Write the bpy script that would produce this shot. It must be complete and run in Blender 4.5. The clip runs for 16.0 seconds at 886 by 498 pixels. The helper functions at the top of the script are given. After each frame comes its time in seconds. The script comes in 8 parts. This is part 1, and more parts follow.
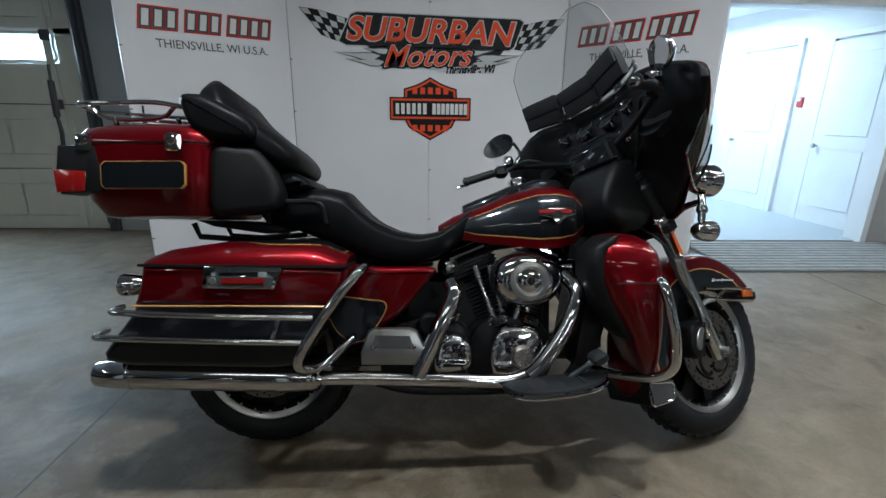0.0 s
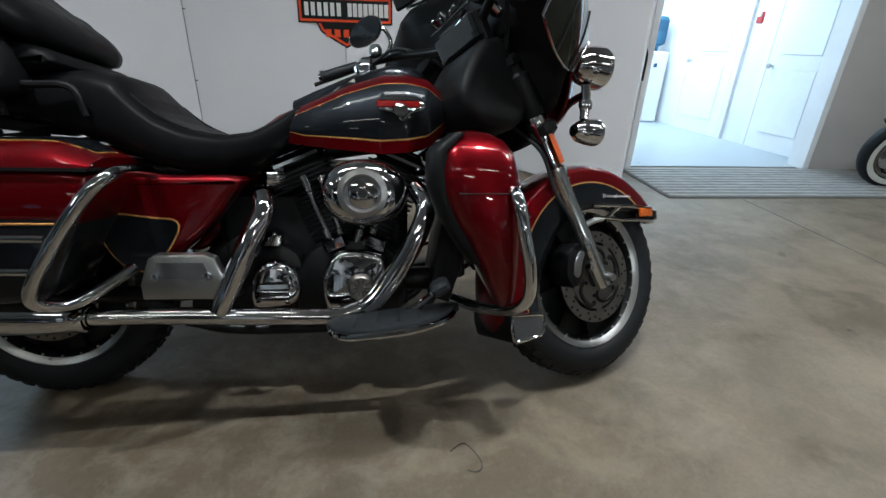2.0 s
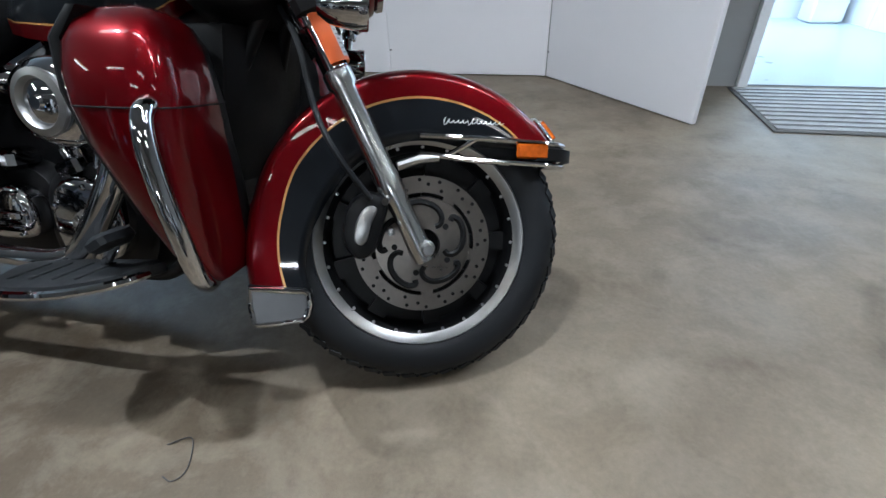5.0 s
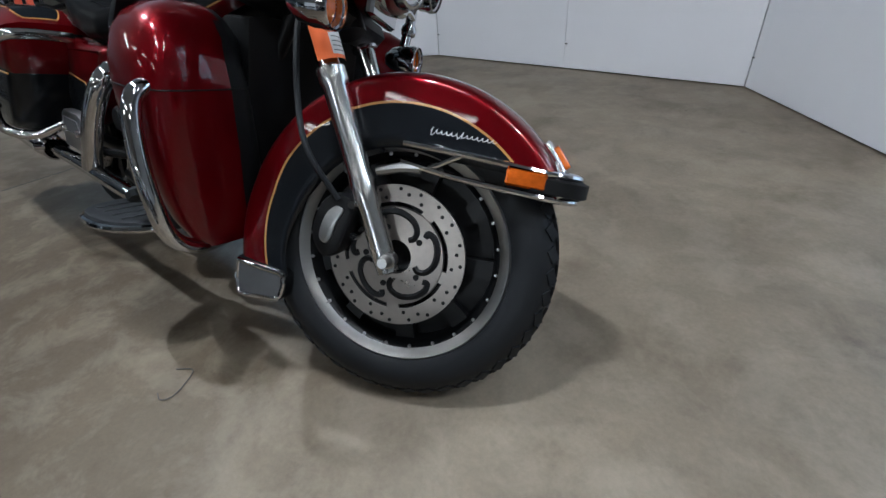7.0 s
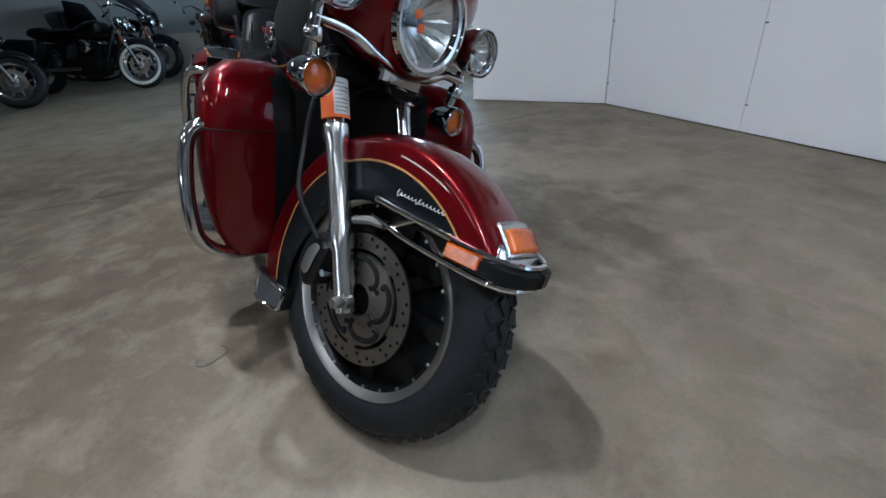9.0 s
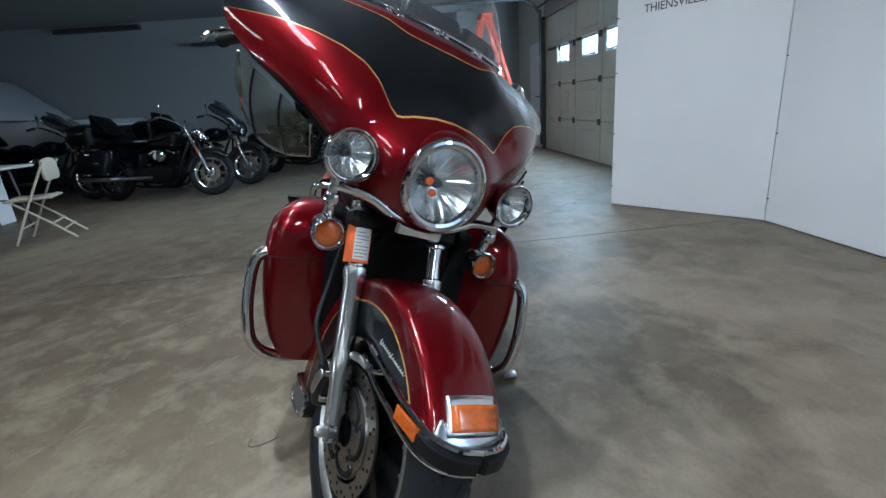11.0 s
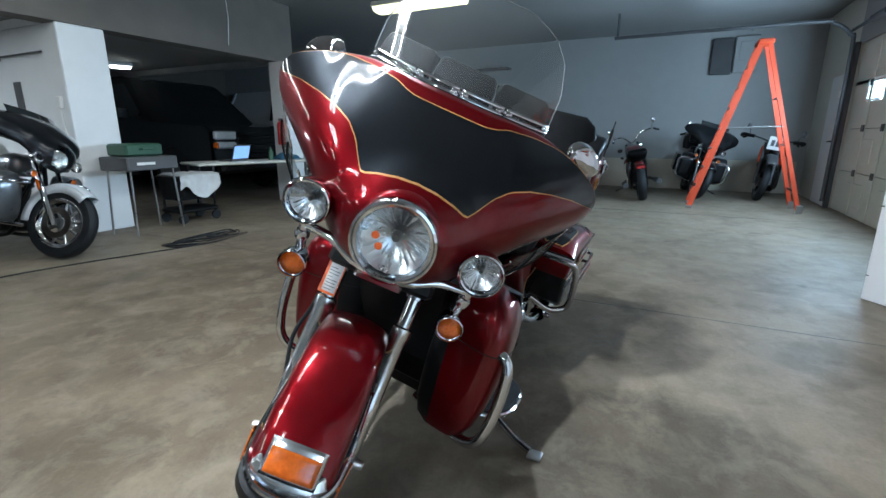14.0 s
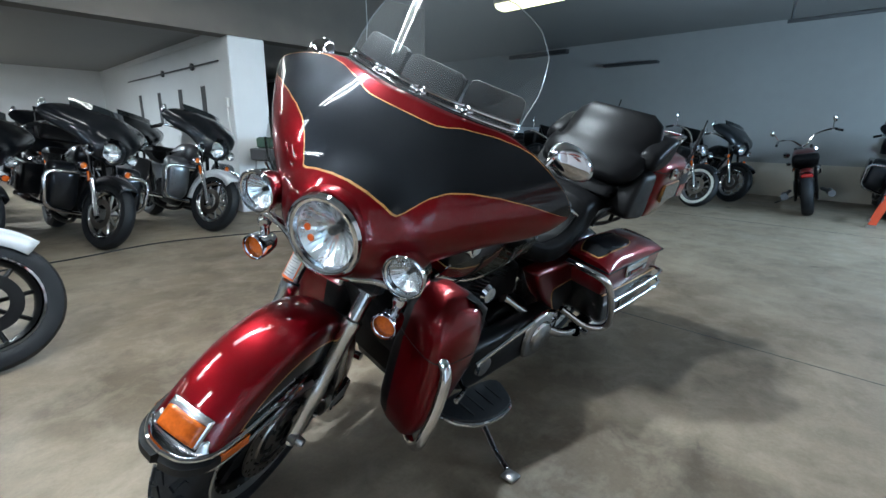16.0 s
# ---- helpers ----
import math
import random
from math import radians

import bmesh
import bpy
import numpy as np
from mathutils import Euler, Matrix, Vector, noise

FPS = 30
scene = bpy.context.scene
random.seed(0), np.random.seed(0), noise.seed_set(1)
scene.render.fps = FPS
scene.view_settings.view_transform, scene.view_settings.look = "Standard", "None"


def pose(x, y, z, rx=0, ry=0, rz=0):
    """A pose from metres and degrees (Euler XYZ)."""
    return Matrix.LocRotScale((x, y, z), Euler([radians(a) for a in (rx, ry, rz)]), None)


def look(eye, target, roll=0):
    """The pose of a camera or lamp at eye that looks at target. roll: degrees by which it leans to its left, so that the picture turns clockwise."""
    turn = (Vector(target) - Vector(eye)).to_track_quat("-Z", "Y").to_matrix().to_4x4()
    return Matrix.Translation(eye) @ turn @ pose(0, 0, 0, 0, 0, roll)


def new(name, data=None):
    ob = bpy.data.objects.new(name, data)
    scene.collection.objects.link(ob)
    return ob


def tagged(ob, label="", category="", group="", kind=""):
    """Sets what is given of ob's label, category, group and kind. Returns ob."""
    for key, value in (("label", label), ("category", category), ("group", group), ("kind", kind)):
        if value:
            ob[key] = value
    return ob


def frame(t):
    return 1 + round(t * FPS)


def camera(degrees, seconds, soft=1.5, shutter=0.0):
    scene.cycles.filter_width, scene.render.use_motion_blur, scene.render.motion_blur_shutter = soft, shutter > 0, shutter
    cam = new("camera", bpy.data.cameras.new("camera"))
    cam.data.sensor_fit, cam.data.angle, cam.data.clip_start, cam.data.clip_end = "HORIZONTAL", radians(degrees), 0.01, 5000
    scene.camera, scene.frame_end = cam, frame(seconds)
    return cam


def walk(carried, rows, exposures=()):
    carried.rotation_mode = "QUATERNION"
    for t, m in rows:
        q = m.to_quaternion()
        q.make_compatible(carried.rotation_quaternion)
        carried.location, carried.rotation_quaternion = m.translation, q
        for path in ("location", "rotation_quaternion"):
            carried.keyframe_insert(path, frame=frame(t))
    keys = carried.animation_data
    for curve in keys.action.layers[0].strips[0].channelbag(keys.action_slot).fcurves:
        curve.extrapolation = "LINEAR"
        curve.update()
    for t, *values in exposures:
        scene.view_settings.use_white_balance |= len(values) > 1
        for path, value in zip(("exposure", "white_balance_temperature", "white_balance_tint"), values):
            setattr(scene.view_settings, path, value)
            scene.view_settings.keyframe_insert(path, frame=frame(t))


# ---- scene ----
cam = camera(87.9, 16.0)
PATH = [
    (0, (2.149, 1.961, 1.185), (2.234, 3.876, 0.616), 0.8),
    (0.5, (2.233, 1.994, 1.153), (2.323, 3.9, 0.553), 1.3),
    (1, (2.337, 2.04, 1.103), (2.448, 3.932, 0.465), 1.6),
    (1.5, (2.462, 2.118, 1.052), (2.624, 3.981, 0.344), 1.4),
    (2, (2.589, 2.21, 1.026), (2.792, 4.019, 0.197), 2.0),
    (2.5, (2.761, 2.269, 0.989), (3.006, 4.03, 0.074), 1.0),
    (3, (2.929, 2.327, 0.96), (3.105, 4.059, -0.025), 1.2),
    (3.5, (3.062, 2.41, 0.929), (3.156, 4.125, -0.096), 0.3),
    (4, (3.175, 2.511, 0.913), (3.149, 4.186, -0.179), -0.4),
    (4.5, (3.307, 2.6, 0.895), (3.12, 4.244, -0.228), -1.7),
    (5, (3.466, 2.675, 0.889), (3.074, 4.288, -0.228), -2.2),
    (5.2, (3.513, 2.701, 0.874), (3.056, 4.297, -0.242), -2.3),
    (7.3, (3.868, 2.98, 0.882), (2.707, 4.173, -0.227), -4.1),
    (7.5, (3.905, 3.004, 0.885), (2.7, 4.16, -0.216), -4.0),
    (8, (3.962, 3.085, 0.881), (2.625, 4.128, -0.179), -4.5),
    (8.2, (3.982, 3.127, 0.886), (2.577, 4.09, -0.162), -4.6),
    (10.3, (4.165, 3.543, 0.995), (2.358, 3.933, 0.232), -4.2),
    (10.5, (4.152, 3.578, 1.014), (2.313, 3.889, 0.291), -4.2),
    (11, (4.145, 3.659, 1.055), (2.245, 3.801, 0.449), -4.6),
    (11.5, (4.15, 3.765, 1.076), (2.22, 3.722, 0.551), -4.0),
    (12, (4.164, 3.903, 1.086), (2.235, 3.698, 0.602), -2.1),
    (12.5, (4.14, 3.999, 1.094), (2.221, 3.666, 0.642), -1.6),
    (13, (4.088, 4.104, 1.093), (2.216, 3.59, 0.611), 0.2),
    (13.5, (4.045, 4.187, 1.111), (2.229, 3.511, 0.615), -0.5),
    (14, (3.996, 4.329, 1.119), (2.252, 3.476, 0.635), 0.1),
    (14.5, (3.937, 4.486, 1.117), (2.236, 3.555, 0.627), 0.8),
    (15, (3.853, 4.568, 1.105), (2.219, 3.527, 0.608), 0.8),
    (15.5, (3.76, 4.649, 1.116), (2.247, 3.445, 0.605), 1.2),
    (16, (3.681, 4.739, 1.123), (2.289, 3.392, 0.626), 0.8),
]
EXPOSURE = [(0, -0.38, 5950, 8), (2.5, -0.2, 6050, 9), (5, 0.08, 5750, 11), (8, -0.14, 5700, 11), (10.5, 0.10, 5500, 8), (13, 0.42, 5600, 7), (16, 0.66, 5650, 7)]
walk(cam, [(t, look(eye, target, roll)) for t, eye, target, roll in PATH], EXPOSURE)

# ---- light ----
world = bpy.data.worlds.new("world")
scene.world = world
world.use_nodes = True
WN = world.node_tree
sky = WN.nodes.new("ShaderNodeTexSky")
sky.sky_type, sky.sun_disc = "NISHITA", False
sky.sun_elevation, sky.sun_rotation = radians(35), radians(20)
WN.links.new(sky.outputs[0], WN.nodes["Background"].inputs[0])
WN.nodes["Background"].inputs[1].default_value = 0.1


def area_lamp(name, m, sx, sy, watts, colour):
    d = bpy.data.lights.new(name, "AREA")
    d.shape, d.size, d.size_y, d.energy, d.color = "RECTANGLE", sx, sy, watts, colour
    ob = new(name, d)
    ob.matrix_world = m
    return ob


WARM, COOL = (0.95, 1.0, 0.97), (0.66, 0.86, 1.0)
# tubes of the ceiling fixtures, daylight of the hallway and of the door's panes
MAIN_LIGHT, WRAP_LIGHT, LOW_FILL, PANEL_LIGHT = (1.55, 3.12), (-1.6, 1.25), (4.7, -4.6), (6.0, 4.3)
FRONT_LIGHT, THIRD_LIGHT = (3.10, 3.20), (4.75, 3.12)
DIM_LIGHTS = [(6.4, 1.0), (3.6, 0.8), (0.8, 0.8), (6.4, 2.4), (2.2, -0.4)]
area_lamp("tube_light", pose(*MAIN_LIGHT, 2.655), 0.10, 0.05, 46, WARM)
area_lamp("tube_light", pose(*FRONT_LIGHT, 2.655), 0.13, 0.05, 34, WARM)
area_lamp("tube_light", pose(*THIRD_LIGHT, 2.655), 0.13, 0.05, 21, WARM)
area_lamp("tube_light", pose(*PANEL_LIGHT, 2.655), 1.1, 0.06, 22, (0.90, 1.0, 1.03))
area_lamp("tube_light", pose(*WRAP_LIGHT, 2.64), 0.25, 1.15, 12, WARM)
# unseen bay strip, added to brighten the white partition
area_lamp("tube_light", pose(*LOW_FILL, 2.26), 1.15, 0.14, 175, WARM)
area_lamp("hall_daylight", pose(5.5, 8.2, 2.35), 1.5, 1.6, 112, COOL)
area_lamp("door_daylight", pose(-3.0, 6.56, 1.72, 90, 0, 180), 3.6, 0.3, 168, COOL)

# ---- materials ----


def nodes_of(name):
    m = bpy.data.materials.new(name)
    m.use_nodes = True
    return m, m.node_tree, m.node_tree.nodes["Principled BSDF"]


def solid(name, colour, rough=0.5, metal=0.0, coat=0.0, grain=0.06, size=40.0, bump=0.0, spec=0.5, wear=0.0):
    """A plain surface with slight unevenness of colour and gloss at two scales."""
    m, t, b = nodes_of(name)
    L = t.links.new
    tc = t.nodes.new("ShaderNodeTexCoord")
    n1, n2 = t.nodes.new("ShaderNodeTexNoise"), t.nodes.new("ShaderNodeTexNoise")
    n1.inputs["Scale"].default_value, n1.inputs["Detail"].default_value = size, 6
    n2.inputs["Scale"].default_value, n2.inputs["Detail"].default_value = size / 9, 3
    L(tc.outputs["Object"], n1.inputs["Vector"]), L(tc.outputs["Object"], n2.inputs["Vector"])
    add = t.nodes.new("ShaderNodeMath")
    add.operation = "MULTIPLY_ADD"
    L(n1.outputs["Fac"], add.inputs[0])
    add.inputs[1].default_value = 0.5
    L(n2.outputs["Fac"], add.inputs[2])
    ramp = t.nodes.new("ShaderNodeValToRGB")
    e = ramp.color_ramp.elements
    e[0].position, e[1].position = 0.45, 1.05
    e[0].color = (*[c * (1 - grain) for c in colour], 1)
    e[1].color = (*[min(1, c * (1 + grain) + 0.15 * wear) for c in colour], 1)
    L(add.outputs[0], ramp.inputs[0]), L(ramp.outputs[0], b.inputs["Base Color"])
    mr = t.nodes.new("ShaderNodeMapRange")
    mr.inputs["From Min"].default_value, mr.inputs["From Max"].default_value = 0.4, 1.1
    mr.inputs["To Min"].default_value, mr.inputs["To Max"].default_value = rough * 0.8, min(1, rough * 1.25 + 0.01)
    L(add.outputs[0], mr.inputs["Value"]), L(mr.outputs[0], b.inputs["Roughness"])
    b.inputs["Metallic"].default_value = metal
    b.inputs["Specular IOR Level"].default_value = spec
    b.inputs["Coat Weight"].default_value = coat
    b.inputs["Coat Roughness"].default_value = 0.025
    b.inputs["Coat IOR"].default_value = 1.42
    if bump:
        bp = t.nodes.new("ShaderNodeBump")
        bp.inputs["Strength"].default_value, bp.inputs["Distance"].default_value = 1.0, bump
        L(n1.outputs["Fac"], bp.inputs["Height"]), L(bp.outputs[0], b.inputs["Normal"])
    return m


def glow(name, colour, strength):
    m, t, b = nodes_of(name)
    b.inputs["Base Color"].default_value = (*colour, 1)
    b.inputs["Emission Color"].default_value = (*colour, 1)
    b.inputs["Emission Strength"].default_value = strength
    return m


def clear(name, colour, rough=0.02, ior=1.45, thin=True):
    m, t, b = nodes_of(name)
    b.inputs["Base Color"].default_value = (*colour, 1)
    b.inputs["Roughness"].default_value = rough
    b.inputs["IOR"].default_value = ior
    b.inputs["Transmission Weight"].default_value = 1.0
    return m


def pane_mat(name, colour, gloss=0.08, haze=0.0):
    """A thin clear sheet: mostly see-through, with a mirror's share by the angle."""
    m = bpy.data.materials.new(name)
    m.use_nodes = True
    t = m.node_tree
    t.nodes.clear()
    out, mix = t.nodes.new("ShaderNodeOutputMaterial"), t.nodes.new("ShaderNodeMixShader")
    tr, gl, fr = t.nodes.new("ShaderNodeBsdfTransparent"), t.nodes.new("ShaderNodeBsdfGlossy"), t.nodes.new("ShaderNodeLayerWeight")
    tr.inputs[0].default_value = (*colour, 1)
    gl.inputs["Roughness"].default_value = gloss
    pw, sc = t.nodes.new("ShaderNodeMath"), t.nodes.new("ShaderNodeMath")
    pw.operation, sc.operation = "POWER", "MULTIPLY_ADD"
    pw.inputs[1].default_value = 4.0
    sc.inputs[1].default_value, sc.inputs[2].default_value = 0.85, 0.08
    t.links.new(fr.outputs["Facing"], pw.inputs[0]), t.links.new(pw.outputs[0], sc.inputs[0])
    t.links.new(sc.outputs[0], mix.inputs[0])
    t.links.new(tr.outputs[0], mix.inputs[1]), t.links.new(gl.outputs[0], mix.inputs[2])
    # a thin film of dust scatters a little light
    dust, film = t.nodes.new("ShaderNodeBsdfDiffuse"), t.nodes.new("ShaderNodeMixShader")
    dust.inputs[0].default_value, film.inputs[0].default_value = (0.6, 0.62, 0.64, 1), haze
    t.links.new(mix.outputs[0], film.inputs[1]), t.links.new(dust.outputs[0], film.inputs[2])
    t.links.new(film.outputs[0], out.inputs[0])
    return m


def concrete(name):
    m, t, b = nodes_of(name)
    L, N = t.links.new, t.nodes.new
    tc = N("ShaderNodeTexCoord")
    def noise_at(scale, detail=8, rough=0.6, dist=0.0):
        n = N("ShaderNodeTexNoise")
        n.inputs["Scale"].default_value, n.inputs["Detail"].default_value = scale, detail
        n.inputs["Roughness"].default_value, n.inputs["Distortion"].default_value = rough, dist * 0.4
        L(tc.outputs["Object"], n.inputs["Vector"])
        return n.outputs["Fac"]
    def ramp(src, stops):
        r = N("ShaderNodeValToRGB")
        e = r.color_ramp.elements
        e[0].position, e[0].color = stops[0][0], (*stops[0][1], 1)
        e[1].position, e[1].color = stops[-1][0], (*stops[-1][1], 1)
        for p, c in stops[1:-1]:
            k = e.new(p)
            k.color = (*c, 1)
        L(src, r.inputs[0])
        return r.outputs[0]
    def mix(kind, fac, a, c):
        x = N("ShaderNodeMix")
        x.data_type, x.blend_type = "RGBA", kind
        if isinstance(fac, float):
            x.inputs["Factor"].default_value = fac
        else:
            L(fac, x.inputs["Factor"])
        L(a, x.inputs["A"]), L(c, x.inputs["B"])
        return x.outputs["Result"]
    base = ramp(noise_at(1.1, 9, 0.62, 0.5), [(0.3, (0.160, 0.127, 0.092)), (0.5, (0.214, 0.174, 0.130)), (0.72, (0.272, 0.226, 0.172))])
    fine = ramp(noise_at(70, 6, 0.7), [(0.3, (0.78, 0.78, 0.78)), (0.7, (1.0, 1.0, 1.0))])
    mid = ramp(noise_at(3.2, 10, 0.66, 0.6), [(0.32, (0.70, 0.66, 0.61)), (0.50, (1.0, 0.99, 0.97)), (0.68, (1.14, 1.12, 1.08))])
    spots = ramp(noise_at(3.3, 2, 0.4), [(0.20, (0.30, 0.27, 0.24)), (0.27, (1.0, 1.0, 1.0))])
    chips = ramp(noise_at(11.0, 3, 0.5, 1.0), [(0.20, (0.35, 0.32, 0.29)), (0.25, (1.0, 1.0, 1.0))])
    c = mix("MULTIPLY", 1.0, mix("MULTIPLY", 1.0, mix("MULTIPLY", 0.9, base, fine), mid), mix("MULTIPLY", 1.0, spots, chips))
    # large ragged patch: weaker light on the near side, painted into the floor colour
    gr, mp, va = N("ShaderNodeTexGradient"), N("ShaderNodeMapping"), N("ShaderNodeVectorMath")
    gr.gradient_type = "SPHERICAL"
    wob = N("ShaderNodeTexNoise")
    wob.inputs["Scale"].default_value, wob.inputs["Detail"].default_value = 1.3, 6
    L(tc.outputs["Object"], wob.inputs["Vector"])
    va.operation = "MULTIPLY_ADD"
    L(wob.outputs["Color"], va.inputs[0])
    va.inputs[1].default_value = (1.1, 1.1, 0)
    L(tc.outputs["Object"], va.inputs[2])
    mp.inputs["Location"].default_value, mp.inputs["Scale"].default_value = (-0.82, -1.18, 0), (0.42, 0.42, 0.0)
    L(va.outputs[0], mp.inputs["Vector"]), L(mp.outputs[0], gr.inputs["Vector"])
    near_shade = ramp(gr.outputs["Fac"], [(0.0, (1.0, 1.0, 1.0)), (0.25, (0.70, 0.665, 0.62)), (0.6, (0.46, 0.42, 0.375))])
    c = mix("MULTIPLY", 1.0, c, near_shade)
    # smaller ragged grime patches along the lane; the first paints the parked machine's shadow
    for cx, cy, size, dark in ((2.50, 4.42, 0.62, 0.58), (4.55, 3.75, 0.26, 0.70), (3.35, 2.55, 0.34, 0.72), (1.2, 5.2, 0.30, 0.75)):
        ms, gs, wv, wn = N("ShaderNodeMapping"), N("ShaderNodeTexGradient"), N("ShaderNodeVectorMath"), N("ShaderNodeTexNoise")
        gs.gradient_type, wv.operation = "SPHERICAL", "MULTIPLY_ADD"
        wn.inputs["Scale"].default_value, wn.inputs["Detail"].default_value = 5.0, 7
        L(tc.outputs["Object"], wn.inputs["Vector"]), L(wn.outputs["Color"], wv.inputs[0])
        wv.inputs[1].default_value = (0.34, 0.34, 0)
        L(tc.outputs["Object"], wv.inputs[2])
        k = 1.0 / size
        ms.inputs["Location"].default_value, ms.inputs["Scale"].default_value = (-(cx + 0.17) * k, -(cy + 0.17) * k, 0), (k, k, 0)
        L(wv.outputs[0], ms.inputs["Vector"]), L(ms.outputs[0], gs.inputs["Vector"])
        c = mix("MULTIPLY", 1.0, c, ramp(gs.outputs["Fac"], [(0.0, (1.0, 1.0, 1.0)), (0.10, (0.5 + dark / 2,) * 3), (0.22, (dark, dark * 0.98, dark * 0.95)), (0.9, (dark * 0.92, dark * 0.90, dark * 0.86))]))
    # worn pale streaks where the sealer is gone
    pale = ramp(noise_at(5.0, 10, 0.70, 0.8), [(0.47, (0, 0, 0)), (0.55, (0.45, 0.45, 0.45)), (0.68, (1, 1, 1))])
    lite = N("ShaderNodeRGB")
    lite.outputs[0].default_value = (0.374, 0.321, 0.254, 1)
    sep = N("ShaderNodeSeparateColor")
    L(pale, sep.inputs[0])
    mm = N("ShaderNodeMath")
    mm.operation = "MULTIPLY"
    L(sep.outputs[0], mm.inputs[0])
    mm.inputs[1].default_value = 0.27
    L(mix("MIX", mm.outputs[0], c, lite.outputs[0]), b.inputs["Base Color"])
    rr = N("ShaderNodeMapRange")
    L(noise_at(2.2, 6), rr.inputs["Value"])
    rr.inputs["From Min"].default_value, rr.inputs["From Max"].default_value = 0.3, 0.7
    rr.inputs["To Min"].default_value, rr.inputs["To Max"].default_value = 0.46, 0.66
    L(rr.outputs[0], b.inputs["Roughness"])
    b.inputs["Specular IOR Level"].default_value = 0.35
    bp = N("ShaderNodeBump")
    bp.inputs["Strength"].default_value, bp.inputs["Distance"].default_value = 0.5, 0.004
    L(noise_at(14, 10, 0.65), bp.inputs["Height"])
    L(bp.outputs[0], b.inputs["Normal"])
    return m


M = {}
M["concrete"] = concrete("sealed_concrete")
M["panel"] = solid("white_panel", (0.79, 0.785, 0.825), 0.38, grain=0.03, size=3)
M["wall"] = solid("grey_wall", (0.305, 0.308, 0.305), 0.75, grain=0.07, size=6, bump=0.0006)
M["white_wall"] = solid("white_wall", (0.74, 0.75, 0.76), 0.7, grain=0.05, size=5, bump=0.0006)
M["ceiling"] = solid("ceiling_board", (0.27, 0.27, 0.265), 0.85, grain=0.07, size=5)
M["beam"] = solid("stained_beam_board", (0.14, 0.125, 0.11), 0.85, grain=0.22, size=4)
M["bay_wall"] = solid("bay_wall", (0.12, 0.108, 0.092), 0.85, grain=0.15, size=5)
M["cream_wall"] = solid("cream_wall", (0.58, 0.56, 0.49), 0.7, grain=0.07, size=5, bump=0.0006)
M["pale_wall"] = solid("pale_wall", (0.50, 0.47, 0.455), 0.7, grain=0.10, size=4, bump=0.0006)
M["trim"] = solid("white_trim", (0.78, 0.79, 0.80), 0.45, grain=0.03)
M["door_steel"] = solid("garage_door_steel", (0.52, 0.52, 0.45), 0.5, grain=0.08, size=10)
M["dark_steel"] = solid("dark_steel", (0.045, 0.045, 0.048), 0.5, grain=0.2)
M["red"] = solid("red_paint", (0.118, 0.0010, 0.0034), 0.34, 0.66, 1.0, 0.05, 4000, spec=0.05)
M["black_paint"] = solid("black_paint", (0.0100, 0.0115, 0.0145), 0.40, 0.6, 1.0, 0.08, 4000, spec=0.05)
M["gold"] = solid("gold_stripe", (0.50, 0.24, 0.07), 0.3, 0.2, 0.6)
M["chrome"] = solid("chrome", (0.62, 0.62, 0.64), 0.035, 1.0, 0, 0.05, 16, bump=0.0004)
M["alu"] = solid("brushed_aluminium", (0.42, 0.42, 0.42), 0.30, 1.0, 0, 0.1, 60)
M["polished"] = solid("polished_fork", (0.66, 0.66, 0.66), 0.21, 1.0, 0, 0.06, 40)
M["emblem"] = solid("bright_emblem", (0.78, 0.78, 0.78), 0.4, 0.5, 0, 0.03)
M["lens_glow"] = glow("lens_glow", (0.95, 0.90, 0.50), 2.2)
M["rotor"] = solid("brake_steel", (0.24, 0.215, 0.195), 0.30, 1.0, 0, 0.14, 90)
M["rubber"] = solid("tyre_rubber", (0.0075, 0.0085, 0.0105), 0.55, grain=0.2, size=60, bump=0.0003, spec=0.3)
M["plastic"] = solid("black_plastic", (0.0045, 0.0045, 0.005), 0.5, grain=0.15, size=120, bump=0.0002, spec=0.2)
M["vinyl"] = solid("black_vinyl", (0.0055, 0.0055, 0.006), 0.36, grain=0.15, size=260, bump=0.00012, spec=0.05)
M["pouch"] = solid("smooth_pouch_vinyl", (0.014, 0.014, 0.015), 0.55, grain=0.02, size=3, spec=0.2)
M["engine_black"] = solid("engine_black", (0.004, 0.004, 0.0045), 0.38, 0.0, grain=0.15, spec=0.25)
M["amber"] = solid("amber_lens", (0.43, 0.082, 0.005), 0.16, 0, 0.6, 0.5, 110, 0.0006)
M["red_lens"] = solid("red_lens", (0.22, 0.006, 0.006), 0.16, 0, 0.6, 0.15, 90)
M["reflector"] = solid("lamp_reflector", (0.90, 0.91, 0.92), 0.24, 1.0, 0, 0.08, 60)
M["lamp_pale"] = solid("pale_lamp_cover", (0.62, 0.64, 0.66), 0.14, 0.5, 0.8, 0.2, 30)
M["tip_grey"] = solid("dull_steel", (0.12, 0.12, 0.125), 0.38, 0.6, grain=0.16)
M["lens"] = clear("lamp_glass", (0.98, 0.99, 1.0), 0.0, 1.2)
M["screen"] = pane_mat("wind_screen", (0.86, 0.88, 0.88), 0.02, 0.05)
M["lamp_lens"] = pane_mat("lamp_lens", (0.86, 0.88, 0.89), 0.02)
M["screen_rim"] = solid("screen_rim", (0.22, 0.23, 0.24), 0.2, 0.0, 0.5)
M["smoke"] = solid("smoked_sheet", (0.05, 0.05, 0.036), 0.12, grain=0.3, size=14)
M["smoke"].node_tree.nodes["Principled BSDF"].inputs["Alpha"].default_value = 0.5
M["orange"] = solid("orange_fibreglass", (0.52, 0.058, 0.016), 0.45, grain=0.10)
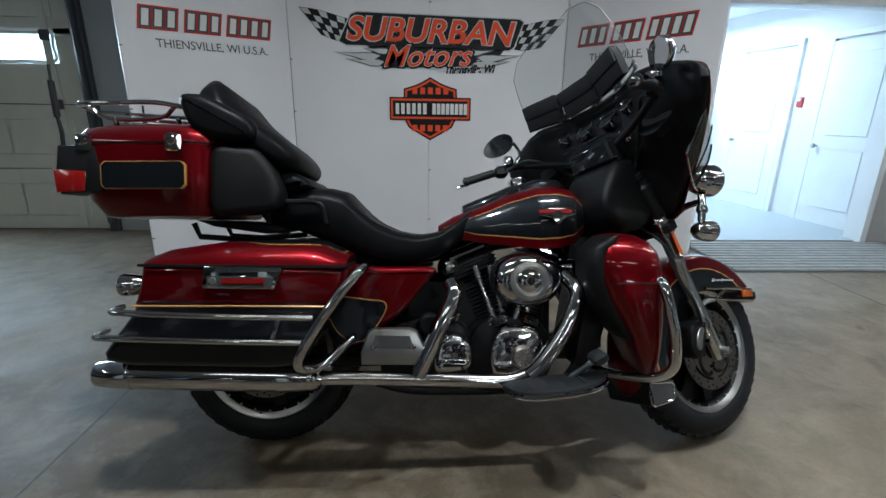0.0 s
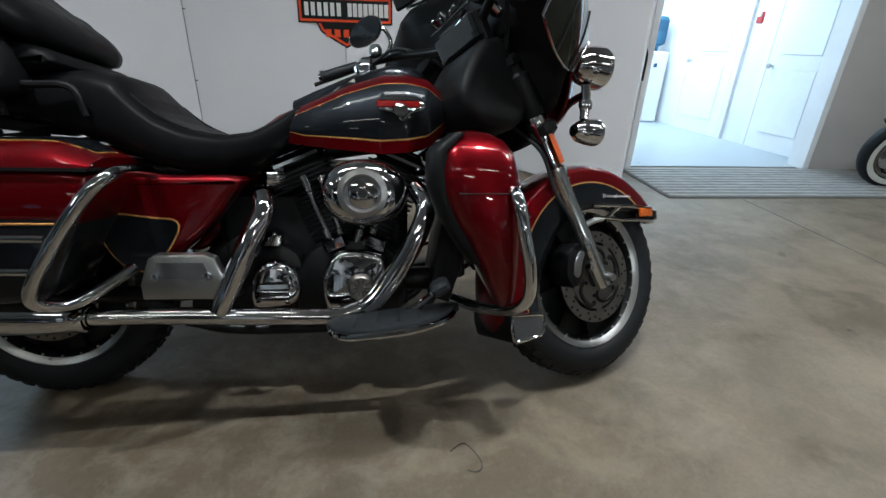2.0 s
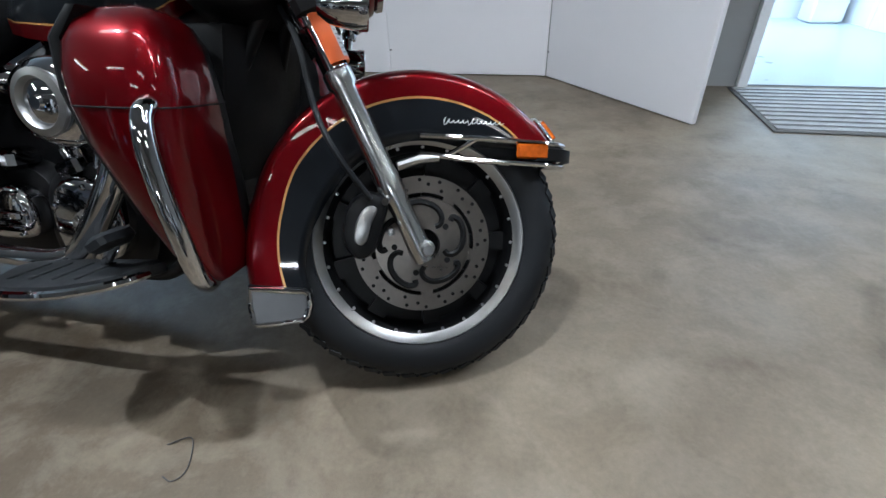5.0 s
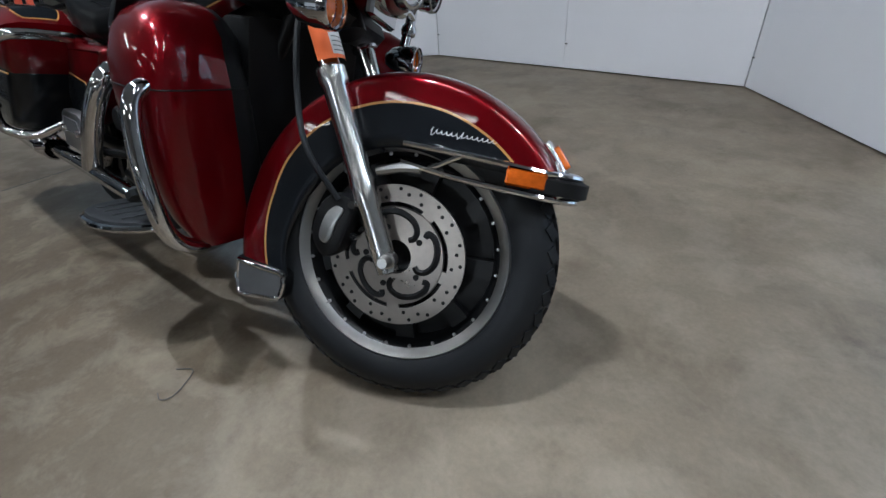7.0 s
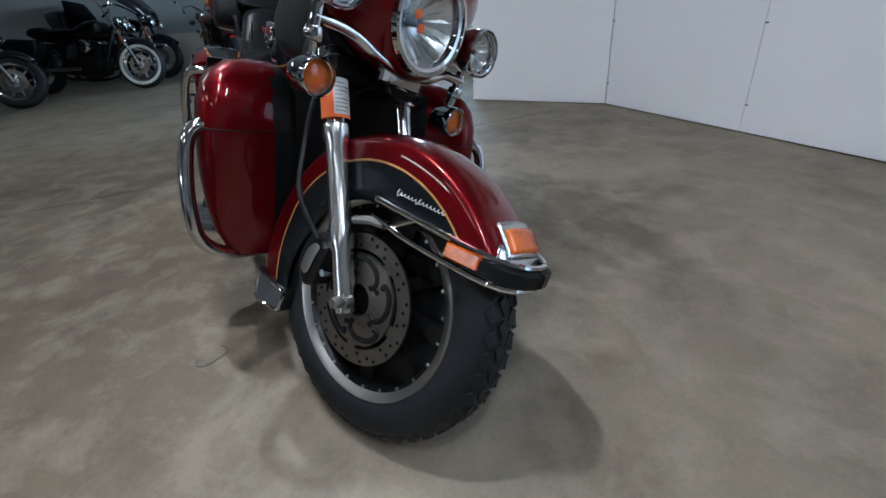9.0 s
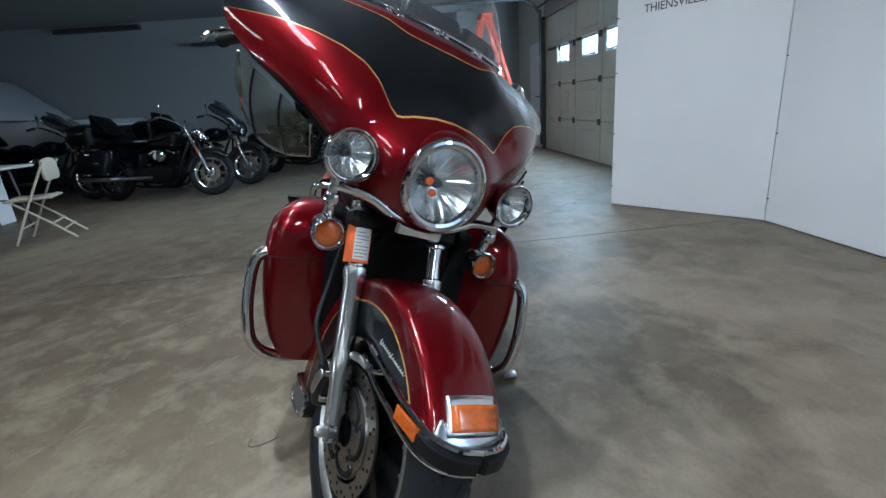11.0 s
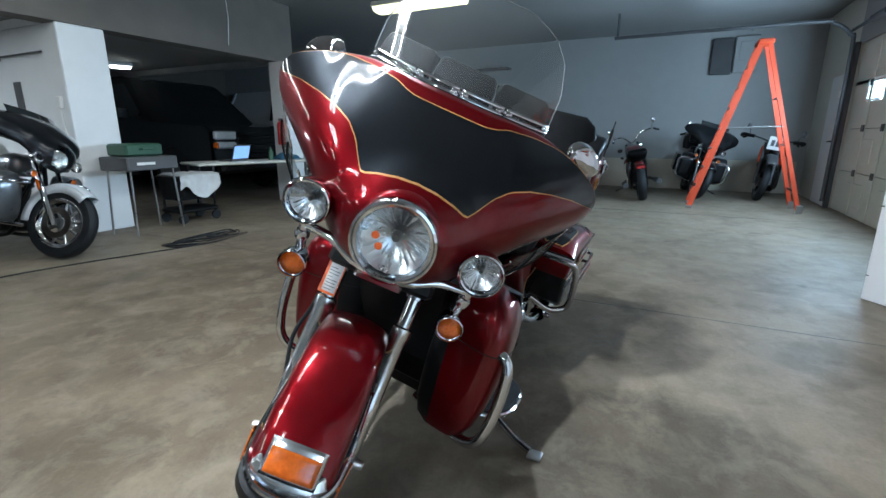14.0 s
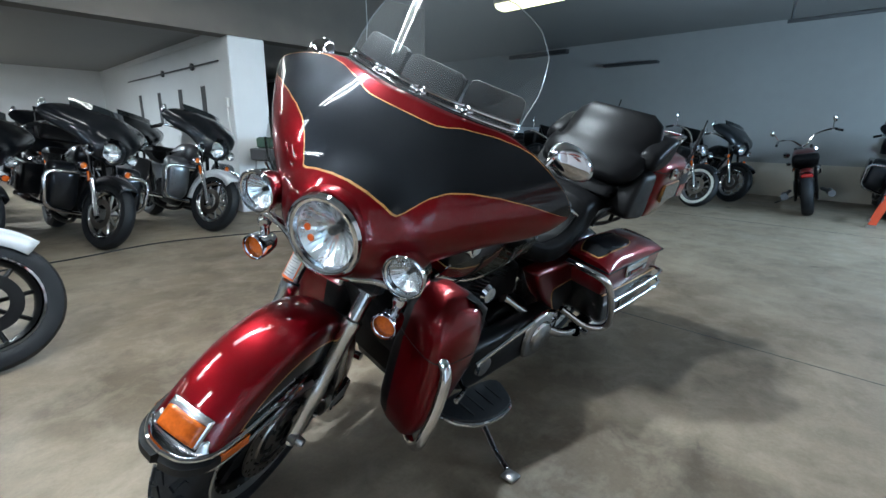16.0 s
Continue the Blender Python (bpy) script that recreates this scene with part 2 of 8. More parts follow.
M["sticker"] = solid("orange_sticker", (0.70, 0.12, 0.02), 0.4, grain=0.05)
M["label_print"] = solid("label_print", (0.46, 0.45, 0.44), 0.5, grain=0.08)
M["paper"] = solid("white_print", (0.75, 0.75, 0.74), 0.5, grain=0.05)
M["sign_red"] = solid("sign_red", (0.62, 0.035, 0.03), 0.45, spec=0.15, grain=0.04)
M["sign_orange"] = solid("sign_orange", (0.80, 0.085, 0.025), 0.45, spec=0.15, grain=0.04)
M["sign_black"] = solid("sign_black", (0.010, 0.010, 0.011), 0.45, spec=0.15, grain=0.05)
M["sign_grey"] = solid("sign_grey", (0.09, 0.09, 0.095), 0.45, spec=0.15, grain=0.05)
M["sign_pale"] = solid("sign_pale", (0.55, 0.57, 0.58), 0.4, grain=0.04)
M["mat"] = solid("ribbed_mat", (0.15, 0.15, 0.15), 0.85, grain=0.2, size=90)
M["mat_rib"] = solid("mat_rib", (0.33, 0.325, 0.32), 0.85, grain=0.2, size=90)
M["pane_glow"] = glow("window_daylight", (0.62, 0.86, 1.0), 5.0)
M["tube_glow"] = glow("tube_glow", (1.0, 0.97, 0.86), 17.0)
M["tube_bright"] = glow("new_tube_glow", (1.0, 0.98, 0.92), 38.0)
M["black_car"] = solid("black_car_paint", (0.008, 0.009, 0.010), 0.4, 0.0, 1.0, 0.1, 90, spec=0.1)
M["silver"] = solid("silver_paint", (0.50, 0.52, 0.55), 0.35, 0.1, 1.0, 0.05, 200)
M["silver_bike"] = solid("silver_bike_paint", (0.10, 0.105, 0.114), 0.3, 0.6, 1.0, 0.05, 200)
M["glass_dark"] = solid("dark_glass", (0.015, 0.018, 0.02), 0.05, 0.0, 0.8, 0.1)
M["beige"] = solid("beige_steel", (0.50, 0.45, 0.37), 0.5, grain=0.06)
M["grey_plastic"] = solid("grey_table_top", (0.55, 0.54, 0.50), 0.5, grain=0.05)
M["green"] = solid("green_box", (0.03, 0.085, 0.05), 0.5, grain=0.1)
M["cloth"] = solid("white_cloth", (0.60, 0.60, 0.60), 0.85, grain=0.1, size=20)
M["blue_cloth"] = solid("blue_cloth", (0.03, 0.10, 0.17), 0.85, grain=0.15, size=20)
M["laptop_screen"] = glow("laptop_screen", (0.28, 0.46, 0.85), 0.42)
M["wood"] = solid("dark_debris", (0.055, 0.04, 0.028), 0.8, grain=0.3, size=30)
M["white_tyre"] = solid("whitewall", (0.62, 0.62, 0.58), 0.5, grain=0.05)
M["hall_floor"] = solid("hall_floor", (0.36, 0.40, 0.43), 0.3, grain=0.12, size=5)
M["ext_red"] = solid("extinguisher_red", (0.45, 0.02, 0.02), 0.3, 0, 0.5)
M["maroon"] = solid("maroon_paint", (0.11, 0.012, 0.012), 0.3, 0.3, 1.0)

# ---- mesh helpers ----


class Geo:
    """Vertices and faces of one mesh, with a material number for each face."""

    def __init__(self):
        self.v, self.f, self.m = [], [], []

    def add(self, verts, faces, mi=0):
        k = len(self.v)
        self.v += [tuple(p) for p in verts]
        self.f += [tuple(k + i for i in f) for f in faces]
        self.m += [mi] * len(faces)
        return self

    def rings(self, rings, mi=0, caps=(True, True), closed=False):
        n = len(rings[0])
        vs = [p for r in rings for p in r]
        fs = []
        R = len(rings)
        for i in range(R if closed else R - 1):
            a, b = i * n, ((i + 1) % R) * n
            fs += [(a + j, a + (j + 1) % n, b + (j + 1) % n, b + j) for j in range(n)]
        if not closed:
            if caps[0]:
                fs.append(tuple(reversed(range(n))))
            if caps[1]:
                fs.append(tuple(range((R - 1) * n, R * n)))
        return self.add(vs, fs, mi)

    def tube(self, pts, r, n=12, mi=0, closed=False, smooth=0):
        P = [Vector(p) for p in pts]
        if smooth:
            P = curve_pts(P, smooth, closed)
        rad = r if callable(r) else (lambda s: r)
        rings, up = [], None
        for i, p in enumerate(P):
            a = P[i - 1] if (i or closed) else P[i]
            b = P[(i + 1) % len(P)] if (i < len(P) - 1 or closed) else P[i]
            d = (b - a).normalized()
            if up is None:
                up = d.orthogonal().normalized()
            up = (up - d * up.dot(d)).normalized()
            w = d.cross(up)
            rr = rad(i / max(1, len(P) - 1))
            rings.append([p + (up * math.cos(t) + w * math.sin(t)) * rr for t in [2 * math.pi * k / n for k in range(n)]])
        return self.rings(rings, mi, closed=closed)

    def lathe(self, prof, o, axis, n=32, mi=0, a0=0.0, a1=360.0, squash=1.0):
        """prof: (radius, height along axis)."""
        ax = Vector(axis).normalized()
        u = Vector((0, 0, 1)) if abs(ax.z) < 0.9 else Vector((1, 0, 0))
        u = (u - ax * u.dot(ax)).normalized()
        w = ax.cross(u)
        full = abs(a1 - a0) > 359
        k = n if full else n + 1
        angs = [radians(a0 + (a1 - a0) * i / n) for i in range(k)]
        vs, fs = [], []
        for a in angs:
            for r, h in prof:
                vs.append(Vector(o) + ax * h + (u * math.cos(a) + w * math.sin(a) * squash) * r)
        q = len(prof)
        for i in range(n):
            a, b = i * q, ((i + 1) % k) * q
            fs += [(a + j, b + j, b + j + 1, a + j + 1) for j in range(q - 1)]
        return self.add(vs, fs, mi)

    def grid(self, S, us, vs, mi=0, flip=False):
        nu, nv = len(us), len(vs(us[0]) if callable(vs) else vs)
        pts = []
        for u in us:
            for v in (vs(u) if callable(vs) else vs):
                pts.append(S(u, v))
        fs = []
        for i in range(nu - 1):
            for j in range(nv - 1):
                q = (i * nv + j, (i + 1) * nv + j, (i + 1) * nv + j + 1, i * nv + j + 1)
                fs.append(tuple(reversed(q)) if flip else q)
        return self.add(pts, fs, mi)

    def box(self, c, s, mi=0, rot=None, b=0.0):
        """A box with chamfered edges."""
        hx, hy, hz = s[0] / 2, s[1] / 2, s[2] / 2
        b = min(b, hx * 0.9, hy * 0.9, hz * 0.9)
        def ring(z, k):
            e = b
            x, y = hx - k, hy - k
            return [(x - e, -y, z), (x, -y + e, z), (x, y - e, z), (x - e, y, z), (-x + e, y, z), (-x, y - e, z), (-x, -y + e, z), (-x + e, -y, z)]
        R = rot if rot is not None else Matrix.Identity(3)
        if b > 0:
            rr = [ring(-hz, b * 0.99), ring(-hz + b, 0), ring(hz - b, 0), ring(hz, b * 0.99)]
        else:
            rr = [[(hx, -hy, z), (hx, hy, z), (-hx, hy, z), (-hx, -hy, z)] for z in (-hz, hz)]
        return self.rings([[Vector(c) + R @ Vector(p) for p in r] for r in rr], mi)

    def prism(self, outline, lo, hi, axis="y", b=0.0, mi=0, cuts=2):
        """A closed outline in the other two axes, pushed from lo to hi along axis, with rounded edges of size b."""
        def place(p, h):
            return {"y": (p[0], h, p[1]), "x": (h, p[0], p[1]), "z": (p[0], p[1], h)}[axis]
        if b <= 0:
            return self.rings([[place(p, lo) for p in outline], [place(p, hi) for p in outline]], mi)
        rr = []
        sgn = 1 if hi > lo else -1
        for i in range(cuts + 1):
            a = math.pi / 2 * i / cuts
            rr.append([place(p, lo + sgn * b * (1 - math.cos(a)) ) for p in inset(outline, b * (1 - math.sin(a)))])
        for i in range(cuts + 1):
            a = math.pi / 2 * (1 - i / cuts)
            rr.append([place(p, hi - sgn * b * (1 - math.cos(a))) for p in inset(outline, b * (1 - math.sin(a)))])
        return self.rings(rr, mi)


def inset(poly, d):
    """The outline moved inwards by d, corner by corner."""
    n = len(poly)
    area = sum(poly[i][0] * poly[(i + 1) % n][1] - poly[(i + 1) % n][0] * poly[i][1] for i in range(n))
    s = 1 if area > 0 else -1
    out = []
    for i in range(n):
        p, a, c = Vector(poly[i]), Vector(poly[i - 1]), Vector(poly[(i + 1) % n])
        d1, d2 = (p - a).normalized(), (c - p).normalized()
        n1, n2 = Vector((-d1.y, d1.x)) * s, Vector((-d2.y, d2.x)) * s
        m = (n1 + n2)
        m = m / max(0.5, m.dot(n1))
        out.append(tuple(p + m * d))
    return out


def curve_pts(P, per=8, closed=False):
    """Catmull-Rom through the points."""
    P = [Vector(p) for p in P]
    n, out = len(P), []
    for i in range(n if closed else n - 1):
        a = P[i - 1] if (i or closed) else P[0] * 2 - P[1]
        b, c = P[i], P[(i + 1) % n]
        d = P[(i + 2) % n] if (i + 2 < n or closed) else c * 2 - b
        for k in range(per):
            t = k / per
            out.append(0.5 * (2 * b + (c - a) * t + (2 * a - 5 * b + 4 * c - d) * t * t + (3 * b - a - 3 * c + d) * t ** 3))
    if not closed:
        out.append(P[-1])
    return out


def rounded(poly, per=5):
    return [(p.x, p.y) for p in curve_pts([Vector((p[0], p[1], 0)) for p in poly], per, True)]


def lerp_table(tab, x):
    """Smooth look-up in rows (x, value, ...)."""
    if x <= tab[0][0]:
        return tab[0][1:]
    for a, b in zip(tab, tab[1:]):
        if x <= b[0]:
            t = (x - a[0]) / (b[0] - a[0])
            return tuple(p + (q - p) * t for p, q in zip(a[1:], b[1:]))
    return tab[-1][1:]


def smooth_table(tab, x):
    """Look-up in rows (x, value, ...) along a smooth curve, without kinks at the rows."""
    n = len(tab)
    if x >= tab[-1][0]:
        return tab[-1][1:]
    k = next(i for i in range(n - 1) if x <= tab[i + 1][0])
    a, b = tab[k], tab[k + 1]
    p, q = tab[max(0, k - 1)], tab[min(n - 1, k + 2)]
    h = b[0] - a[0]
    t = (x - a[0]) / h
    out = []
    for j in range(1, len(a)):
        m0 = 0.0 if k == 0 else (b[j] - p[j]) / (b[0] - p[0])
        m1 = (b[j] - a[j]) / h if k == n - 2 else (q[j] - a[j]) / (q[0] - a[0])
        out.append((2 * t ** 3 - 3 * t * t + 1) * a[j] + (t ** 3 - 2 * t * t + t) * h * m0 + (3 * t * t - 2 * t ** 3) * b[j] + (t ** 3 - t * t) * h * m1)
    return tuple(out)


def made(name, g, mats, smooth=38):
    me = bpy.data.meshes.new(name)
    me.from_pydata([tuple(p) for p in g.v], [], g.f)
    for m in (mats if isinstance(mats, (list, tuple)) else [mats]):
        me.materials.append(M[m] if isinstance(m, str) else m)
    me.polygons.foreach_set("material_index", g.m)
    bm = bmesh.new()
    bm.from_mesh(me)
    bmesh.ops.remove_doubles(bm, verts=bm.verts, dist=2e-5)
    bmesh.ops.recalc_face_normals(bm, faces=bm.faces)
    bm.to_mesh(me)
    bm.free()
    if smooth:
        me.polygons.foreach_set("use_smooth", [True] * len(me.polygons))
        me.set_sharp_from_angle(angle=radians(smooth))
    me.update()
    return me


def part(name, g, mats, parent, label="", m=None, smooth=38):
    ob = new(name, made(name, g, mats, smooth))
    if parent is not None:
        ob.parent = parent
    if m is not None:
        ob.matrix_basis = m
    return tagged(ob, label) if label else ob


def thing(name, label, category, m=None, group="", kind=""):
    ob = new(name)
    ob.empty_display_size = 0.1
    if m is not None:
        ob.matrix_basis = m
    return tagged(ob, label, category, group, kind)


def solo(name, g, mats, label, category="", kind="", group="", m=None, smooth=38):
    ob = new(name, made(name, g, mats, smooth))
    if m is not None:
        ob.matrix_basis = m
    return tagged(ob, label, category, group, kind)


def both(f):
    """Calls f for the right side (-1) and the left side (1)."""
    return [f(s) for s in (-1, 1)]


def writing(name, text, size, m, mat, parent, bold=0.0, shear=0.0, depth=0.0015, wide=1.0, align="CENTER", fit=None):
    cu = bpy.data.curves.new(name, "FONT")
    cu.body, cu.size, cu.offset, cu.shear, cu.extrude = text, size, bold, shear, depth
    cu.align_x, cu.align_y = align, "CENTER"
    ob = new(name, cu)
    dg = bpy.context.evaluated_depsgraph_get()
    me = bpy.data.meshes.new_from_object(ob.evaluated_get(dg))
    bpy.data.objects.remove(ob)
    me.materials.clear()
    me.materials.append(M[mat])
    if fit:
        xs, ys = [v.co.x for v in me.vertices], [v.co.y for v in me.vertices]
        sx, sy = fit[0] / (max(xs) - min(xs)), fit[1] / (max(ys) - min(ys))
        me.transform(Matrix.Diagonal((sx, sy, 1, 1)) @ Matrix.Translation((-(max(xs) + min(xs)) / 2, -(max(ys) + min(ys)) / 2, 0)))
    else:
        me.transform(Matrix.Diagonal((wide, 1, 1, 1)))
    o = new(name, me)
    o.parent = parent
    o.matrix_basis = m
    return o

# ---- the place ----
WALL_Y, HALL_Y, BACK_X, CEIL = 6.62, 6.22, -7.1, 3.15


def slab(name, lo, hi, mat, label, kind="structure", category="wall", b=0.0):
    c = [(a + d) / 2 for a, d in zip(lo, hi)]
    s = [d - a for a, d in zip(lo, hi)]
    return solo(name, Geo().box(c, s, b=b), mat, label, category, kind, smooth=30)


g = Geo()
g.box((0.5, -1.0, -0.1), (16.4, 16.4, 0.2))
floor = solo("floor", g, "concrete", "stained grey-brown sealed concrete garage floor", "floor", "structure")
# saw-cut joints of the slab, thin dark lines
g = Geo()
for x in (0.86, 5.2, -3.5):
    g.box((x, 2.4, 0.0006), (0.006, 7.6, 0.0012))
solo("floor_joint", g, "dark_steel", "thin dark saw-cut joints in the concrete floor", "joint", "structure")

slab("ceiling", (-7.3, -1.6, CEIL), (8.7, 6.8, CEIL + 0.15), "ceiling", "grey painted garage ceiling", category="ceiling")
slab("ceiling_side", (-7.3, -9.2, CEIL), (-2.32, -1.602, CEIL + 0.15), "ceiling", "grey painted ceiling over the side bay", category="ceiling")
slab("wall_side", (-2.32, -9.0, 2.26), (-2.2, -1.86, CEIL), "ceiling", "grey side of the lowered ceiling")
slab("ceiling_low", (-2.2, -9.2, 2.36), (8.7, -1.85, 2.5), "ceiling", "lower grey ceiling over the rear bay", category="ceiling")
slab("wall_west", (BACK_X - 0.2, -9.2, 0), (BACK_X, 6.8, CEIL), "wall", "grey painted back wall of the garage")
slab("baseboard", (BACK_X + 0.002, -1.5, 0), (BACK_X + 0.02, 6.5, 0.62), "beige", "pale beige painted lower band of the back wall", category="baseboard")
slab("wall_east", (8.5, -9.2, 0), (8.7, 6.8, CEIL), "wall", "plain grey side wall")
slab("wall_south", (1.1, -9.2, 0), (8.7, -9.0, CEIL), "white_wall", "white wall at the far end of the rear bay")
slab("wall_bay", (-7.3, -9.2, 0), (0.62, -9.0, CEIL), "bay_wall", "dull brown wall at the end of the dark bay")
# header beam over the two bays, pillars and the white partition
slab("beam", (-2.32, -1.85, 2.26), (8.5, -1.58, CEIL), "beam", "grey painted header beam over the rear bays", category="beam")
slab("wall_partition", (0.62, -9.0, 0), (1.1, -1.6, 2.26), "white_wall", "white block partition wall between the bays", b=0.01)
slab("wall_partition_top", (0.62, -9.0, 2.262), (1.1, -1.86, 2.358), "white_wall", "top course of the white partition wall")
slab("pillar", (-2.25, -1.75, 0), (-1.93, -1.42, 2.258), "white_wall", "white painted square pillar", category="pillar", b=0.01)
g = Geo()
for y in (-2.6, -3.6, -4.7, -5.9):
    g.box((1.103, y, 1.45), (0.008, 0.16, 0.5))
solo("wall_slots", g, "sign_grey", "narrow dark vertical slots in the white partition", "wall recess", "structure")
g = Geo()
g.tube([(1.125, -1.9, 1.98), (1.125, -6.5, 1.98)], 0.012, 8)
for y in (-2.9, -4.3):
    g.lathe([(0, 0), (0.05, 0), (0.05, 0.03), (0, 0.03)], (1.105, y, 1.98), (1, 0, 0), 12)
solo("conduit", g, "sign_grey", "grey conduit with round boxes along the partition", "conduit", "structure")
g = Geo()
g.box((1.125, -1.72, 1.45), (0.04, 0.08, 0.13), b=0.006)
g.tube([(1.13, -1.72, 1.38), (1.135, -1.70, 1.2), (1.13, -1.66, 1.05), (1.13, -1.75, 0.95)], 0.006, 6, smooth=5)
solo("switch_box", g, "paper", "small grey switch box with a hanging cord on the partition", "switch", "structure")

# wall with the garage door
DX0, DX1, DTOP = -5.15, -0.98, 2.42
slab("wall_north_left", (-7.1, WALL_Y, 0), (DX0 - 0.08, WALL_Y + 0.2, CEIL), "cream_wall", "cream painted wall beside the garage door")
slab("wall_north_right", (DX1 + 0.08, WALL_Y, 0), (4.3, WALL_Y + 0.2, CEIL), "wall", "grey wall behind the white display panels")
slab("wall_north_top", (DX0 - 0.08, WALL_Y, DTOP), (DX1 + 0.08, WALL_Y + 0.2, CEIL), "wall", "grey wall above the garage door")
door = thing("garage_door", "pale grey-green sectional garage door with small lit windows", "garage door", kind="structure")
SECT = DTOP / 4
WINX = [-4.28, -3.12, -2.25, -1.5]
for k in range(4):
    g = Geo()
    z0, z1 = k * SECT + 0.004, (k + 1) * SECT - 0.004
    if k != 2:
        g.box(((DX0 + DX1) / 2, WALL_Y + 0.06, (z0 + z1) / 2), (DX1 - DX0, 0.05, z1 - z0), b=0.006)
        for x in (-4.28, -3.12, -2.1, -1.5):
            g.box((x, WALL_Y + 0.032, (z0 + z1) / 2), (0.62, 0.012, 0.32), b=0.005)
    else:
        wz0, wz1 = 1.57, 1.87
        g.box(((DX0 + DX1) / 2, WALL_Y + 0.06, (z0 + wz0) / 2), (DX1 - DX0, 0.05, wz0 - z0))
        if z1 > wz1:
            g.box(((DX0 + DX1) / 2, WALL_Y + 0.06, (z1 + wz1) / 2), (DX1 - DX0, 0.05, z1 - wz1))
        xs = [DX0] + [v for w in WINX for v in (w - 0.29, w + 0.29)] + [DX1]
        for a, b in zip(xs[::2], xs[1::2]):
            g.box(((a + b) / 2, WALL_Y + 0.06, (wz0 + wz1) / 2), (b - a, 0.05, wz1 - wz0))
    part("door_section", g, "door_steel", door, smooth=30)
part("backing", Geo().box(((DX0 + DX1) / 2, WALL_Y + 0.10, DTOP / 2), (DX1 - DX0 + 0.1, 0.012, DTOP)), "dark_steel", door, smooth=0)
for w in WINX:
    out = rounded([(w - 0.27, 1.58), (w, 1.572), (w + 0.27, 1.58), (w + 0.285, 1.72), (w + 0.27, 1.86), (w, 1.868), (w - 0.27, 1.86), (w - 0.285, 1.72)], 4)
    g = Geo()
    inn = inset(out, 0.03)
    g.rings([[(x, WALL_Y + 0.028, z) for x, z in out], [(x, WALL_Y + 0.02, z) for x, z in inset(out, 0.008)], [(x, WALL_Y + 0.03, z) for x, z in inn]], caps=(False, False))
    wf = part("window_frame", g, "trim", door)
    g = Geo()
    g.add([(x, WALL_Y + 0.062, z) for x, z in out], [tuple(range(len(out)))])
    part("pane", g, "pane_glow", wf, "window pane bright with daylight", smooth=0)
for x in (DX0 + 0.75, -3.7, -2.68, DX1 - 0.3):
    g = Geo().box((x, WALL_Y + 0.026, 1.2), (0.07, 0.014, 2.36), b=0.004)
    part("stile", g, "door_steel", door)
    for z in (0.6, 1.21, 1.81):
        g = Geo().box((x, WALL_Y + 0.014, z), (0.09, 0.016, 0.09), b=0.004)
        part("hinge", g, "dark_steel", door)
g = Geo()
for x in (DX0 - 0.03, DX1 + 0.04):
    g.box((x, WALL_Y - 0.03, 1.22), (0.09, 0.06, 2.44), b=0.005)
solo("door_jamb", g, "dark_steel", "dark steel jambs beside the garage door", "door frame", "structure")
g = Geo()
for x in (DX0 - 0.02, DX1 + 0.04):
    g.tube([(x, WALL_Y - 0.09, 0.1), (x, WALL_Y - 0.09, 2.3), (x, WALL_Y - 0.14, 2.55), (x, WALL_Y - 0.35, 2.72), (x, WALL_Y - 0.7, 2.76), (x, 3.2, 2.76)], 0.028, 8, smooth=6)
    g.tube([(x, 3.25, 2.76), (x, 3.25, 3.15)], 0.018, 6)
solo("door_track", g, "dark_steel", "dark steel tracks of the overhead door", "door track", "structure")
g = Geo()
g.tube([(DX0 - 0.1, WALL_Y - 0.1, 2.62), (DX1 + 0.1, WALL_Y - 0.1, 2.62)], 0.022, 8)
for x in (-4.2, -3.1, -2.0):
    g.lathe([(0.022, -0.25), (0.045, -0.25), (0.045, 0.25), (0.022, 0.25)], (x, WALL_Y - 0.1, 2.62), (1, 0, 0), 14)
solo("torsion_spring", g, "dark_steel", "dark torsion spring shaft above the garage door", "spring", "structure")
# service door beside it
g = Geo()
g.box((-5.72, WALL_Y - 0.012, 1.02), (0.82, 0.024, 2.04), b=0.004)
sd = solo("door_1", g, "white_wall", "white painted steel side door, closed", "door", "structure")
part("handle", Geo().tube([(-5.42, WALL_Y - 0.03, 1.02), (-5.42, WALL_Y - 0.08, 1.02), (-5.54, WALL_Y - 0.08, 1.02)], 0.012, 8), "chrome", sd)
part("closer", Geo().box((-5.45, WALL_Y - 0.05, 1.72), (0.08, 0.06, 0.12), b=0.01), "paper", sd)
slab("wall_rail", (BACK_X + 0.001, -3.2, 3.0), (BACK_X + 0.14, -1.5, 3.09), "dark_steel", "dark steel rail high on the back wall", category="rail")
# box on the back wall
g = Geo().box((BACK_X + 0.04, 5.40, 2.62), (0.08, 0.40, 0.66), b=0.01)
el = solo("electric_panel", g, "wall", "grey-painted electrical panel with a dark door on the back wall", "electrical box")
part("panel_door", Geo().box((BACK_X + 0.045, 4.99, 2.6), (0.09, 0.36, 0.66), b=0.01), "dark_steel", el)
part("panel_cover", Geo().box((BACK_X + 0.086, 5.40, 2.68), (0.010, 0.24, 0.34), b=0.004), "wall", el)
g = Geo().tube([(BACK_X + 0.05, 5.45, 3.025), (BACK_X + 0.05, 5.45, CEIL)], 0.02, 8)
solo("conduit_riser", g, "wall", "grey conduit from the electrical panel to the ceiling", "conduit", "structure")

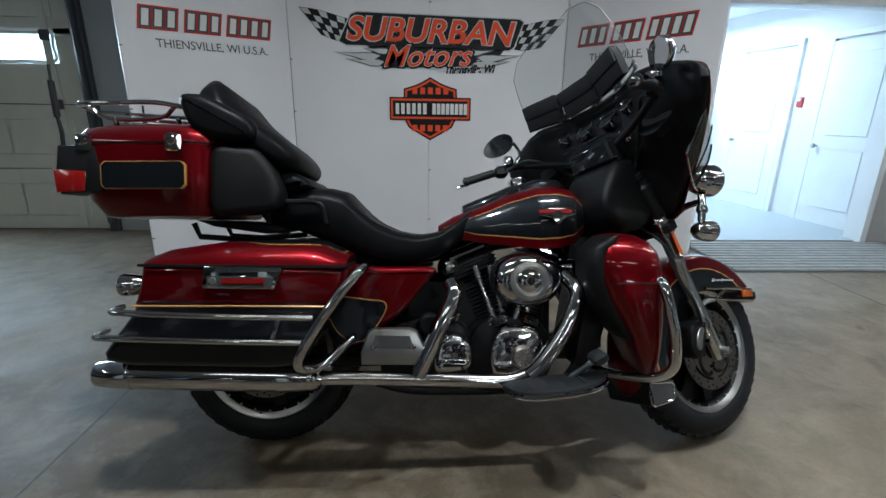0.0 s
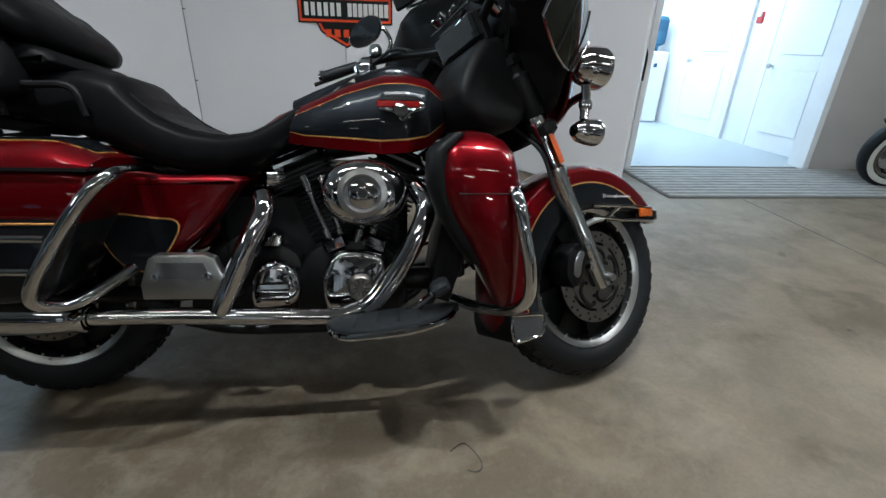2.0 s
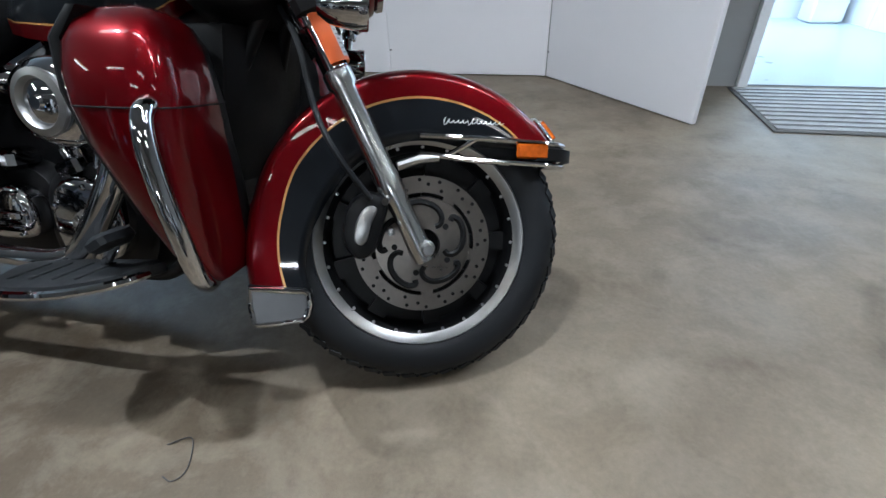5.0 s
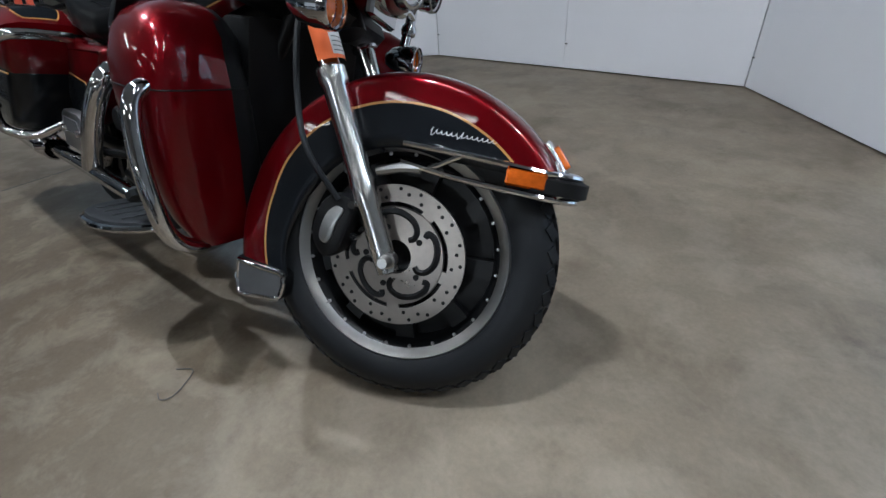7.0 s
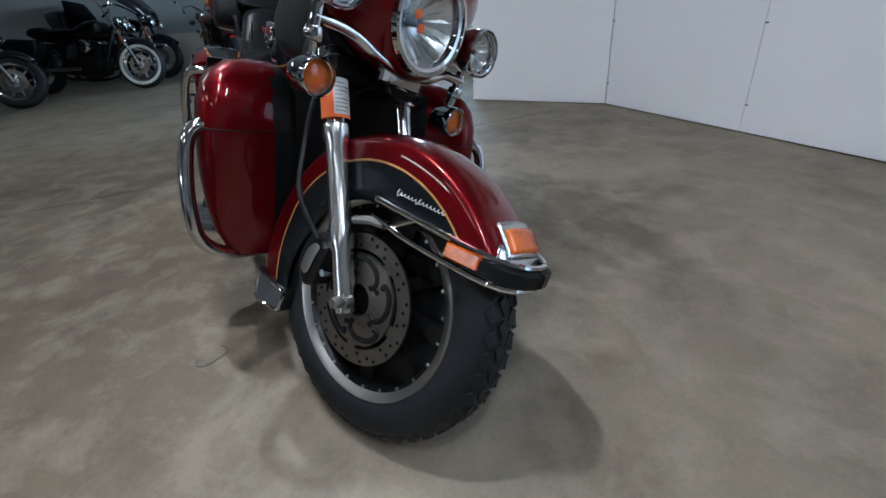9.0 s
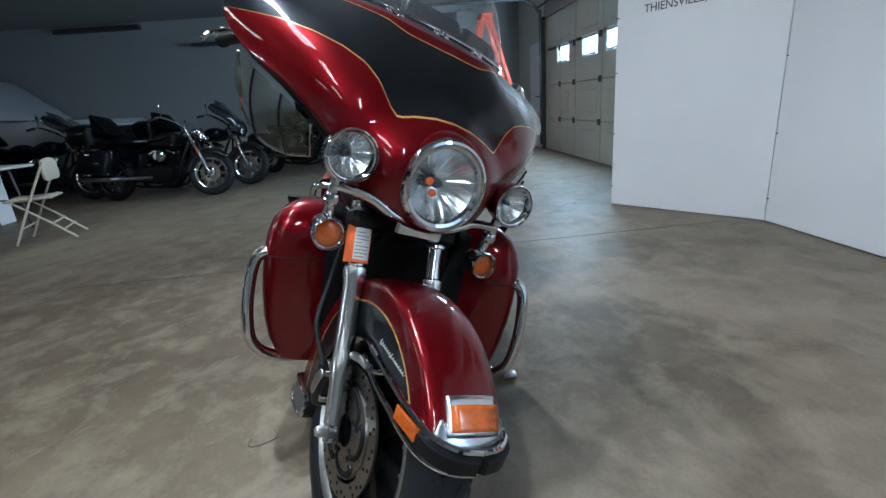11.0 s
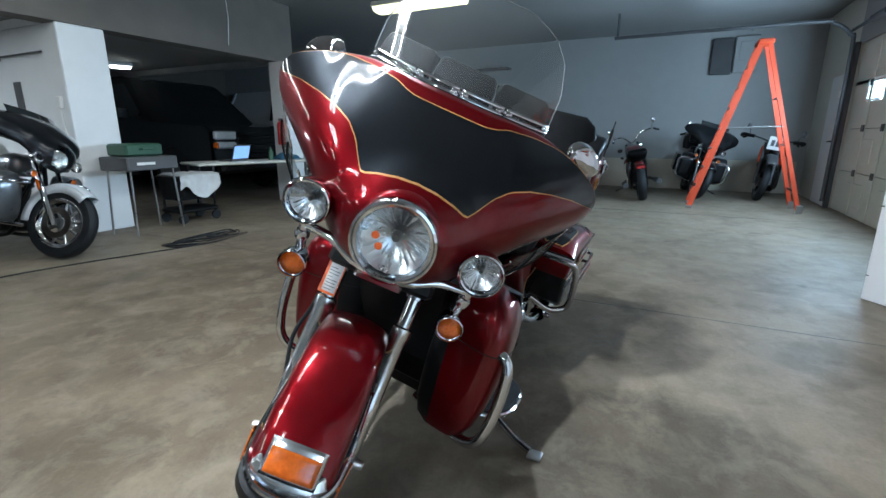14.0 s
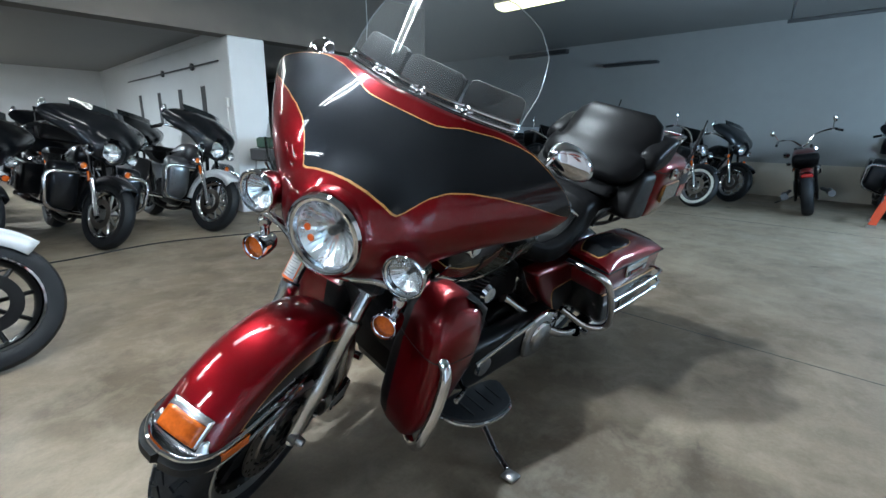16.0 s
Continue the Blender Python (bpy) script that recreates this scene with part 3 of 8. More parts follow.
# ceiling fixtures
def strip_light(x, y, z, turn, label, half=0.62, glow_mat="tube_glow"):
    t = thing("ceiling_light", label, "ceiling light", pose(x, y, z, 0, 0, turn), group="ceiling lights")
    part("housing", Geo().prism([(-0.10, 0.0), (0.10, 0.0), (0.05, 0.06), (-0.05, 0.06)], -half, half, "x"), "trim", t)
    for yy in (-0.06, 0.06):
        part("tube", Geo().tube([(0.03 - half, yy, -0.022), (half - 0.03, yy, -0.022)], 0.013, 8), glow_mat, t)
    return t


for c in [MAIN_LIGHT, FRONT_LIGHT, PANEL_LIGHT, THIRD_LIGHT] + DIM_LIGHTS:
    t = strip_light(*c, 2.70, 0, "white hanging fluorescent strip with two lit tubes", glow_mat="tube_bright" if c in (FRONT_LIGHT, THIRD_LIGHT) else "tube_glow")
    for x in (-0.45, 0.45):
        part("chain", Geo().tube([(x, 0, 0.06), (x, 0, CEIL - 2.70)], 0.005, 6), "dark_steel", t)
strip_light(-1.36, -4.75, 2.30, 155, "short fluorescent strip fixed to the low bay ceiling", 0.18)
strip_light(*LOW_FILL, 2.30, 0, "white fluorescent strip fixed to the low ceiling")
wr_ = thing("ceiling_light", "white wrap-round ceiling light with a lit yellowish lens", "ceiling light", pose(*WRAP_LIGHT, 2.70), group="ceiling lights")
part("housing", Geo().box((0, 0, 0.05), (0.32, 1.26, 0.06), b=0.01), "trim", wr_)
part("lens", Geo().prism([(-0.15, 0.018), (-0.13, -0.02), (-0.06, -0.038), (0.06, -0.038), (0.13, -0.02), (0.15, 0.018)], -0.61, 0.61, "y"), "lens_glow", wr_, "glowing prismatic lens")
for y in (-0.45, 0.45):
    part("chain", Geo().tube([(0, y, 0.08), (0, y, CEIL - 2.70)], 0.005, 6), "dark_steel", wr_)

# ---- white display panels with signs ----
PZ = 2.44
P0, P1, P2, P3, P4 = (-0.030, 5.62), (0.974, 6.372), (2.195, 6.375), (3.416, 6.372), (4.232, 5.36)


def panel(a, b, label):
    d = Vector((b[0] - a[0], b[1] - a[1], 0))
    n = math.degrees(math.atan2(d.y, d.x))
    m = pose(a[0], a[1], 0, 0, 0, n)
    t = thing("display_panel", label, "wall panel", m, "white display panels")
    w = d.length
    part("sheet", Geo().box((w / 2, 0.02, PZ / 2 + 0.008), (w - 0.0015, 0.036, PZ), b=0.003), "panel", t)
    for z in (0.18, 0.66, 1.18, 1.62, 2.1):
        part("clip", Geo().box((0.010, 0.0, z), (0.022, 0.008, 0.007), b=0.002), "dark_steel", t)
    return t, w


pl, wl = panel(P0, P1, "white standing panel with a red outlined number in print")
pc1, w1 = panel(P1, P2, "white standing panel carrying part of the big sign")
pc2, w2 = panel(P2, P3, "white standing panel carrying part of the big sign")
pr, wr = panel(P3, P4, "white standing panel with a red outlined number in print")


def flat(name, outline, y, mat, parent, label="", m=None):
    g = Geo()
    g.rings([[(x, y, z) for x, z in outline], [(x, y + 0.0015, z) for x, z in outline]])
    return part(name, g, mat, parent, label, m, smooth=0)


def upright(x, z, y=0.0, roll=0.0):
    return Matrix.Translation((x, y, z)) @ Matrix.Rotation(radians(90), 4, "X") @ Matrix.Rotation(radians(roll), 4, "Z")


def number_print(t, w):
    """The telephone line as plain bars, and the town below it."""
    sg = thing("panel_sign", "red and black vinyl sign lines on the white panel", "sign", t.matrix_basis.copy())
    x = 0.14
    for k, n in enumerate((3, 3, 4)):
        for j in range(n):
            z0, z1, sl, wd = 1.755 + 0.006 * x, 1.895 + 0.006 * x, 0.022, 0.072
            pts = [(x, z0), (x + wd, z0), (x + wd + sl, z1), (x + sl, z1)]
            flat("bar", inset(pts, -0.012), -0.0025, "sign_red", sg)
            flat("bar", inset(pts, -0.001), -0.0042, "sign_grey", sg)
            flat("bar", inset(pts, 0.013), -0.0060, "paper", sg)
            x += wd + 0.013
        x += 0.05
    writing("lettering", "THIENSVILLE, WI U.S.A.", 0.088, upright(w / 2 + 0.02, 1.655, -0.003, 0.5), "sign_grey", sg, wide=0.92)
    return sg


number_print(pl, wl)
number_print(pr, wr)

SIGN = pose(2.21, 6.372, 0)
big = thing("dealer_sign", "red and black vinyl lettering with chequered flags on white panels", "sign", SIGN)
PLATE = [(-0.80, 1.775), (-0.74, 1.745), (0.70, 1.725), (0.74, 1.75), (0.815, 1.955), (0.78, 1.975), (-0.64, 2.008), (-0.69, 1.99)]
flat("plate_edge", inset(PLATE, -0.010)[::-1], -0.003, "sign_pale", big)
flat("plate", PLATE[::-1], -0.0045, "sign_black", big)
LOWER = [(-0.46, 1.575), (-0.36, 1.56), (0.36, 1.585), (0.42, 1.64), (0.60, 1.66), (0.66, 1.728), (-0.56, 1.748), (-0.50, 1.66)]
flat("plate", LOWER[::-1], -0.003, "sign_black", big)
writing("lettering", "SUBURBAN", 0.3, upright(0.008, 1.868, -0.006, -1.0), "sign_pale", big, 0.014, 0.22, fit=(1.50, 0.212))
writing("lettering", "SUBURBAN", 0.3, upright(0.008, 1.868, -0.0085, -1.0), "sign_orange", big, 0.007, 0.22, fit=(1.475, 0.196))
writing("lettering", "Motors", 0.3, upright(-0.02, 1.668, -0.0105, 1.5), "sign_black", big, 0.022, 0.4, fit=(0.84, 0.215))
writing("lettering", "Motors", 0.3, upright(-0.02, 1.668, -0.013, 1.5), "sign_pale", big, 0.008, 0.4, fit=(0.80, 0.187))
writing("lettering", "Motors", 0.3, upright(-0.02, 1.668, -0.0155, 1.5), "sign_orange", big, 0.002, 0.4, fit=(0.79, 0.177))
writing("lettering", "Thiensville, WI", 0.1, upright(0.36, 1.556, -0.009, 1.5), "sign_black", big, 0.004, 0.35, fit=(0.45, 0.085))
# chequered flags, narrowing to their outer tips
for tip, low, lowin, topin in (((-1.134, 2.038), (-0.954, 1.811), (-0.70, 1.760), (-0.66, 1.955)), ((1.182, 1.985), (0.98, 1.739), (0.70, 1.732), (0.80, 1.945))):
    def spot(u, v):
        a = Vector(tip).lerp(Vector(topin), u)
        b = Vector(low).lerp(Vector(lowin), u)
        q = a.lerp(b, v)
        return (q.x, q.y + 0.010 * math.sin(u * 5 + v * 2))
    edge = [spot(k / 8, 0) for k in range(9)] + [spot(1 - k / 8, 1) for k in range(9)]
    o = edge if tip[0] < 0 else edge[::-1]
    flat("flag", o[::-1] if tip[0] > 0 else o[::-1], -0.002, "sign_black", big)
    for i in range(6):
        for j in range(4):
            if (i + j) % 2 == 0:
                q = [spot((i + a_) / 6, (j + b_) / 4) for a_, b_ in ((0.06, 0.06), (0.94, 0.06), (0.94, 0.94), (0.06, 0.94))]
                flat("chequer", q, -0.004, "sign_pale", big)
# flame shapes beside the lower word
for s in (-1, 1):
    for x0, z0, ln, h in ((0.46, 1.655, 0.36, 0.055), (0.42, 1.605, 0.30, 0.05), (0.36, 1.70, 0.20, 0.04)):
        o = [(x0 - 0.05, z0 + h * 0.1), (x0, z0 - h * 0.55), (x0 + ln * 0.25, z0 - h * 0.5), (x0 + ln * 0.5, z0 - h * 0.05), (x0 + ln, z0 + h * 0.55), (x0 + ln * 0.5, z0 + h * 0.35), (x0 + ln * 0.25, z0 + h * 0.45), (x0, z0 + h * 0.4)]
        fl_ = [(s * x - 0.04 + (0.05 if s > 0 else 0), z) for x, z in o]
        fl_ = fl_ if s < 0 else fl_[::-1]
        flat("flame", inset(fl_, -0.008), -0.0055, "sign_grey", big)
        flat("flame", fl_, -0.0075, "sign_pale", big)
# shield-shaped emblem, drawn as plain shapes
em = thing("emblem_sign", "orange and black shield emblem with white bar on the panel", "sign", SIGN)
SH = [(-0.24, 1.39), (-0.14, 1.42), (-0.09, 1.44), (0, 1.49), (0.09, 1.44), (0.14, 1.42), (0.24, 1.39), (0.245, 1.30), (0.235, 1.12), (0.20, 1.05), (0.09, 0.985), (0, 0.935), (-0.09, 0.985), (-0.20, 1.05), (-0.235, 1.12), (-0.245, 1.30)]
flat("shield", SH[::-1], -0.003, "sign_black", em)
flat("shield_face", inset(SH, 0.014)[::-1], -0.0046, "sign_orange", em)
flat("shield_core", inset(SH, 0.032)[::-1], -0.0062, "sign_black", em)
BAR = [(-0.37, 1.115), (0.37, 1.115), (0.37, 1.315), (-0.37, 1.315)]
flat("bar", BAR[::-1], -0.0085, "sign_black", em)
flat("bar_edge", inset(BAR, 0.012)[::-1], -0.010, "sign_orange", em)
flat("bar_face", inset(BAR, 0.030)[::-1], -0.0115, "sign_black", em)
for x in [-0.30 + 0.05 * k for k in range(6)] + [0.035 + 0.041 * k for k in range(8)]:
    flat("bar_mark", [(x - 0.016, 1.168), (x + 0.016, 1.168), (x + 0.016, 1.262), (x - 0.016, 1.262)][::-1], -0.013, "paper", em)
for z in (1.372, 1.045):
    for x in (-0.14, -0.07, 0, 0.07, 0.14):
        flat("bar_mark", [(x - 0.022, z - 0.028), (x + 0.022, z - 0.028), (x + 0.022, z + 0.028), (x - 0.022, z + 0.028)][::-1], -0.008, "sign_orange", em)

# ---- doorway and hallway ----
HX0, HX1, HTOP = 4.74, 6.46, 2.11
slab("wall_hall_left", (4.3, HALL_Y, 0), (HX0 - 0.06, HALL_Y + 0.14, CEIL), "wall", "pale wall beside the doorway")
slab("wall_hall_right", (HX1 + 0.06, HALL_Y, 0), (8.5, HALL_Y + 0.14, CEIL), "pale_wall", "scuffed pale grey wall beside the bright doorway")
slab("wall_hall_top", (HX0 - 0.06, HALL_Y, HTOP + 0.06), (HX1 + 0.06, HALL_Y + 0.14, CEIL), "wall", "wall above the bright doorway")
slab("wall_jog", (4.3, HALL_Y + 0.14, 0), (4.42, 6.7, CEIL), "wall", "short return wall beside the doorway")
g = Geo()
g.box((HX0 - 0.03, HALL_Y + 0.05, HTOP / 2), (0.06, 0.2, HTOP), b=0.004)
g.box((HX1 + 0.03, HALL_Y + 0.05, HTOP / 2), (0.06, 0.2, HTOP), b=0.004)
g.box(((HX0 + HX1) / 2, HALL_Y + 0.05, HTOP + 0.03), (HX1 - HX0 + 0.12, 0.2, 0.058), b=0.004)
solo("door_frame", g, "trim", "white painted frame of the wide doorway", "door frame", "structure")
slab("hall_floor", (4.5, HALL_Y + 0.02, 0.0), (7.2, 9.6, 0.012), "hall_floor", "pale shiny hallway floor", category="floor")
slab("hall_wall_end", (4.4, 9.3, 0), (7.2, 9.45, 2.5), "white_wall", "white end wall of the hallway")
slab("hall_wall_left", (4.46, 6.36, 0), (4.6, 9.3, 2.5), "white_wall", "white side wall of the hallway")
slab("hall_ceiling", (4.4, 6.36, 2.5), (7.2, 9.5, 2.6), "white_wall", "white hallway ceiling", category="ceiling")
HA = math.degrees(math.atan2(-0.30, 2.6))
hw = slab("hall_wall_right", (0, 0, 0), (0.12, 2.95, 2.5), "white_wall", "white hallway side wall with doors")
hw.matrix_basis = pose(6.78, 6.37, 0, 0, 0, 6.5)


def hall_door(name, y, w, label):
    t = thing(name, label, "door", pose(6.78, 6.37, 0, 0, 0, 6.5), kind="structure")
    part("leaf", Geo().box((-0.02, y + w / 2, 1.0), (0.035, w, 1.98), b=0.004), "trim", t)
    for z0, z1 in ((0.2, 0.85), (1.0, 1.85)):
        part("raised_panel", Geo().box((-0.042, y + w / 2, (z0 + z1) / 2), (0.005, w * 0.62, z1 - z0), b=0.004), "trim", t)
    part("knob", Geo().lathe([(0, -0.07), (0.02, -0.068), (0.028, -0.05), (0.02, -0.03), (0.011, -0.02), (0.011, 0)], (-0.038, y + w - 0.07, 0.88), (1, 0, 0), 14), "alu", t)
    for yy in (y - 0.035, y + w + 0.035):
        part("casing", Geo().box((-0.015, yy, 1.02), (0.05, 0.07, 2.06), b=0.006), "trim", t)
    part("casing", Geo().box((-0.015, y + w / 2, 2.05), (0.05, w + 0.14, 0.07), b=0.006), "trim", t)


hall_door("door_2", 0.14, 0.74, "white panelled hallway door, closed")
hall_door("door_3", 1.34, 0.80, "white panelled hallway door, closed")
al = solo("fire_alarm", Geo().box((6.66, 7.55, 1.36), (0.05, 0.1, 0.12), b=0.01), "ext_red", "small red fire alarm box on hallway wall", "alarm", m=pose(0, 0, 0))
part("alarm_lens", Geo().box((6.63, 7.55, 1.39), (0.02, 0.05, 0.04), b=0.005), "paper", al)
# cooler at the end of the hallway
wc = thing("water_cooler", "white water cooler with a blue bottle", "water cooler", pose(6.26, 9.0, 0.012))
part("cabinet", Geo().box((0, 0, 0.48), (0.32, 0.32, 0.96), b=0.02), "trim", wc)
part("bottle", Geo().lathe([(0, 0.96), (0.05, 0.96), (0.06, 1.02), (0.13, 1.06), (0.135, 1.2), (0.128, 1.22), (0.135, 1.24), (0.135, 1.36), (0.1, 1.4), (0, 1.4)], (0, 0, 0), (0, 0, 1), 20), "blue_cloth", wc)
part("tap", Geo().box((-0.02, -0.17, 0.78), (0.04, 0.05, 0.05), b=0.008), "blue_cloth", wc)
# extinguisher and sign on the jamb
fe = thing("fire_extinguisher", "red fire extinguisher on the wall beside the doorway", "extinguisher", pose(4.56, HALL_Y - 0.09, 0.62))
part("cylinder", Geo().lathe([(0, 0), (0.055, 0.0), (0.065, 0.02), (0.065, 0.34), (0.05, 0.38), (0.02, 0.4), (0.02, 0.43), (0, 0.43)], (0, 0, 0), (0, 0, 1), 20), "ext_red", fe)
part("valve", Geo().box((0, 0, 0.45), (0.03, 0.09, 0.03), b=0.006), "dark_steel", fe)
part("hose", Geo().tube([(0, -0.05, 0.45), (0.05, -0.09, 0.36), (0.07, -0.06, 0.15)], 0.01, 8, smooth=5), "rubber", fe)
part("label_band", Geo().lathe([(0.066, 0.12), (0.0665, 0.12), (0.0665, 0.25), (0.066, 0.25)], (0, 0, 0), (0, 0, 1), 20), "paper", fe)
fs = solo("wall_sign", Geo().box((4.56, HALL_Y - 0.006, 1.28), (0.16, 0.008, 0.22), b=0.002), "sign_red", "small red safety sign beside the doorway", "sign")
part("sign_field", Geo().box((4.56, HALL_Y - 0.012, 1.24), (0.13, 0.006, 0.08)), "green", fs)

# ribbed mat in front of the doorway
mt = thing("door_mat", "long grey ribbed rubber-backed entrance mat", "mat", pose(4.62, 5.32, 0.001))
part("backing", Geo().box((1.15, 0.42, 0.005), (2.3, 0.86, 0.010), b=0.003), "mat", mt)
g = Geo()
for k in range(11):
    g.box((1.15, 0.035 + k * 0.077, 0.0125), (2.26, 0.046, 0.007))
tagged(part("ribs", g, "mat_rib", mt, smooth=0), kind="stuff")

# ---- the touring motorcycle ----
LEAN_DEG, STEER_DEG, RAKE = 14.0, 25.0, 26.0
BIKE = pose(1.585, 3.46, 0.002, -LEAN_DEG, 0, 0)
bike = thing("motorcycle", "dark red and black touring motorcycle leaning on its side stand", "motorcycle", BIKE)
AX = Vector((1.613, 0, 0.32))
ST = Matrix.Translation(AX) @ Matrix.Rotation(radians(STEER_DEG), 4, Vector((-math.sin(radians(RAKE)), 0, math.cos(radians(RAKE))))) @ Matrix.Translation(-AX)
FD = Vector((-math.sin(radians(RAKE)), 0, math.cos(radians(RAKE))))


def wheel(name, c, parent, m, rotors):
    """Cast wheel with tyre: the axle runs along y."""
    w = Geo()
    prof = [(0.228, 0.050), (0.240, 0.060), (0.262, 0.068), (0.288, 0.066), (0.308, 0.052), (0.320, 0.030), (0.325, 0.0)]
    w.lathe(prof + [(r, -h) for r, h in prof[-2::-1]], c, (0, 1, 0), 72)
    tyre = part(name, w, "rubber", parent, "black tyre on a cast alloy wheel", m)
    # tread blocks
    g = Geo()
    for k in range(44):
        a = 2 * math.pi * k / 44
        for row, (h, r, off, ln, wd) in enumerate(((0.043, 0.3155, 0.0, 0.030, 0.020), (-0.043, 0.3155, 0.5, 0.030, 0.020), (0.015, 0.3245, 0.3, 0.034, 0.018), (-0.015, 0.3245, 0.8, 0.034, 0.018))):
            b = a + off * 2 * math.pi / 44
            rad = Vector((math.cos(b), 0, math.sin(b)))
            tan = Vector((-math.sin(b), 0, math.cos(b)))
            tilt = -0.75 if h > 0 else 0.75
            if abs(h) < 0.02:
                tilt = 0
            nrm = (rad * math.cos(tilt) + Vector((0, 1, 0)) * -math.sin(tilt)).normalized()
            side = nrm.cross(tan)
            R = Matrix((tan, side, nrm)).transposed()
            R = R @ Matrix.Rotation(0.5 if row % 2 else -0.5, 3, "Z")
            g.box(Vector(c) + rad * (r - 0.0005) + Vector((0, h, 0)), (ln, wd, 0.0062), rot=R)
    tagged(part("tread", g, "rubber", tyre, "", smooth=0), kind="stuff")
    g = Geo()
    lip = [(0.212, 0.050), (0.222, 0.057), (0.232, 0.061), (0.237, 0.055), (0.230, 0.046)]
    g.lathe(lip, c, (0, 1, 0), 64).lathe([(r, -h) for r, h in lip], c, (0, 1, 0), 64)
    part("rim", g, "alu", tyre, "polished alloy rim")
    g = Geo()
    bar_ = [(0.213, 0.050), (0.206, 0.044), (0.198, 0.030), (0.196, 0.0)]
    g.lathe(bar_ + [(r, -h) for r, h in bar_[-2::-1]], c, (0, 1, 0), 48)
    for k in range(24):
        a = 2 * math.pi * k / 24
        for s in (-1, 1):
            g.lathe([(0, 0.004), (0.004, 0.003), (0.004, 0)], (c[0] + 0.208 * math.cos(a), s * 0.047, c[2] + 0.208 * math.sin(a)), (0, s, 0), 6, 1)
    part("rim_well", g, ["engine_black", "alu"], tyre, "dark rim well with small bolts")
    g = Geo()
    for k in range(9):
        a = 2 * math.pi * k / 9
        d = Vector((math.cos(a), 0, math.sin(a)))
        t = Vector((-math.sin(a), 0, math.cos(a)))
        rr = []
        for s, wd, th in ((0.045, 0.020, 0.030), (0.12, 0.014, 0.022), (0.20, 0.022, 0.026)):
            o = Vector(c) + d * s
            rr.append([o + t * wd + Vector((0, th, 0)), o - t * wd + Vector((0, th, 0)), o - t * wd - Vector((0, th, 0)), o + t * wd - Vector((0, th, 0))])
        g.rings(rr)
    g.lathe([(0, -0.06), (0.045, -0.06), (0.055, -0.045), (0.055, 0.045), (0.045, 0.06), (0, 0.06)], c, (0, 1, 0), 28)
    # thin dark disc added between the spokes to darken the see-through gaps
    g.lathe([(0.05, -0.004), (0.197, -0.004), (0.197, 0.004), (0.05, 0.004)], c, (0, 1, 0), 48)
    part("spokes", g, "engine_black", tyre, "dark cast spokes and hub")
    for s in rotors:
        g = Geo()
        # ring of the disc with the openings left free between the bridges
        yo = 0.078 * s
        oc = Vector(c) + Vector((0, yo, 0))
        g.lathe([(0.112, -0.003), (0.147, -0.003), (0.147, 0.003), (0.112, 0.003), (0.112, -0.003)], oc, (0, 1, 0), 60)
        g.lathe([(0.034, 0.002 * s), (0.036, 0.009 * s), (0.102, 0.006 * s), (0.104, 0.0), (0.102, -0.003 * s), (0.034, -0.003 * s)], oc, (0, 1, 0), 60)
        for k in range(5):
            a = radians(72 * k + 60)
            g.box(oc + Vector((0.107 * math.cos(a), 0, 0.107 * math.sin(a))), (0.016, 0.006, 0.026), rot=Matrix.Rotation(-a, 3, "Y"))
        disc = part("brake_disc", g, "rotor", tyre, "grey steel brake disc")
        g = Geo()
        for k in range(10):
            for r, da in ((0.121, 0), (0.138, 4), (0.130, 14), (0.139, 22)):
                a = radians(36 * k + da)
                g.lathe([(0, 0.0013 * s), (0.0040, 0.0013 * s), (0.0040, 0)], (c[0] + r * math.cos(a), yo + 0.0032 * s, c[2] + r * math.sin(a)), (0, 1, 0), 8)
        for k in range(5):
            # hooked slots of the carrier
            pts = [(c[0] + r * math.cos(radians(72 * k + b)), yo + 0.0042 * s, c[2] + r * math.sin(radians(72 * k + b))) for r, b in ((0.047, -14), (0.058, -20), (0.073, -14), (0.085, 0), (0.092, 18), (0.094, 34), (0.088, 44), (0.078, 42))]
            g.tube(pts, 0.0080, 6, smooth=4)
            a = radians(72 * k + 40)
            g.lathe([(0, 0), (0.0065, 0), (0.0065, 0.003 * s), (0, 0.003 * s)], (c[0] + 0.062 * math.cos(a), yo + 0.0072 * s, c[2] + 0.062 * math.sin(a)), (0, 1, 0), 10)
        tagged(part("drilling", g, "plastic", disc, smooth=0), kind="stuff")
    return tyre


fw = wheel("front_wheel", AX, bike, ST, (-1, 1))
rw = wheel("rear_wheel", Vector((0, 0, 0.32)), bike, None, (-1,))

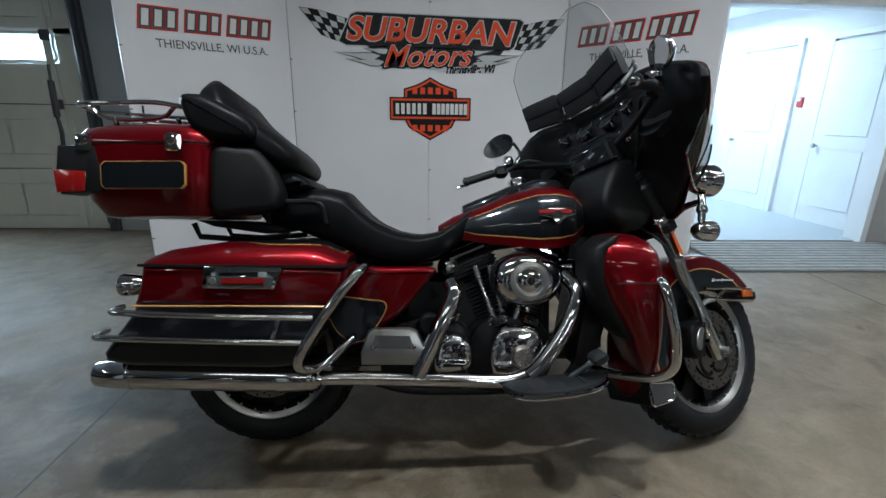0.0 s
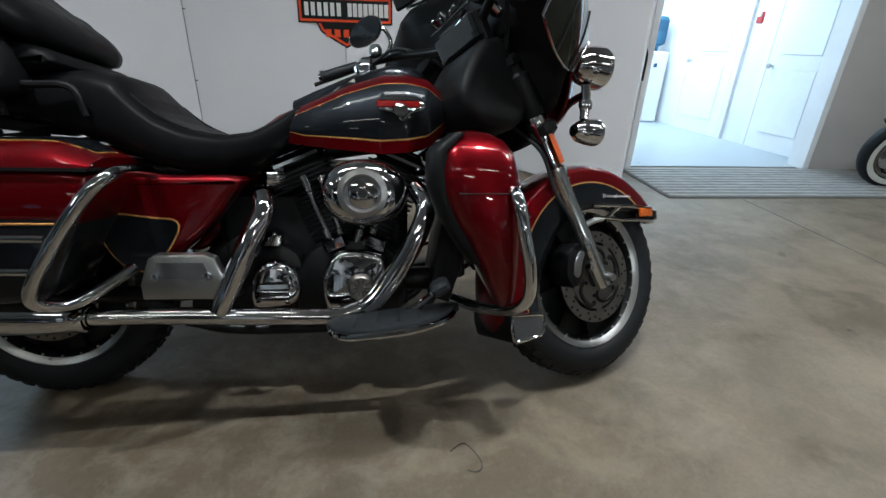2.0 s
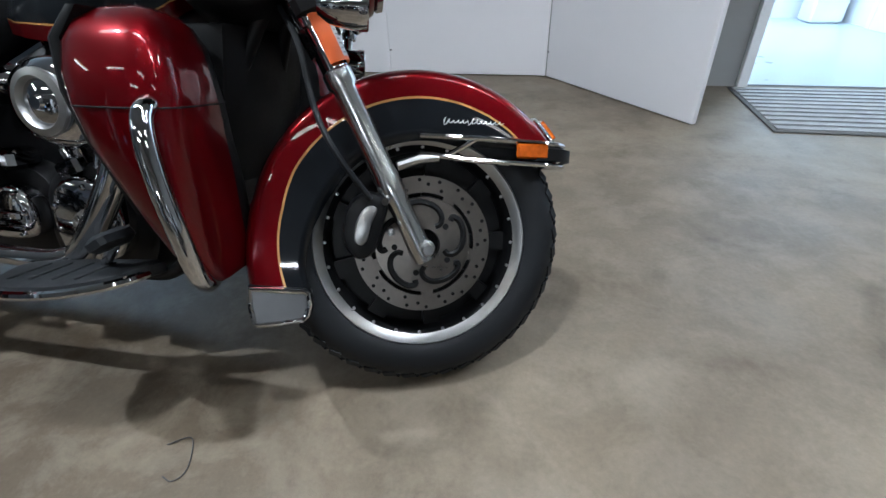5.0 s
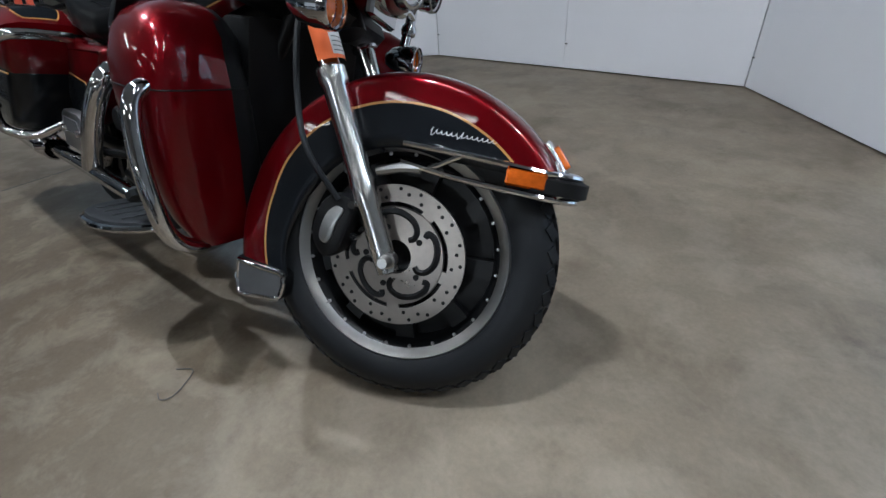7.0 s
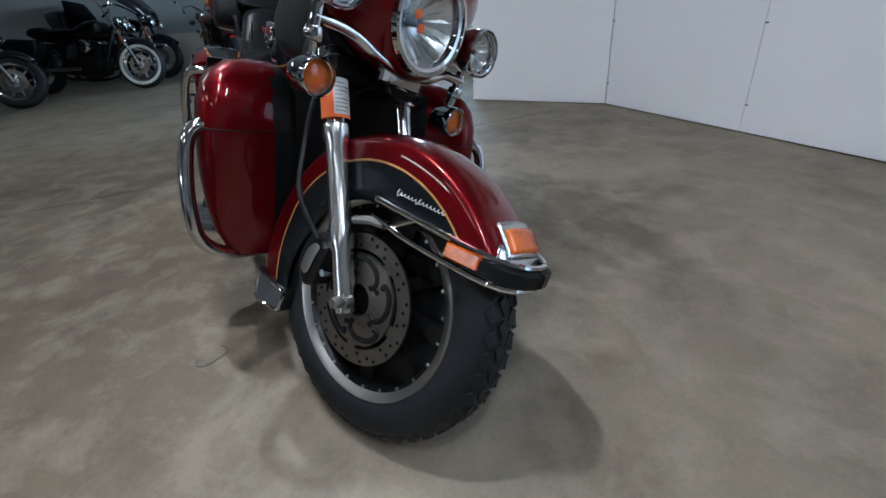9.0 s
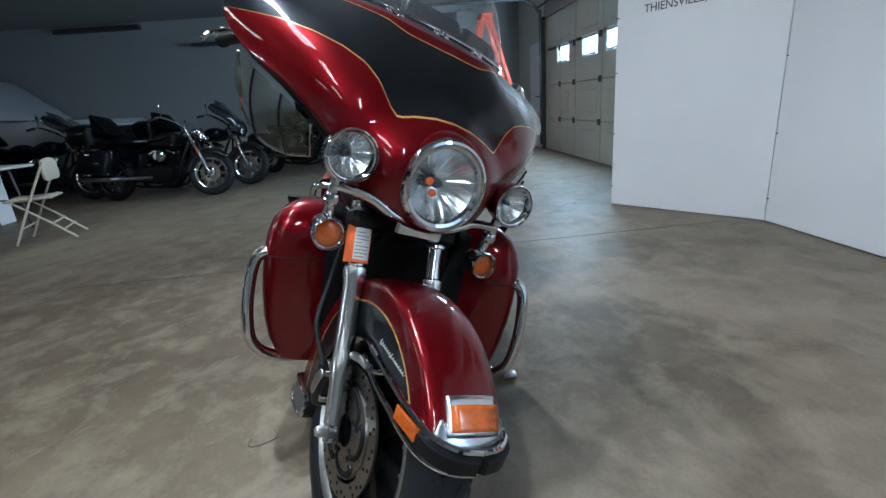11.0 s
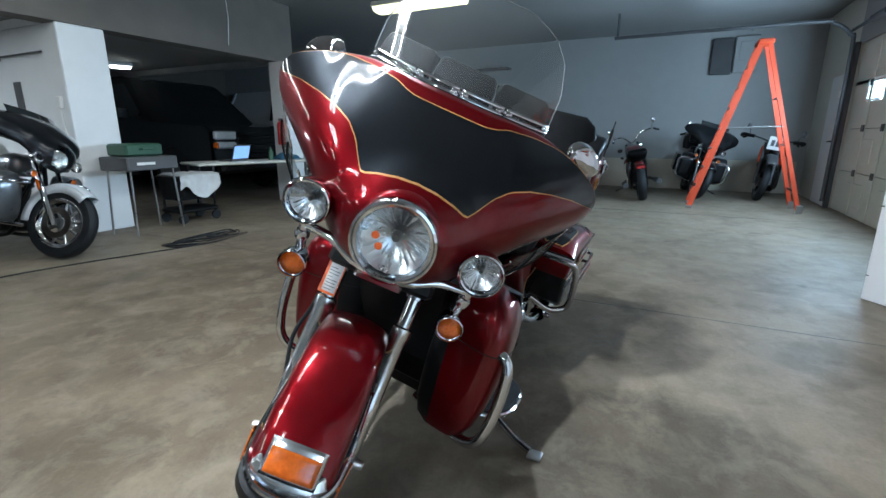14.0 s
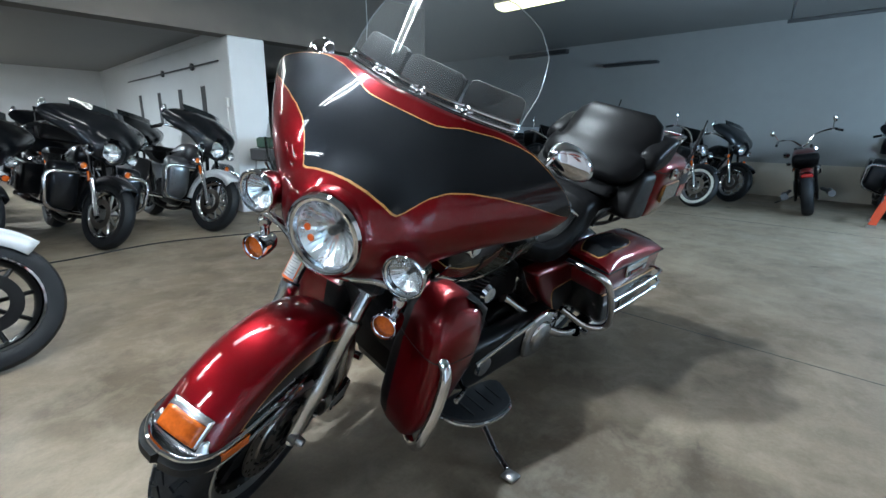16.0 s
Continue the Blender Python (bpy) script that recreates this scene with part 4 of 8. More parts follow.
# forks
def fork_leg(s):
    y = 0.112 * s
    o = AX + Vector((-0.012, y, 0))
    low = Geo().lathe([(0, -0.035), (0.022, -0.03), (0.024, 0.0), (0.0235, 0.10), (0.027, 0.115), (0.027, 0.155), (0.0245, 0.17), (0.0245, 0.34), (0.029, 0.35), (0.029, 0.375), (0.022, 0.38)], o, FD, 24)
    leg = part("fork_slider", low, "polished", bike, "polished fork slider", ST)
    part("fork_tube", Geo().lathe([(0.021, 0.36), (0.0215, 0.46), (0.030, 0.462), (0.032, 0.50), (0.032, 0.535), (0.029, 0.54)], o, FD, 22), "chrome", leg)
    part("fork_cover", Geo().lathe([(0.029, 0.538), (0.033, 0.545), (0.034, 0.66), (0.026, 0.67), (0.026, 0.72)], o, FD, 20), "engine_black", leg, "black upper fork cover")
    part("axle_nut", Geo().lathe([(0, 0.045), (0.010, 0.045), (0.013, 0.038), (0.013, 0.022), (0.018, 0.02), (0.018, 0)], AX + Vector((0, y, 0)), (0, s, 0), 14), "alu", leg)
    cal = Geo()
    out = rounded([(-0.168, 0.02), (-0.155, 0.085), (-0.118, 0.112), (-0.078, 0.095), (-0.088, 0.045), (-0.105, -0.008), (-0.140, -0.022)], 4)
    cal.prism([(AX.x + a, AX.z + b) for a, b in out], s * 0.055, s * 0.135, "y", 0.012)
    cp = part("brake_caliper", cal, "engine_black", leg, "black brake caliper")
    ins = rounded([(-0.146, 0.022), (-0.138, 0.062), (-0.118, 0.086), (-0.100, 0.080), (-0.112, 0.050), (-0.120, 0.018), (-0.133, 0.008)], 4)
    part("caliper_cover", Geo().prism([(AX.x + a, AX.z + b) for a, b in ins], s * 0.135, s * 0.141, "y", 0.003), "alu", cp)
    for dx, dz in ((-0.085, 0.095), (-0.072, 0.035)):
        part("bolt", Geo().lathe([(0, 0.02), (0.008, 0.02), (0.009, 0.0)], (AX.x + dx, s * 0.12, AX.z + dz), (0, s, 0), 10), "chrome", cp)
    return leg


forks = both(fork_leg)
# sticker round the upper right tube
g = Geo()
o = AX + Vector((-0.012, -0.112, 0))
g.lathe([(0.0335, 0.385), (0.0335, 0.478)], o, FD, 18, 1, 262, 392)
g.lathe([(0.0339, 0.392), (0.0339, 0.470)], o, FD, 10, 0, 318, 386)
for k, end in enumerate((366, 378, 372, 380, 350, 376, 380, 362)):
    g.lathe([(0.0343, 0.398 + k * 0.0085), (0.0343, 0.3998 + k * 0.0085)], o, FD, 8, 2, 324, end)
part("warning_sticker", g, ["label_print", "sticker", "sign_grey"], forks[0], "orange and white warning sticker", smooth=60)
part("lower_clamp", Geo().box(AX + FD * 0.50, (0.07, 0.30, 0.05), b=0.012, rot=Matrix.Rotation(radians(-RAKE), 3, "Y")), "engine_black", bike, "", ST)
part("upper_clamp", Geo().box(AX + FD * 0.71, (0.08, 0.28, 0.04), b=0.012, rot=Matrix.Rotation(radians(-RAKE), 3, "Y")), "engine_black", bike, "", ST)
part("brake_hose", Geo().tube([(1.50, -0.14, 0.42), (1.44, -0.165, 0.50), (1.40, -0.15, 0.58), (1.37, -0.13, 0.70), (1.33, -0.06, 0.78)], 0.006, 8, smooth=6), "rubber", bike, "", ST)

# front fender: crown, side skirts in two colours, stripe
FW = 0.088


def fender_pt(a, w):
    """a: degrees from straight ahead; w: -1 .. 1 over the crown, beyond that the skirts (1 + depth in metres)."""
    r0 = 0.366 + 0.004 * math.cos(radians(a - 90)) + (0.02 * max(0, (a - 165) / 40) if a > 165 else 0)
    if abs(w) <= 1:
        t = w * math.pi / 2
        y, r = FW * math.sin(t), r0 - 0.030 * (1 - math.cos(t) ** 0.8 if abs(w) < 1 else 1)
    else:
        y, r = math.copysign(FW + 0.004 * min(1, (abs(w) - 1) * 20), w), r0 - 0.030 - (abs(w) - 1)
    return (AX.x + r * math.cos(radians(a)), y, AX.z + r * math.sin(radians(a)))


def skirt_depth(a):
    """How far the skirt comes down towards the wheel's middle."""
    r0 = 0.336
    if a < 78:
        inner = max(0.214, 0.205 / max(0.2, math.sin(radians(a))))
    else:
        inner = 0.214 + 0.022 * min(1, max(0, (a - 150) / 40))
    return max(0.004, r0 - min(inner, r0 - 0.004))


def stripe_depth(a):
    """Where the gold stripe runs on the skirt."""
    if a < 40:
        t = max(0, (a - 33) / 7)
    else:
        t = 1
    d = 0.034 + (0.02 * max(0, (a - 150) / 55) if a > 150 else 0)
    full = skirt_depth(a)
    return max(0.0015, min(full - 0.002, full + (d - full) * min(1, t)))


A = [32 + (203 - 32) * i / 90 for i in range(91)]
g = Geo()
g.grid(fender_pt, A, [-1 + 2 * j / 16 for j in range(17)])
for s in (-1, 1):
    g.grid(fender_pt, A, lambda a: [s * (1 + stripe_depth(a) * k / 2) for k in range(3)])
    g.grid(fender_pt, A, lambda a: [s * (1 + stripe_depth(a)), s * (1 + stripe_depth(a) + 0.0045)], 2)
    g.grid(fender_pt, A, lambda a: [s * (1 + stripe_depth(a) + 0.0045 + max(0.0, skirt_depth(a) - stripe_depth(a) - 0.0045) * k / 3) for k in range(4)], 1)
fender = part("front_fender", g, ["red", "black_paint", "gold"], bike, "dark red front fender with black side panels and gold stripes", ST, 50)
mod = fender.modifiers.new("thick", "SOLIDIFY")
mod.thickness, mod.offset = 0.003, -1
# rear tip of the fender
TIP = [(1.256, 0.240), (1.310, 0.236), (1.368, 0.232), (1.379, 0.222), (1.382, 0.198), (1.376, 0.172), (1.364, 0.160), (1.310, 0.153), (1.272, 0.151), (1.262, 0.158), (1.255, 0.195)]
ft = part("fender_tip", Geo().prism(TIP, -0.099, 0.099, "y", 0.006), "engine_black", fender, "black rear tip of the fender with chrome edge", smooth=50)
for s in (-1, 1):
    part("tip_panel", Geo().prism(inset(TIP, 0.009), s * 0.0985, s * 0.1005, "y"), "tip_grey", ft)
    part("tip_edge", Geo().tube([(x, s * 0.099, z) for x, z in inset(TIP, 0.006)], 0.006, 8, closed=True), "chrome", ft, "chrome edge")
    # flowing chrome script kept as a plain wavy line
    script = []
    for k in range(131):
        u = k / 130
        tall = 0.0075 if u < 0.09 or 0.44 < u < 0.51 else 0.0032
        dz = tall * math.sin(2 * math.pi * 13 * u)
        script.append((1.647 + 0.128 * u + 0.45 * dz + 0.0016 * math.cos(2 * math.pi * 13 * u), s * 0.0972, 0.579 + dz))
    part("emblem", Geo().tube(script, 0.0008, 6), "emblem", fender, "chrome script emblem")
    # chrome rails with the dark bumper strip between, round the front of the fender
    rail = lambda z, dy: [(1.60, s * (0.096 + dy), z), (1.72, s * (0.098 + dy), z - 0.002), (1.84, s * (0.094 + dy), z - 0.006), (1.90, s * (0.080 + dy), z - 0.008), (1.935, s * (0.045 + dy * 0.5), z - 0.009), (1.945, 0, z - 0.009)]
    part("fender_rail", Geo().tube(rail(0.548, 0.002), 0.0065, 8, smooth=5), "chrome", fender)
    part("fender_rail", Geo().tube([(1.60, s * 0.096, 0.512), (1.66, s * 0.100, 0.506)] + rail(0.503, 0.004)[1:], 0.0065, 8, smooth=5), "chrome", fender)
    part("rail_strut", Geo().tube([(1.655, s * 0.098, 0.507), (1.72, s * 0.1, 0.546)], 0.006, 8), "chrome", fender)
    S = curve_pts([Vector(p) for p in rail(0.525, 0.0)[2:]], 5)
    part("bumper_strip", Geo().rings([[p + Vector((0, 0, -0.018)), p + Vector((0.014, s * 0.010, -0.013)), p + Vector((0.014, s * 0.010, 0.013)), p + Vector((0, 0, 0.018)), p + Vector((-0.01, -s * 0.006, 0))] for p in S]), "plastic", fender)
    part("side_marker", Geo().box((1.842, s * 0.102, 0.524), (0.075, 0.010, 0.032), b=0.004, rot=Matrix.Rotation(radians(s * -8), 3, "Z")), "amber", fender)
    part("fender_bracket", Geo().tube([(1.555, s * 0.10, 0.485), (1.60, s * 0.098, 0.50), (1.64, s * 0.096, 0.505)], 0.010, 8), "alu", fender)
# lamp on the fender's tip
g = Geo()
def lamp_pt(a, w):
    p = Vector(fender_pt(a, w))
    return p + Vector((math.cos(radians(a)), 0, math.sin(radians(a)))) * 0.006
g.grid(lamp_pt, [37 + 11.0 * i / 8 for i in range(9)], [-0.44 + 0.88 * j / 10 for j in range(11)])
fl = part("fender_lamp", g, "polished", fender, "chrome fender lamp housing with amber lens", smooth=50)
mod = fl.modifiers.new("thick", "SOLIDIFY")
mod.thickness, mod.offset = 0.010, 0
g = Geo()
lens = lambda a, w: Vector(lamp_pt(a, w)) + Vector((math.cos(radians(a)), 0, math.sin(radians(a)))) * 0.014
g.grid(lens, [38.3 + 7.0 * i / 6 for i in range(7)], [-0.39 + 0.78 * j / 8 for j in range(9)])
ln = part("lens", g, "amber", fl, "amber lens", smooth=50)
mod = ln.modifiers.new("thick", "SOLIDIFY")
mod.thickness = 0.018
g = Geo()
def trim_pt(u, w):
    a = 31.5 + u * (6.0 + 4.5 * math.exp(-((abs(w) - 0.52) / 0.13) ** 2))
    return Vector(fender_pt(a, w)) + Vector((math.cos(radians(a)), 0, math.sin(radians(a)))) * 0.003
g.grid(trim_pt, [i / 5 for i in range(6)], [-1.0 + 2.0 * j / 40 for j in range(41)])
ftm = part("fender_trim", g, "polished", fender, "chrome trim across the fender's front", smooth=50)
mod = ftm.modifiers.new("thick", "SOLIDIFY")
mod.thickness, mod.offset = 0.004, 1

# ---- batwing fairing ----
LOW = [(0.0, 0.800, 1.435), (0.10, 0.806, 1.435), (0.16, 0.835, 1.432), (0.22, 0.90, 1.415), (0.29, 0.965, 1.375), (0.36, 1.010, 1.315), (0.43, 1.045, 1.245), (0.478, 1.085, 1.195), (0.497, 1.118, 1.172)]
TOP = [(0.0, 1.262, 1.262), (0.10, 1.262, 1.258), (0.18, 1.262, 1.235), (0.26, 1.258, 1.188), (0.33, 1.242, 1.180), (0.40, 1.220, 1.190), (0.46, 1.188, 1.190), (0.485, 1.162, 1.182), (0.497, 1.140, 1.172)]


def fair(y, v, back=0.0):
    zl, xl = smooth_table(LOW, abs(y))
    zu, xu = smooth_table(TOP, abs(y))
    z = zl + (zu - zl) * v
    k = v ** 2.1
    x = xl + (xu - xl) * k
    # fullness of the shell between its edges, and the hood over the headlamp
    x += 0.055 * math.sin(math.pi * v ** 0.85) * (1 - (abs(y) / 0.497) ** 2.2)
    d = math.hypot(y / 1.05, z - 0.915)
    if d < 0.21:
        x += 0.025 * (1 + math.cos(math.pi * (max(d, 0.098) - 0.098) / 0.112))
    if d < 0.088:
        x -= 0.13
    return (x - back, y, z)


def v_low(y):
    """Lower edge of the black field."""
    z, = lerp_table([(0.0, 1.060), (0.05, 1.056), (0.10, 1.044), (0.135, 1.030), (0.145, 1.032), (0.160, 1.052), (0.185, 1.088), (0.22, 1.116), (0.27, 1.132), (0.33, 1.140), (0.40, 1.140), (0.47, 1.130), (0.497, 1.126)], abs(y))
    zl, zu = smooth_table(LOW, abs(y))[0], smooth_table(TOP, abs(y))[0]
    return max(0.03, min(0.95, (z - zl) / (zu - zl)))


def v_high(y):
    d, = lerp_table([(0.0, 0.925), (0.10, 0.925), (0.13, 0.935), (0.16, 0.955), (0.27, 0.965), (0.31, 0.985), (0.34, 0.999), (0.5, 0.999)], abs(y))
    return max(v_low(y) + 0.02, d)


YS = [0.497 * math.sin(math.pi / 2 * (i / 60)) for i in range(-60, 61)]
g = Geo()
W = 0.009
span = lambda a, b, n: [a + (b - a) * k / n for k in range(n + 1)]
g.grid(fair, YS, lambda y: span(0, v_low(y) - W / 2, 16), 0)
g.grid(fair, YS, lambda y: span(v_low(y) - W / 2, v_low(y) + W / 2, 1), 2)
g.grid(fair, YS, lambda y: span(v_low(y) + W / 2, v_high(y) - W / 2, 14), 1)
g.grid(fair, YS, lambda y: span(v_high(y) - W / 2, v_high(y), 1), 2)
g.grid(fair, YS, lambda y: span(v_high(y), 1, 3), 0)
fairing = part("fairing", g, ["red", "black_paint", "gold"], bike, "dark red batwing fairing with black field and gold stripes", ST, 60)
mod = fairing.modifiers.new("thick", "SOLIDIFY")
mod.thickness, mod.offset = 0.006, -1
# inner shell towards the rider
def inner(y, v):
    zl, xl = lerp_table(LOW, abs(y))
    zu, xu = lerp_table(TOP, abs(y))
    e = math.sin(math.pi * v) * (1 - (abs(y) / 0.497) ** 2)
    return (xl + (xu - xl) * v - 0.018 - 0.055 * e, y * 0.992, zl + (zu - zl) * v)
g = Geo()
g.grid(inner, YS[::2], [k / 14 for k in range(15)])
rim = []
inn = part("inner_fairing", g, "plastic", fairing, "black plastic inner fairing", smooth=50)
mod = inn.modifiers.new("thick", "SOLIDIFY")
mod.thickness, mod.offset = 0.02, 0
for y, v, r in ((-0.06, 0.80, 0.042), (0.06, 0.80, 0.042), (-0.165, 0.80, 0.028), (0.165, 0.80, 0.028), (-0.12, 0.62, 0.026), (0.12, 0.62, 0.026)):
    ax = Vector((-0.85, 0, 0.5)).normalized()
    p = Vector(inner(y, v)) + ax * 0.022
    gg = part("gauge", Geo().lathe([(r * 0.88, 0.004), (r * 0.92, 0.009), (r, 0.008), (r, -0.02)], p, ax, 24), "chrome", inn, "chrome-rimmed gauge")
    part("dial", Geo().lathe([(0, 0.005), (r * 0.89, 0.005), (r * 0.89, 0.0)], p, ax, 20), "glass_dark", gg)
RD = Matrix.Rotation(radians(-25), 3, "Y")
rad_ = part("radio", Geo().box((1.195, 0, 1.052), (0.05, 0.21, 0.075), b=0.008, rot=RD), "glass_dark", inn, "black radio with chrome surround")
part("radio_trim", Geo().box((1.206, 0, 1.047), (0.04, 0.235, 0.098), b=0.01, rot=RD), "plastic", inn)
for h in (-0.044, 0.044):
    part("radio_strip", Geo().box(Vector((1.178, 0, 1.060)) + RD @ Vector((0, 0, h)), (0.012, 0.23, 0.007), b=0.003, rot=RD), "chrome", rad_)
for k in range(4):
    part("radio_button", Geo().box(Vector((1.172, -0.075 + 0.05 * k, 1.060)) + RD @ Vector((0, 0, -0.025)), (0.012, 0.032, 0.012), b=0.003, rot=RD), "sign_grey", rad_)
part("radio_display", Geo().box(Vector((1.172, 0, 1.060)) + RD @ Vector((0, 0, 0.012)), (0.008, 0.13, 0.026), b=0.002, rot=RD), "glass_dark", rad_)
for s in (-1, 1):
    part("speaker", Geo().lathe([(0, 0.0), (0.06, 0.006), (0.068, 0.004), (0.07, -0.03)], Vector(inner(s * 0.27, 0.5)) + Vector((-0.01, 0, 0)), (-0.9, 0, 0.4), 24), "plastic", inn)
    # clear wind deflector below the wing
    UP = [Vector(q) for q in ((1.400, s * 0.300, 0.950), (1.330, s * 0.370, 0.995), (1.27, s * 0.415, 1.02), (1.200, s * 0.452, 1.045))]
    DN = [Vector(q) for q in ((1.365, s * 0.272, 0.880), (1.30, s * 0.318, 0.862), (1.22, s * 0.368, 0.870), (1.150, s * 0.412, 0.920))]
    U_, D_ = curve_pts(UP, 6), curve_pts(DN, 6)
    g = Geo()
    g.grid(lambda i, v: U_[i].lerp(D_[i], v) + Vector((0, s * 0.012 * math.sin(math.pi * v), 0)), list(range(len(U_))), [k / 6 for k in range(7)])
    wd = part("wind_deflector", g, "smoke", fairing, "smoked wind deflector with chrome edge")
    part("deflector_edge", Geo().tube([U_[-1]] + D_[::-1] + [U_[0]], 0.0035, 6), "chrome", wd)
    for q in (0.3, 0.7):
        i = int(q * (len(U_) - 1))
        part("deflector_rib", Geo().tube([U_[i].lerp(D_[i], k / 5) + Vector((0, s * (0.004 + 0.012 * math.sin(math.pi * k / 5)), 0)) for k in range(6)], 0.003, 6), "plastic", wd)

# windscreen with trim and pouch
def screen_pt(y, v):
    w = lerp_table([(0, 1.0), (0.4, 1.02), (0.7, 0.93), (0.9, 0.72), (1.0, 0.40)], v)[0]
    yy = y * w
    x0 = 1.242 - 1.15 * (yy * yy)
    return (x0 - 0.175 * v - 0.02 * v * v, yy, 1.255 + 0.29 * v)
g = Geo()
g.grid(screen_pt, [-0.27 + 0.54 * i / 24 for i in range(25)], [k / 16 for k in range(17)])
sc = part("windscreen", g, "screen", fairing, "clear windscreen", smooth=60)
sc.visible_shadow = False
edge = [screen_pt(-0.27, k / 16) for k in range(17)] + [screen_pt(-0.27 + 0.54 * k / 16, 1) for k in range(1, 16)] + [screen_pt(0.27, 1 - k / 16) for k in range(17)]
part("screen_edge", Geo().tube(edge, 0.0016, 6), "screen_rim", sc, "pale polished edge")
g = Geo()
trim = lambda y, v: Vector(screen_pt(y, 0.02 + 0.085 * v)) + Vector((0.006, 0, 0.002))
for a, b in ((-0.272, -0.135), (-0.128, -0.004), (0.004, 0.128), (0.135, 0.272)):
    for v0, v1 in ((0.0, 0.32), (0.68, 1.0)):
        g.grid(trim, span(a, b, 8), [v0, v1])
    for e0, e1 in ((a, a + 0.02), (b - 0.02, b)):
        g.grid(trim, span(e0, e1, 2), [0.3, 0.7])
tr = part("screen_trim", g, "chrome", fairing, "slotted chrome trim strip below the windscreen", smooth=60)
mod = tr.modifiers.new("thick", "SOLIDIFY")
mod.thickness = 0.004
for y in (-0.256, -0.132, 0.0, 0.132, 0.256):
    part("screw", Geo().lathe([(0, 0.003), (0.005, 0.0025), (0.0065, 0.0)], Vector(trim(y, 0.5)) + Vector((0.002, 0, 0)), (1, 0, 0.4), 10), "chrome", tr)
for y0, wd in ((-0.178, 0.168), (0.0, 0.178), (0.178, 0.168)):
    o = [(y0 - wd / 2, 1.235), (y0 + wd / 2, 1.235), (y0 + wd / 2 + 0.002, 1.30), (y0 + wd / 2 - 0.004, 1.333), (y0 + wd / 2 - 0.018, 1.342), (y0 - wd / 2 + 0.018, 1.342), (y0 - wd / 2 + 0.004, 1.333), (y0 - wd / 2 - 0.002, 1.30)]
    x = 1.158 - 1.1 * y0 * y0
    tilt = Matrix.Translation((x, y0, 1.25)) @ Matrix.Rotation(radians(95 * y0), 4, "Z") @ Matrix.Rotation(radians(-22), 4, "Y") @ Matrix.Translation((-x, -y0, -1.25))
    pch = part("screen_pouch", Geo().prism(o, x, x + 0.034, "x", 0.012), "pouch", fairing, "black padded pouch behind the windscreen", tilt)
    part("pouch_flap", Geo().prism([(y0 - wd / 2 + 0.004, 1.285), (y0 + wd / 2 - 0.004, 1.285), (y0 + wd / 2 - 0.002, 1.338), (y0 - wd / 2 + 0.002, 1.338)], x - 0.006, x + 0.004, "x", 0.004), "pouch", pch)

# headlamp, passing lamps and turn signals
def lamp(name, c, r, depth, parent, m, label, kind="clear", axis=(1, 0, 0)):
    sh = part(name, Geo().lathe([(0, -depth), (r * 0.45, -depth * 0.98), (r * 0.8, -depth * 0.7), (r * 0.98, -depth * 0.25), (r * 1.0, 0.0), (r * 1.04, 0.006), (r * 1.01, 0.018), (r * 0.955, 0.020), (r * 0.935, 0.013), (r * 0.915, 0.015), (r * 0.85, 0.013), (r * 0.81, 0.002)], c, axis, 40), "chrome", parent, label, m)
    ax = Vector(axis).normalized()
    if kind == "clear":
        part("reflector", Geo().lathe([(0.0, -r * 0.55), (r * 0.16, -r * 0.53), (r * 0.45, -r * 0.40), (r * 0.72, -r * 0.18), (r * 0.84, -0.004)], c, axis, 36), "reflector", sh)
        part("bulb_shield", Geo().lathe([(0, -r * 0.20), (r * 0.09, -r * 0.21), (r * 0.12, -r * 0.28), (r * 0.12, -r * 0.5)], c, axis, 16), "dark_steel", sh)
        g = Geo()
        for k in range(22):
            a = 2 * math.pi * k / 22
            u = Vector((0, math.cos(a), math.sin(a)))
            t = Vector((0, -math.sin(a), math.cos(a)))
            o = Vector(c)
            g.add([o + u * r * 0.25 - ax * r * 0.47, o + u * r * 0.82 - ax * r * 0.06 + t * r * 0.02, o + u * r * (0.56 + 0.1 * (k % 3)) - ax * r * 0.22 + t * r * 0.09], [(0, 1, 2)])
        part("facets", g, "reflector", sh, smooth=0)
        gl = part("lens", Geo().lathe([(0, r * 0.16), (r * 0.4, r * 0.13), (r * 0.7, r * 0.07), (r * 0.84, 0.004)], c, axis, 36), "lamp_lens", sh)
        gl.visible_shadow = False
    else:
        part("lens", Geo().lathe([(0, r * 0.28), (r * 0.4, r * 0.24), (r * 0.7, r * 0.14), (r * 0.88, 0.0)], c, axis, 30), kind, sh)
    return sh


HLC = Vector((1.505, 0, 0.918))
hl = lamp("headlamp", HLC + Vector((0.006, 0, 0)), 0.106, 0.10, fairing, None, "large round headlamp with chrome ring")
part("headlamp_collar", Geo().lathe([(0.1065, -0.03), (0.1085, 0.000), (0.111, 0.006), (0.115, 0.005), (0.121, -0.004), (0.126, -0.022), (0.130, -0.07)], HLC, (1, 0, 0), 56), "red", fairing, smooth=60)
for y, z in ((-0.046, 0.004), (-0.030, -0.020)):
    part("orange_dot", Geo().lathe([(0, 0.003), (0.0095, 0.002), (0.0095, -0.002)], HLC + Vector((0.0195, y, z)), (1, 0, 0), 14), "sticker", hl)
bar = [(1.455, -0.235, 0.845), (1.468, -0.15, 0.842), (1.485, -0.08, 0.818), (1.49, 0, 0.806), (1.485, 0.08, 0.818), (1.468, 0.15, 0.842), (1.455, 0.235, 0.845)]
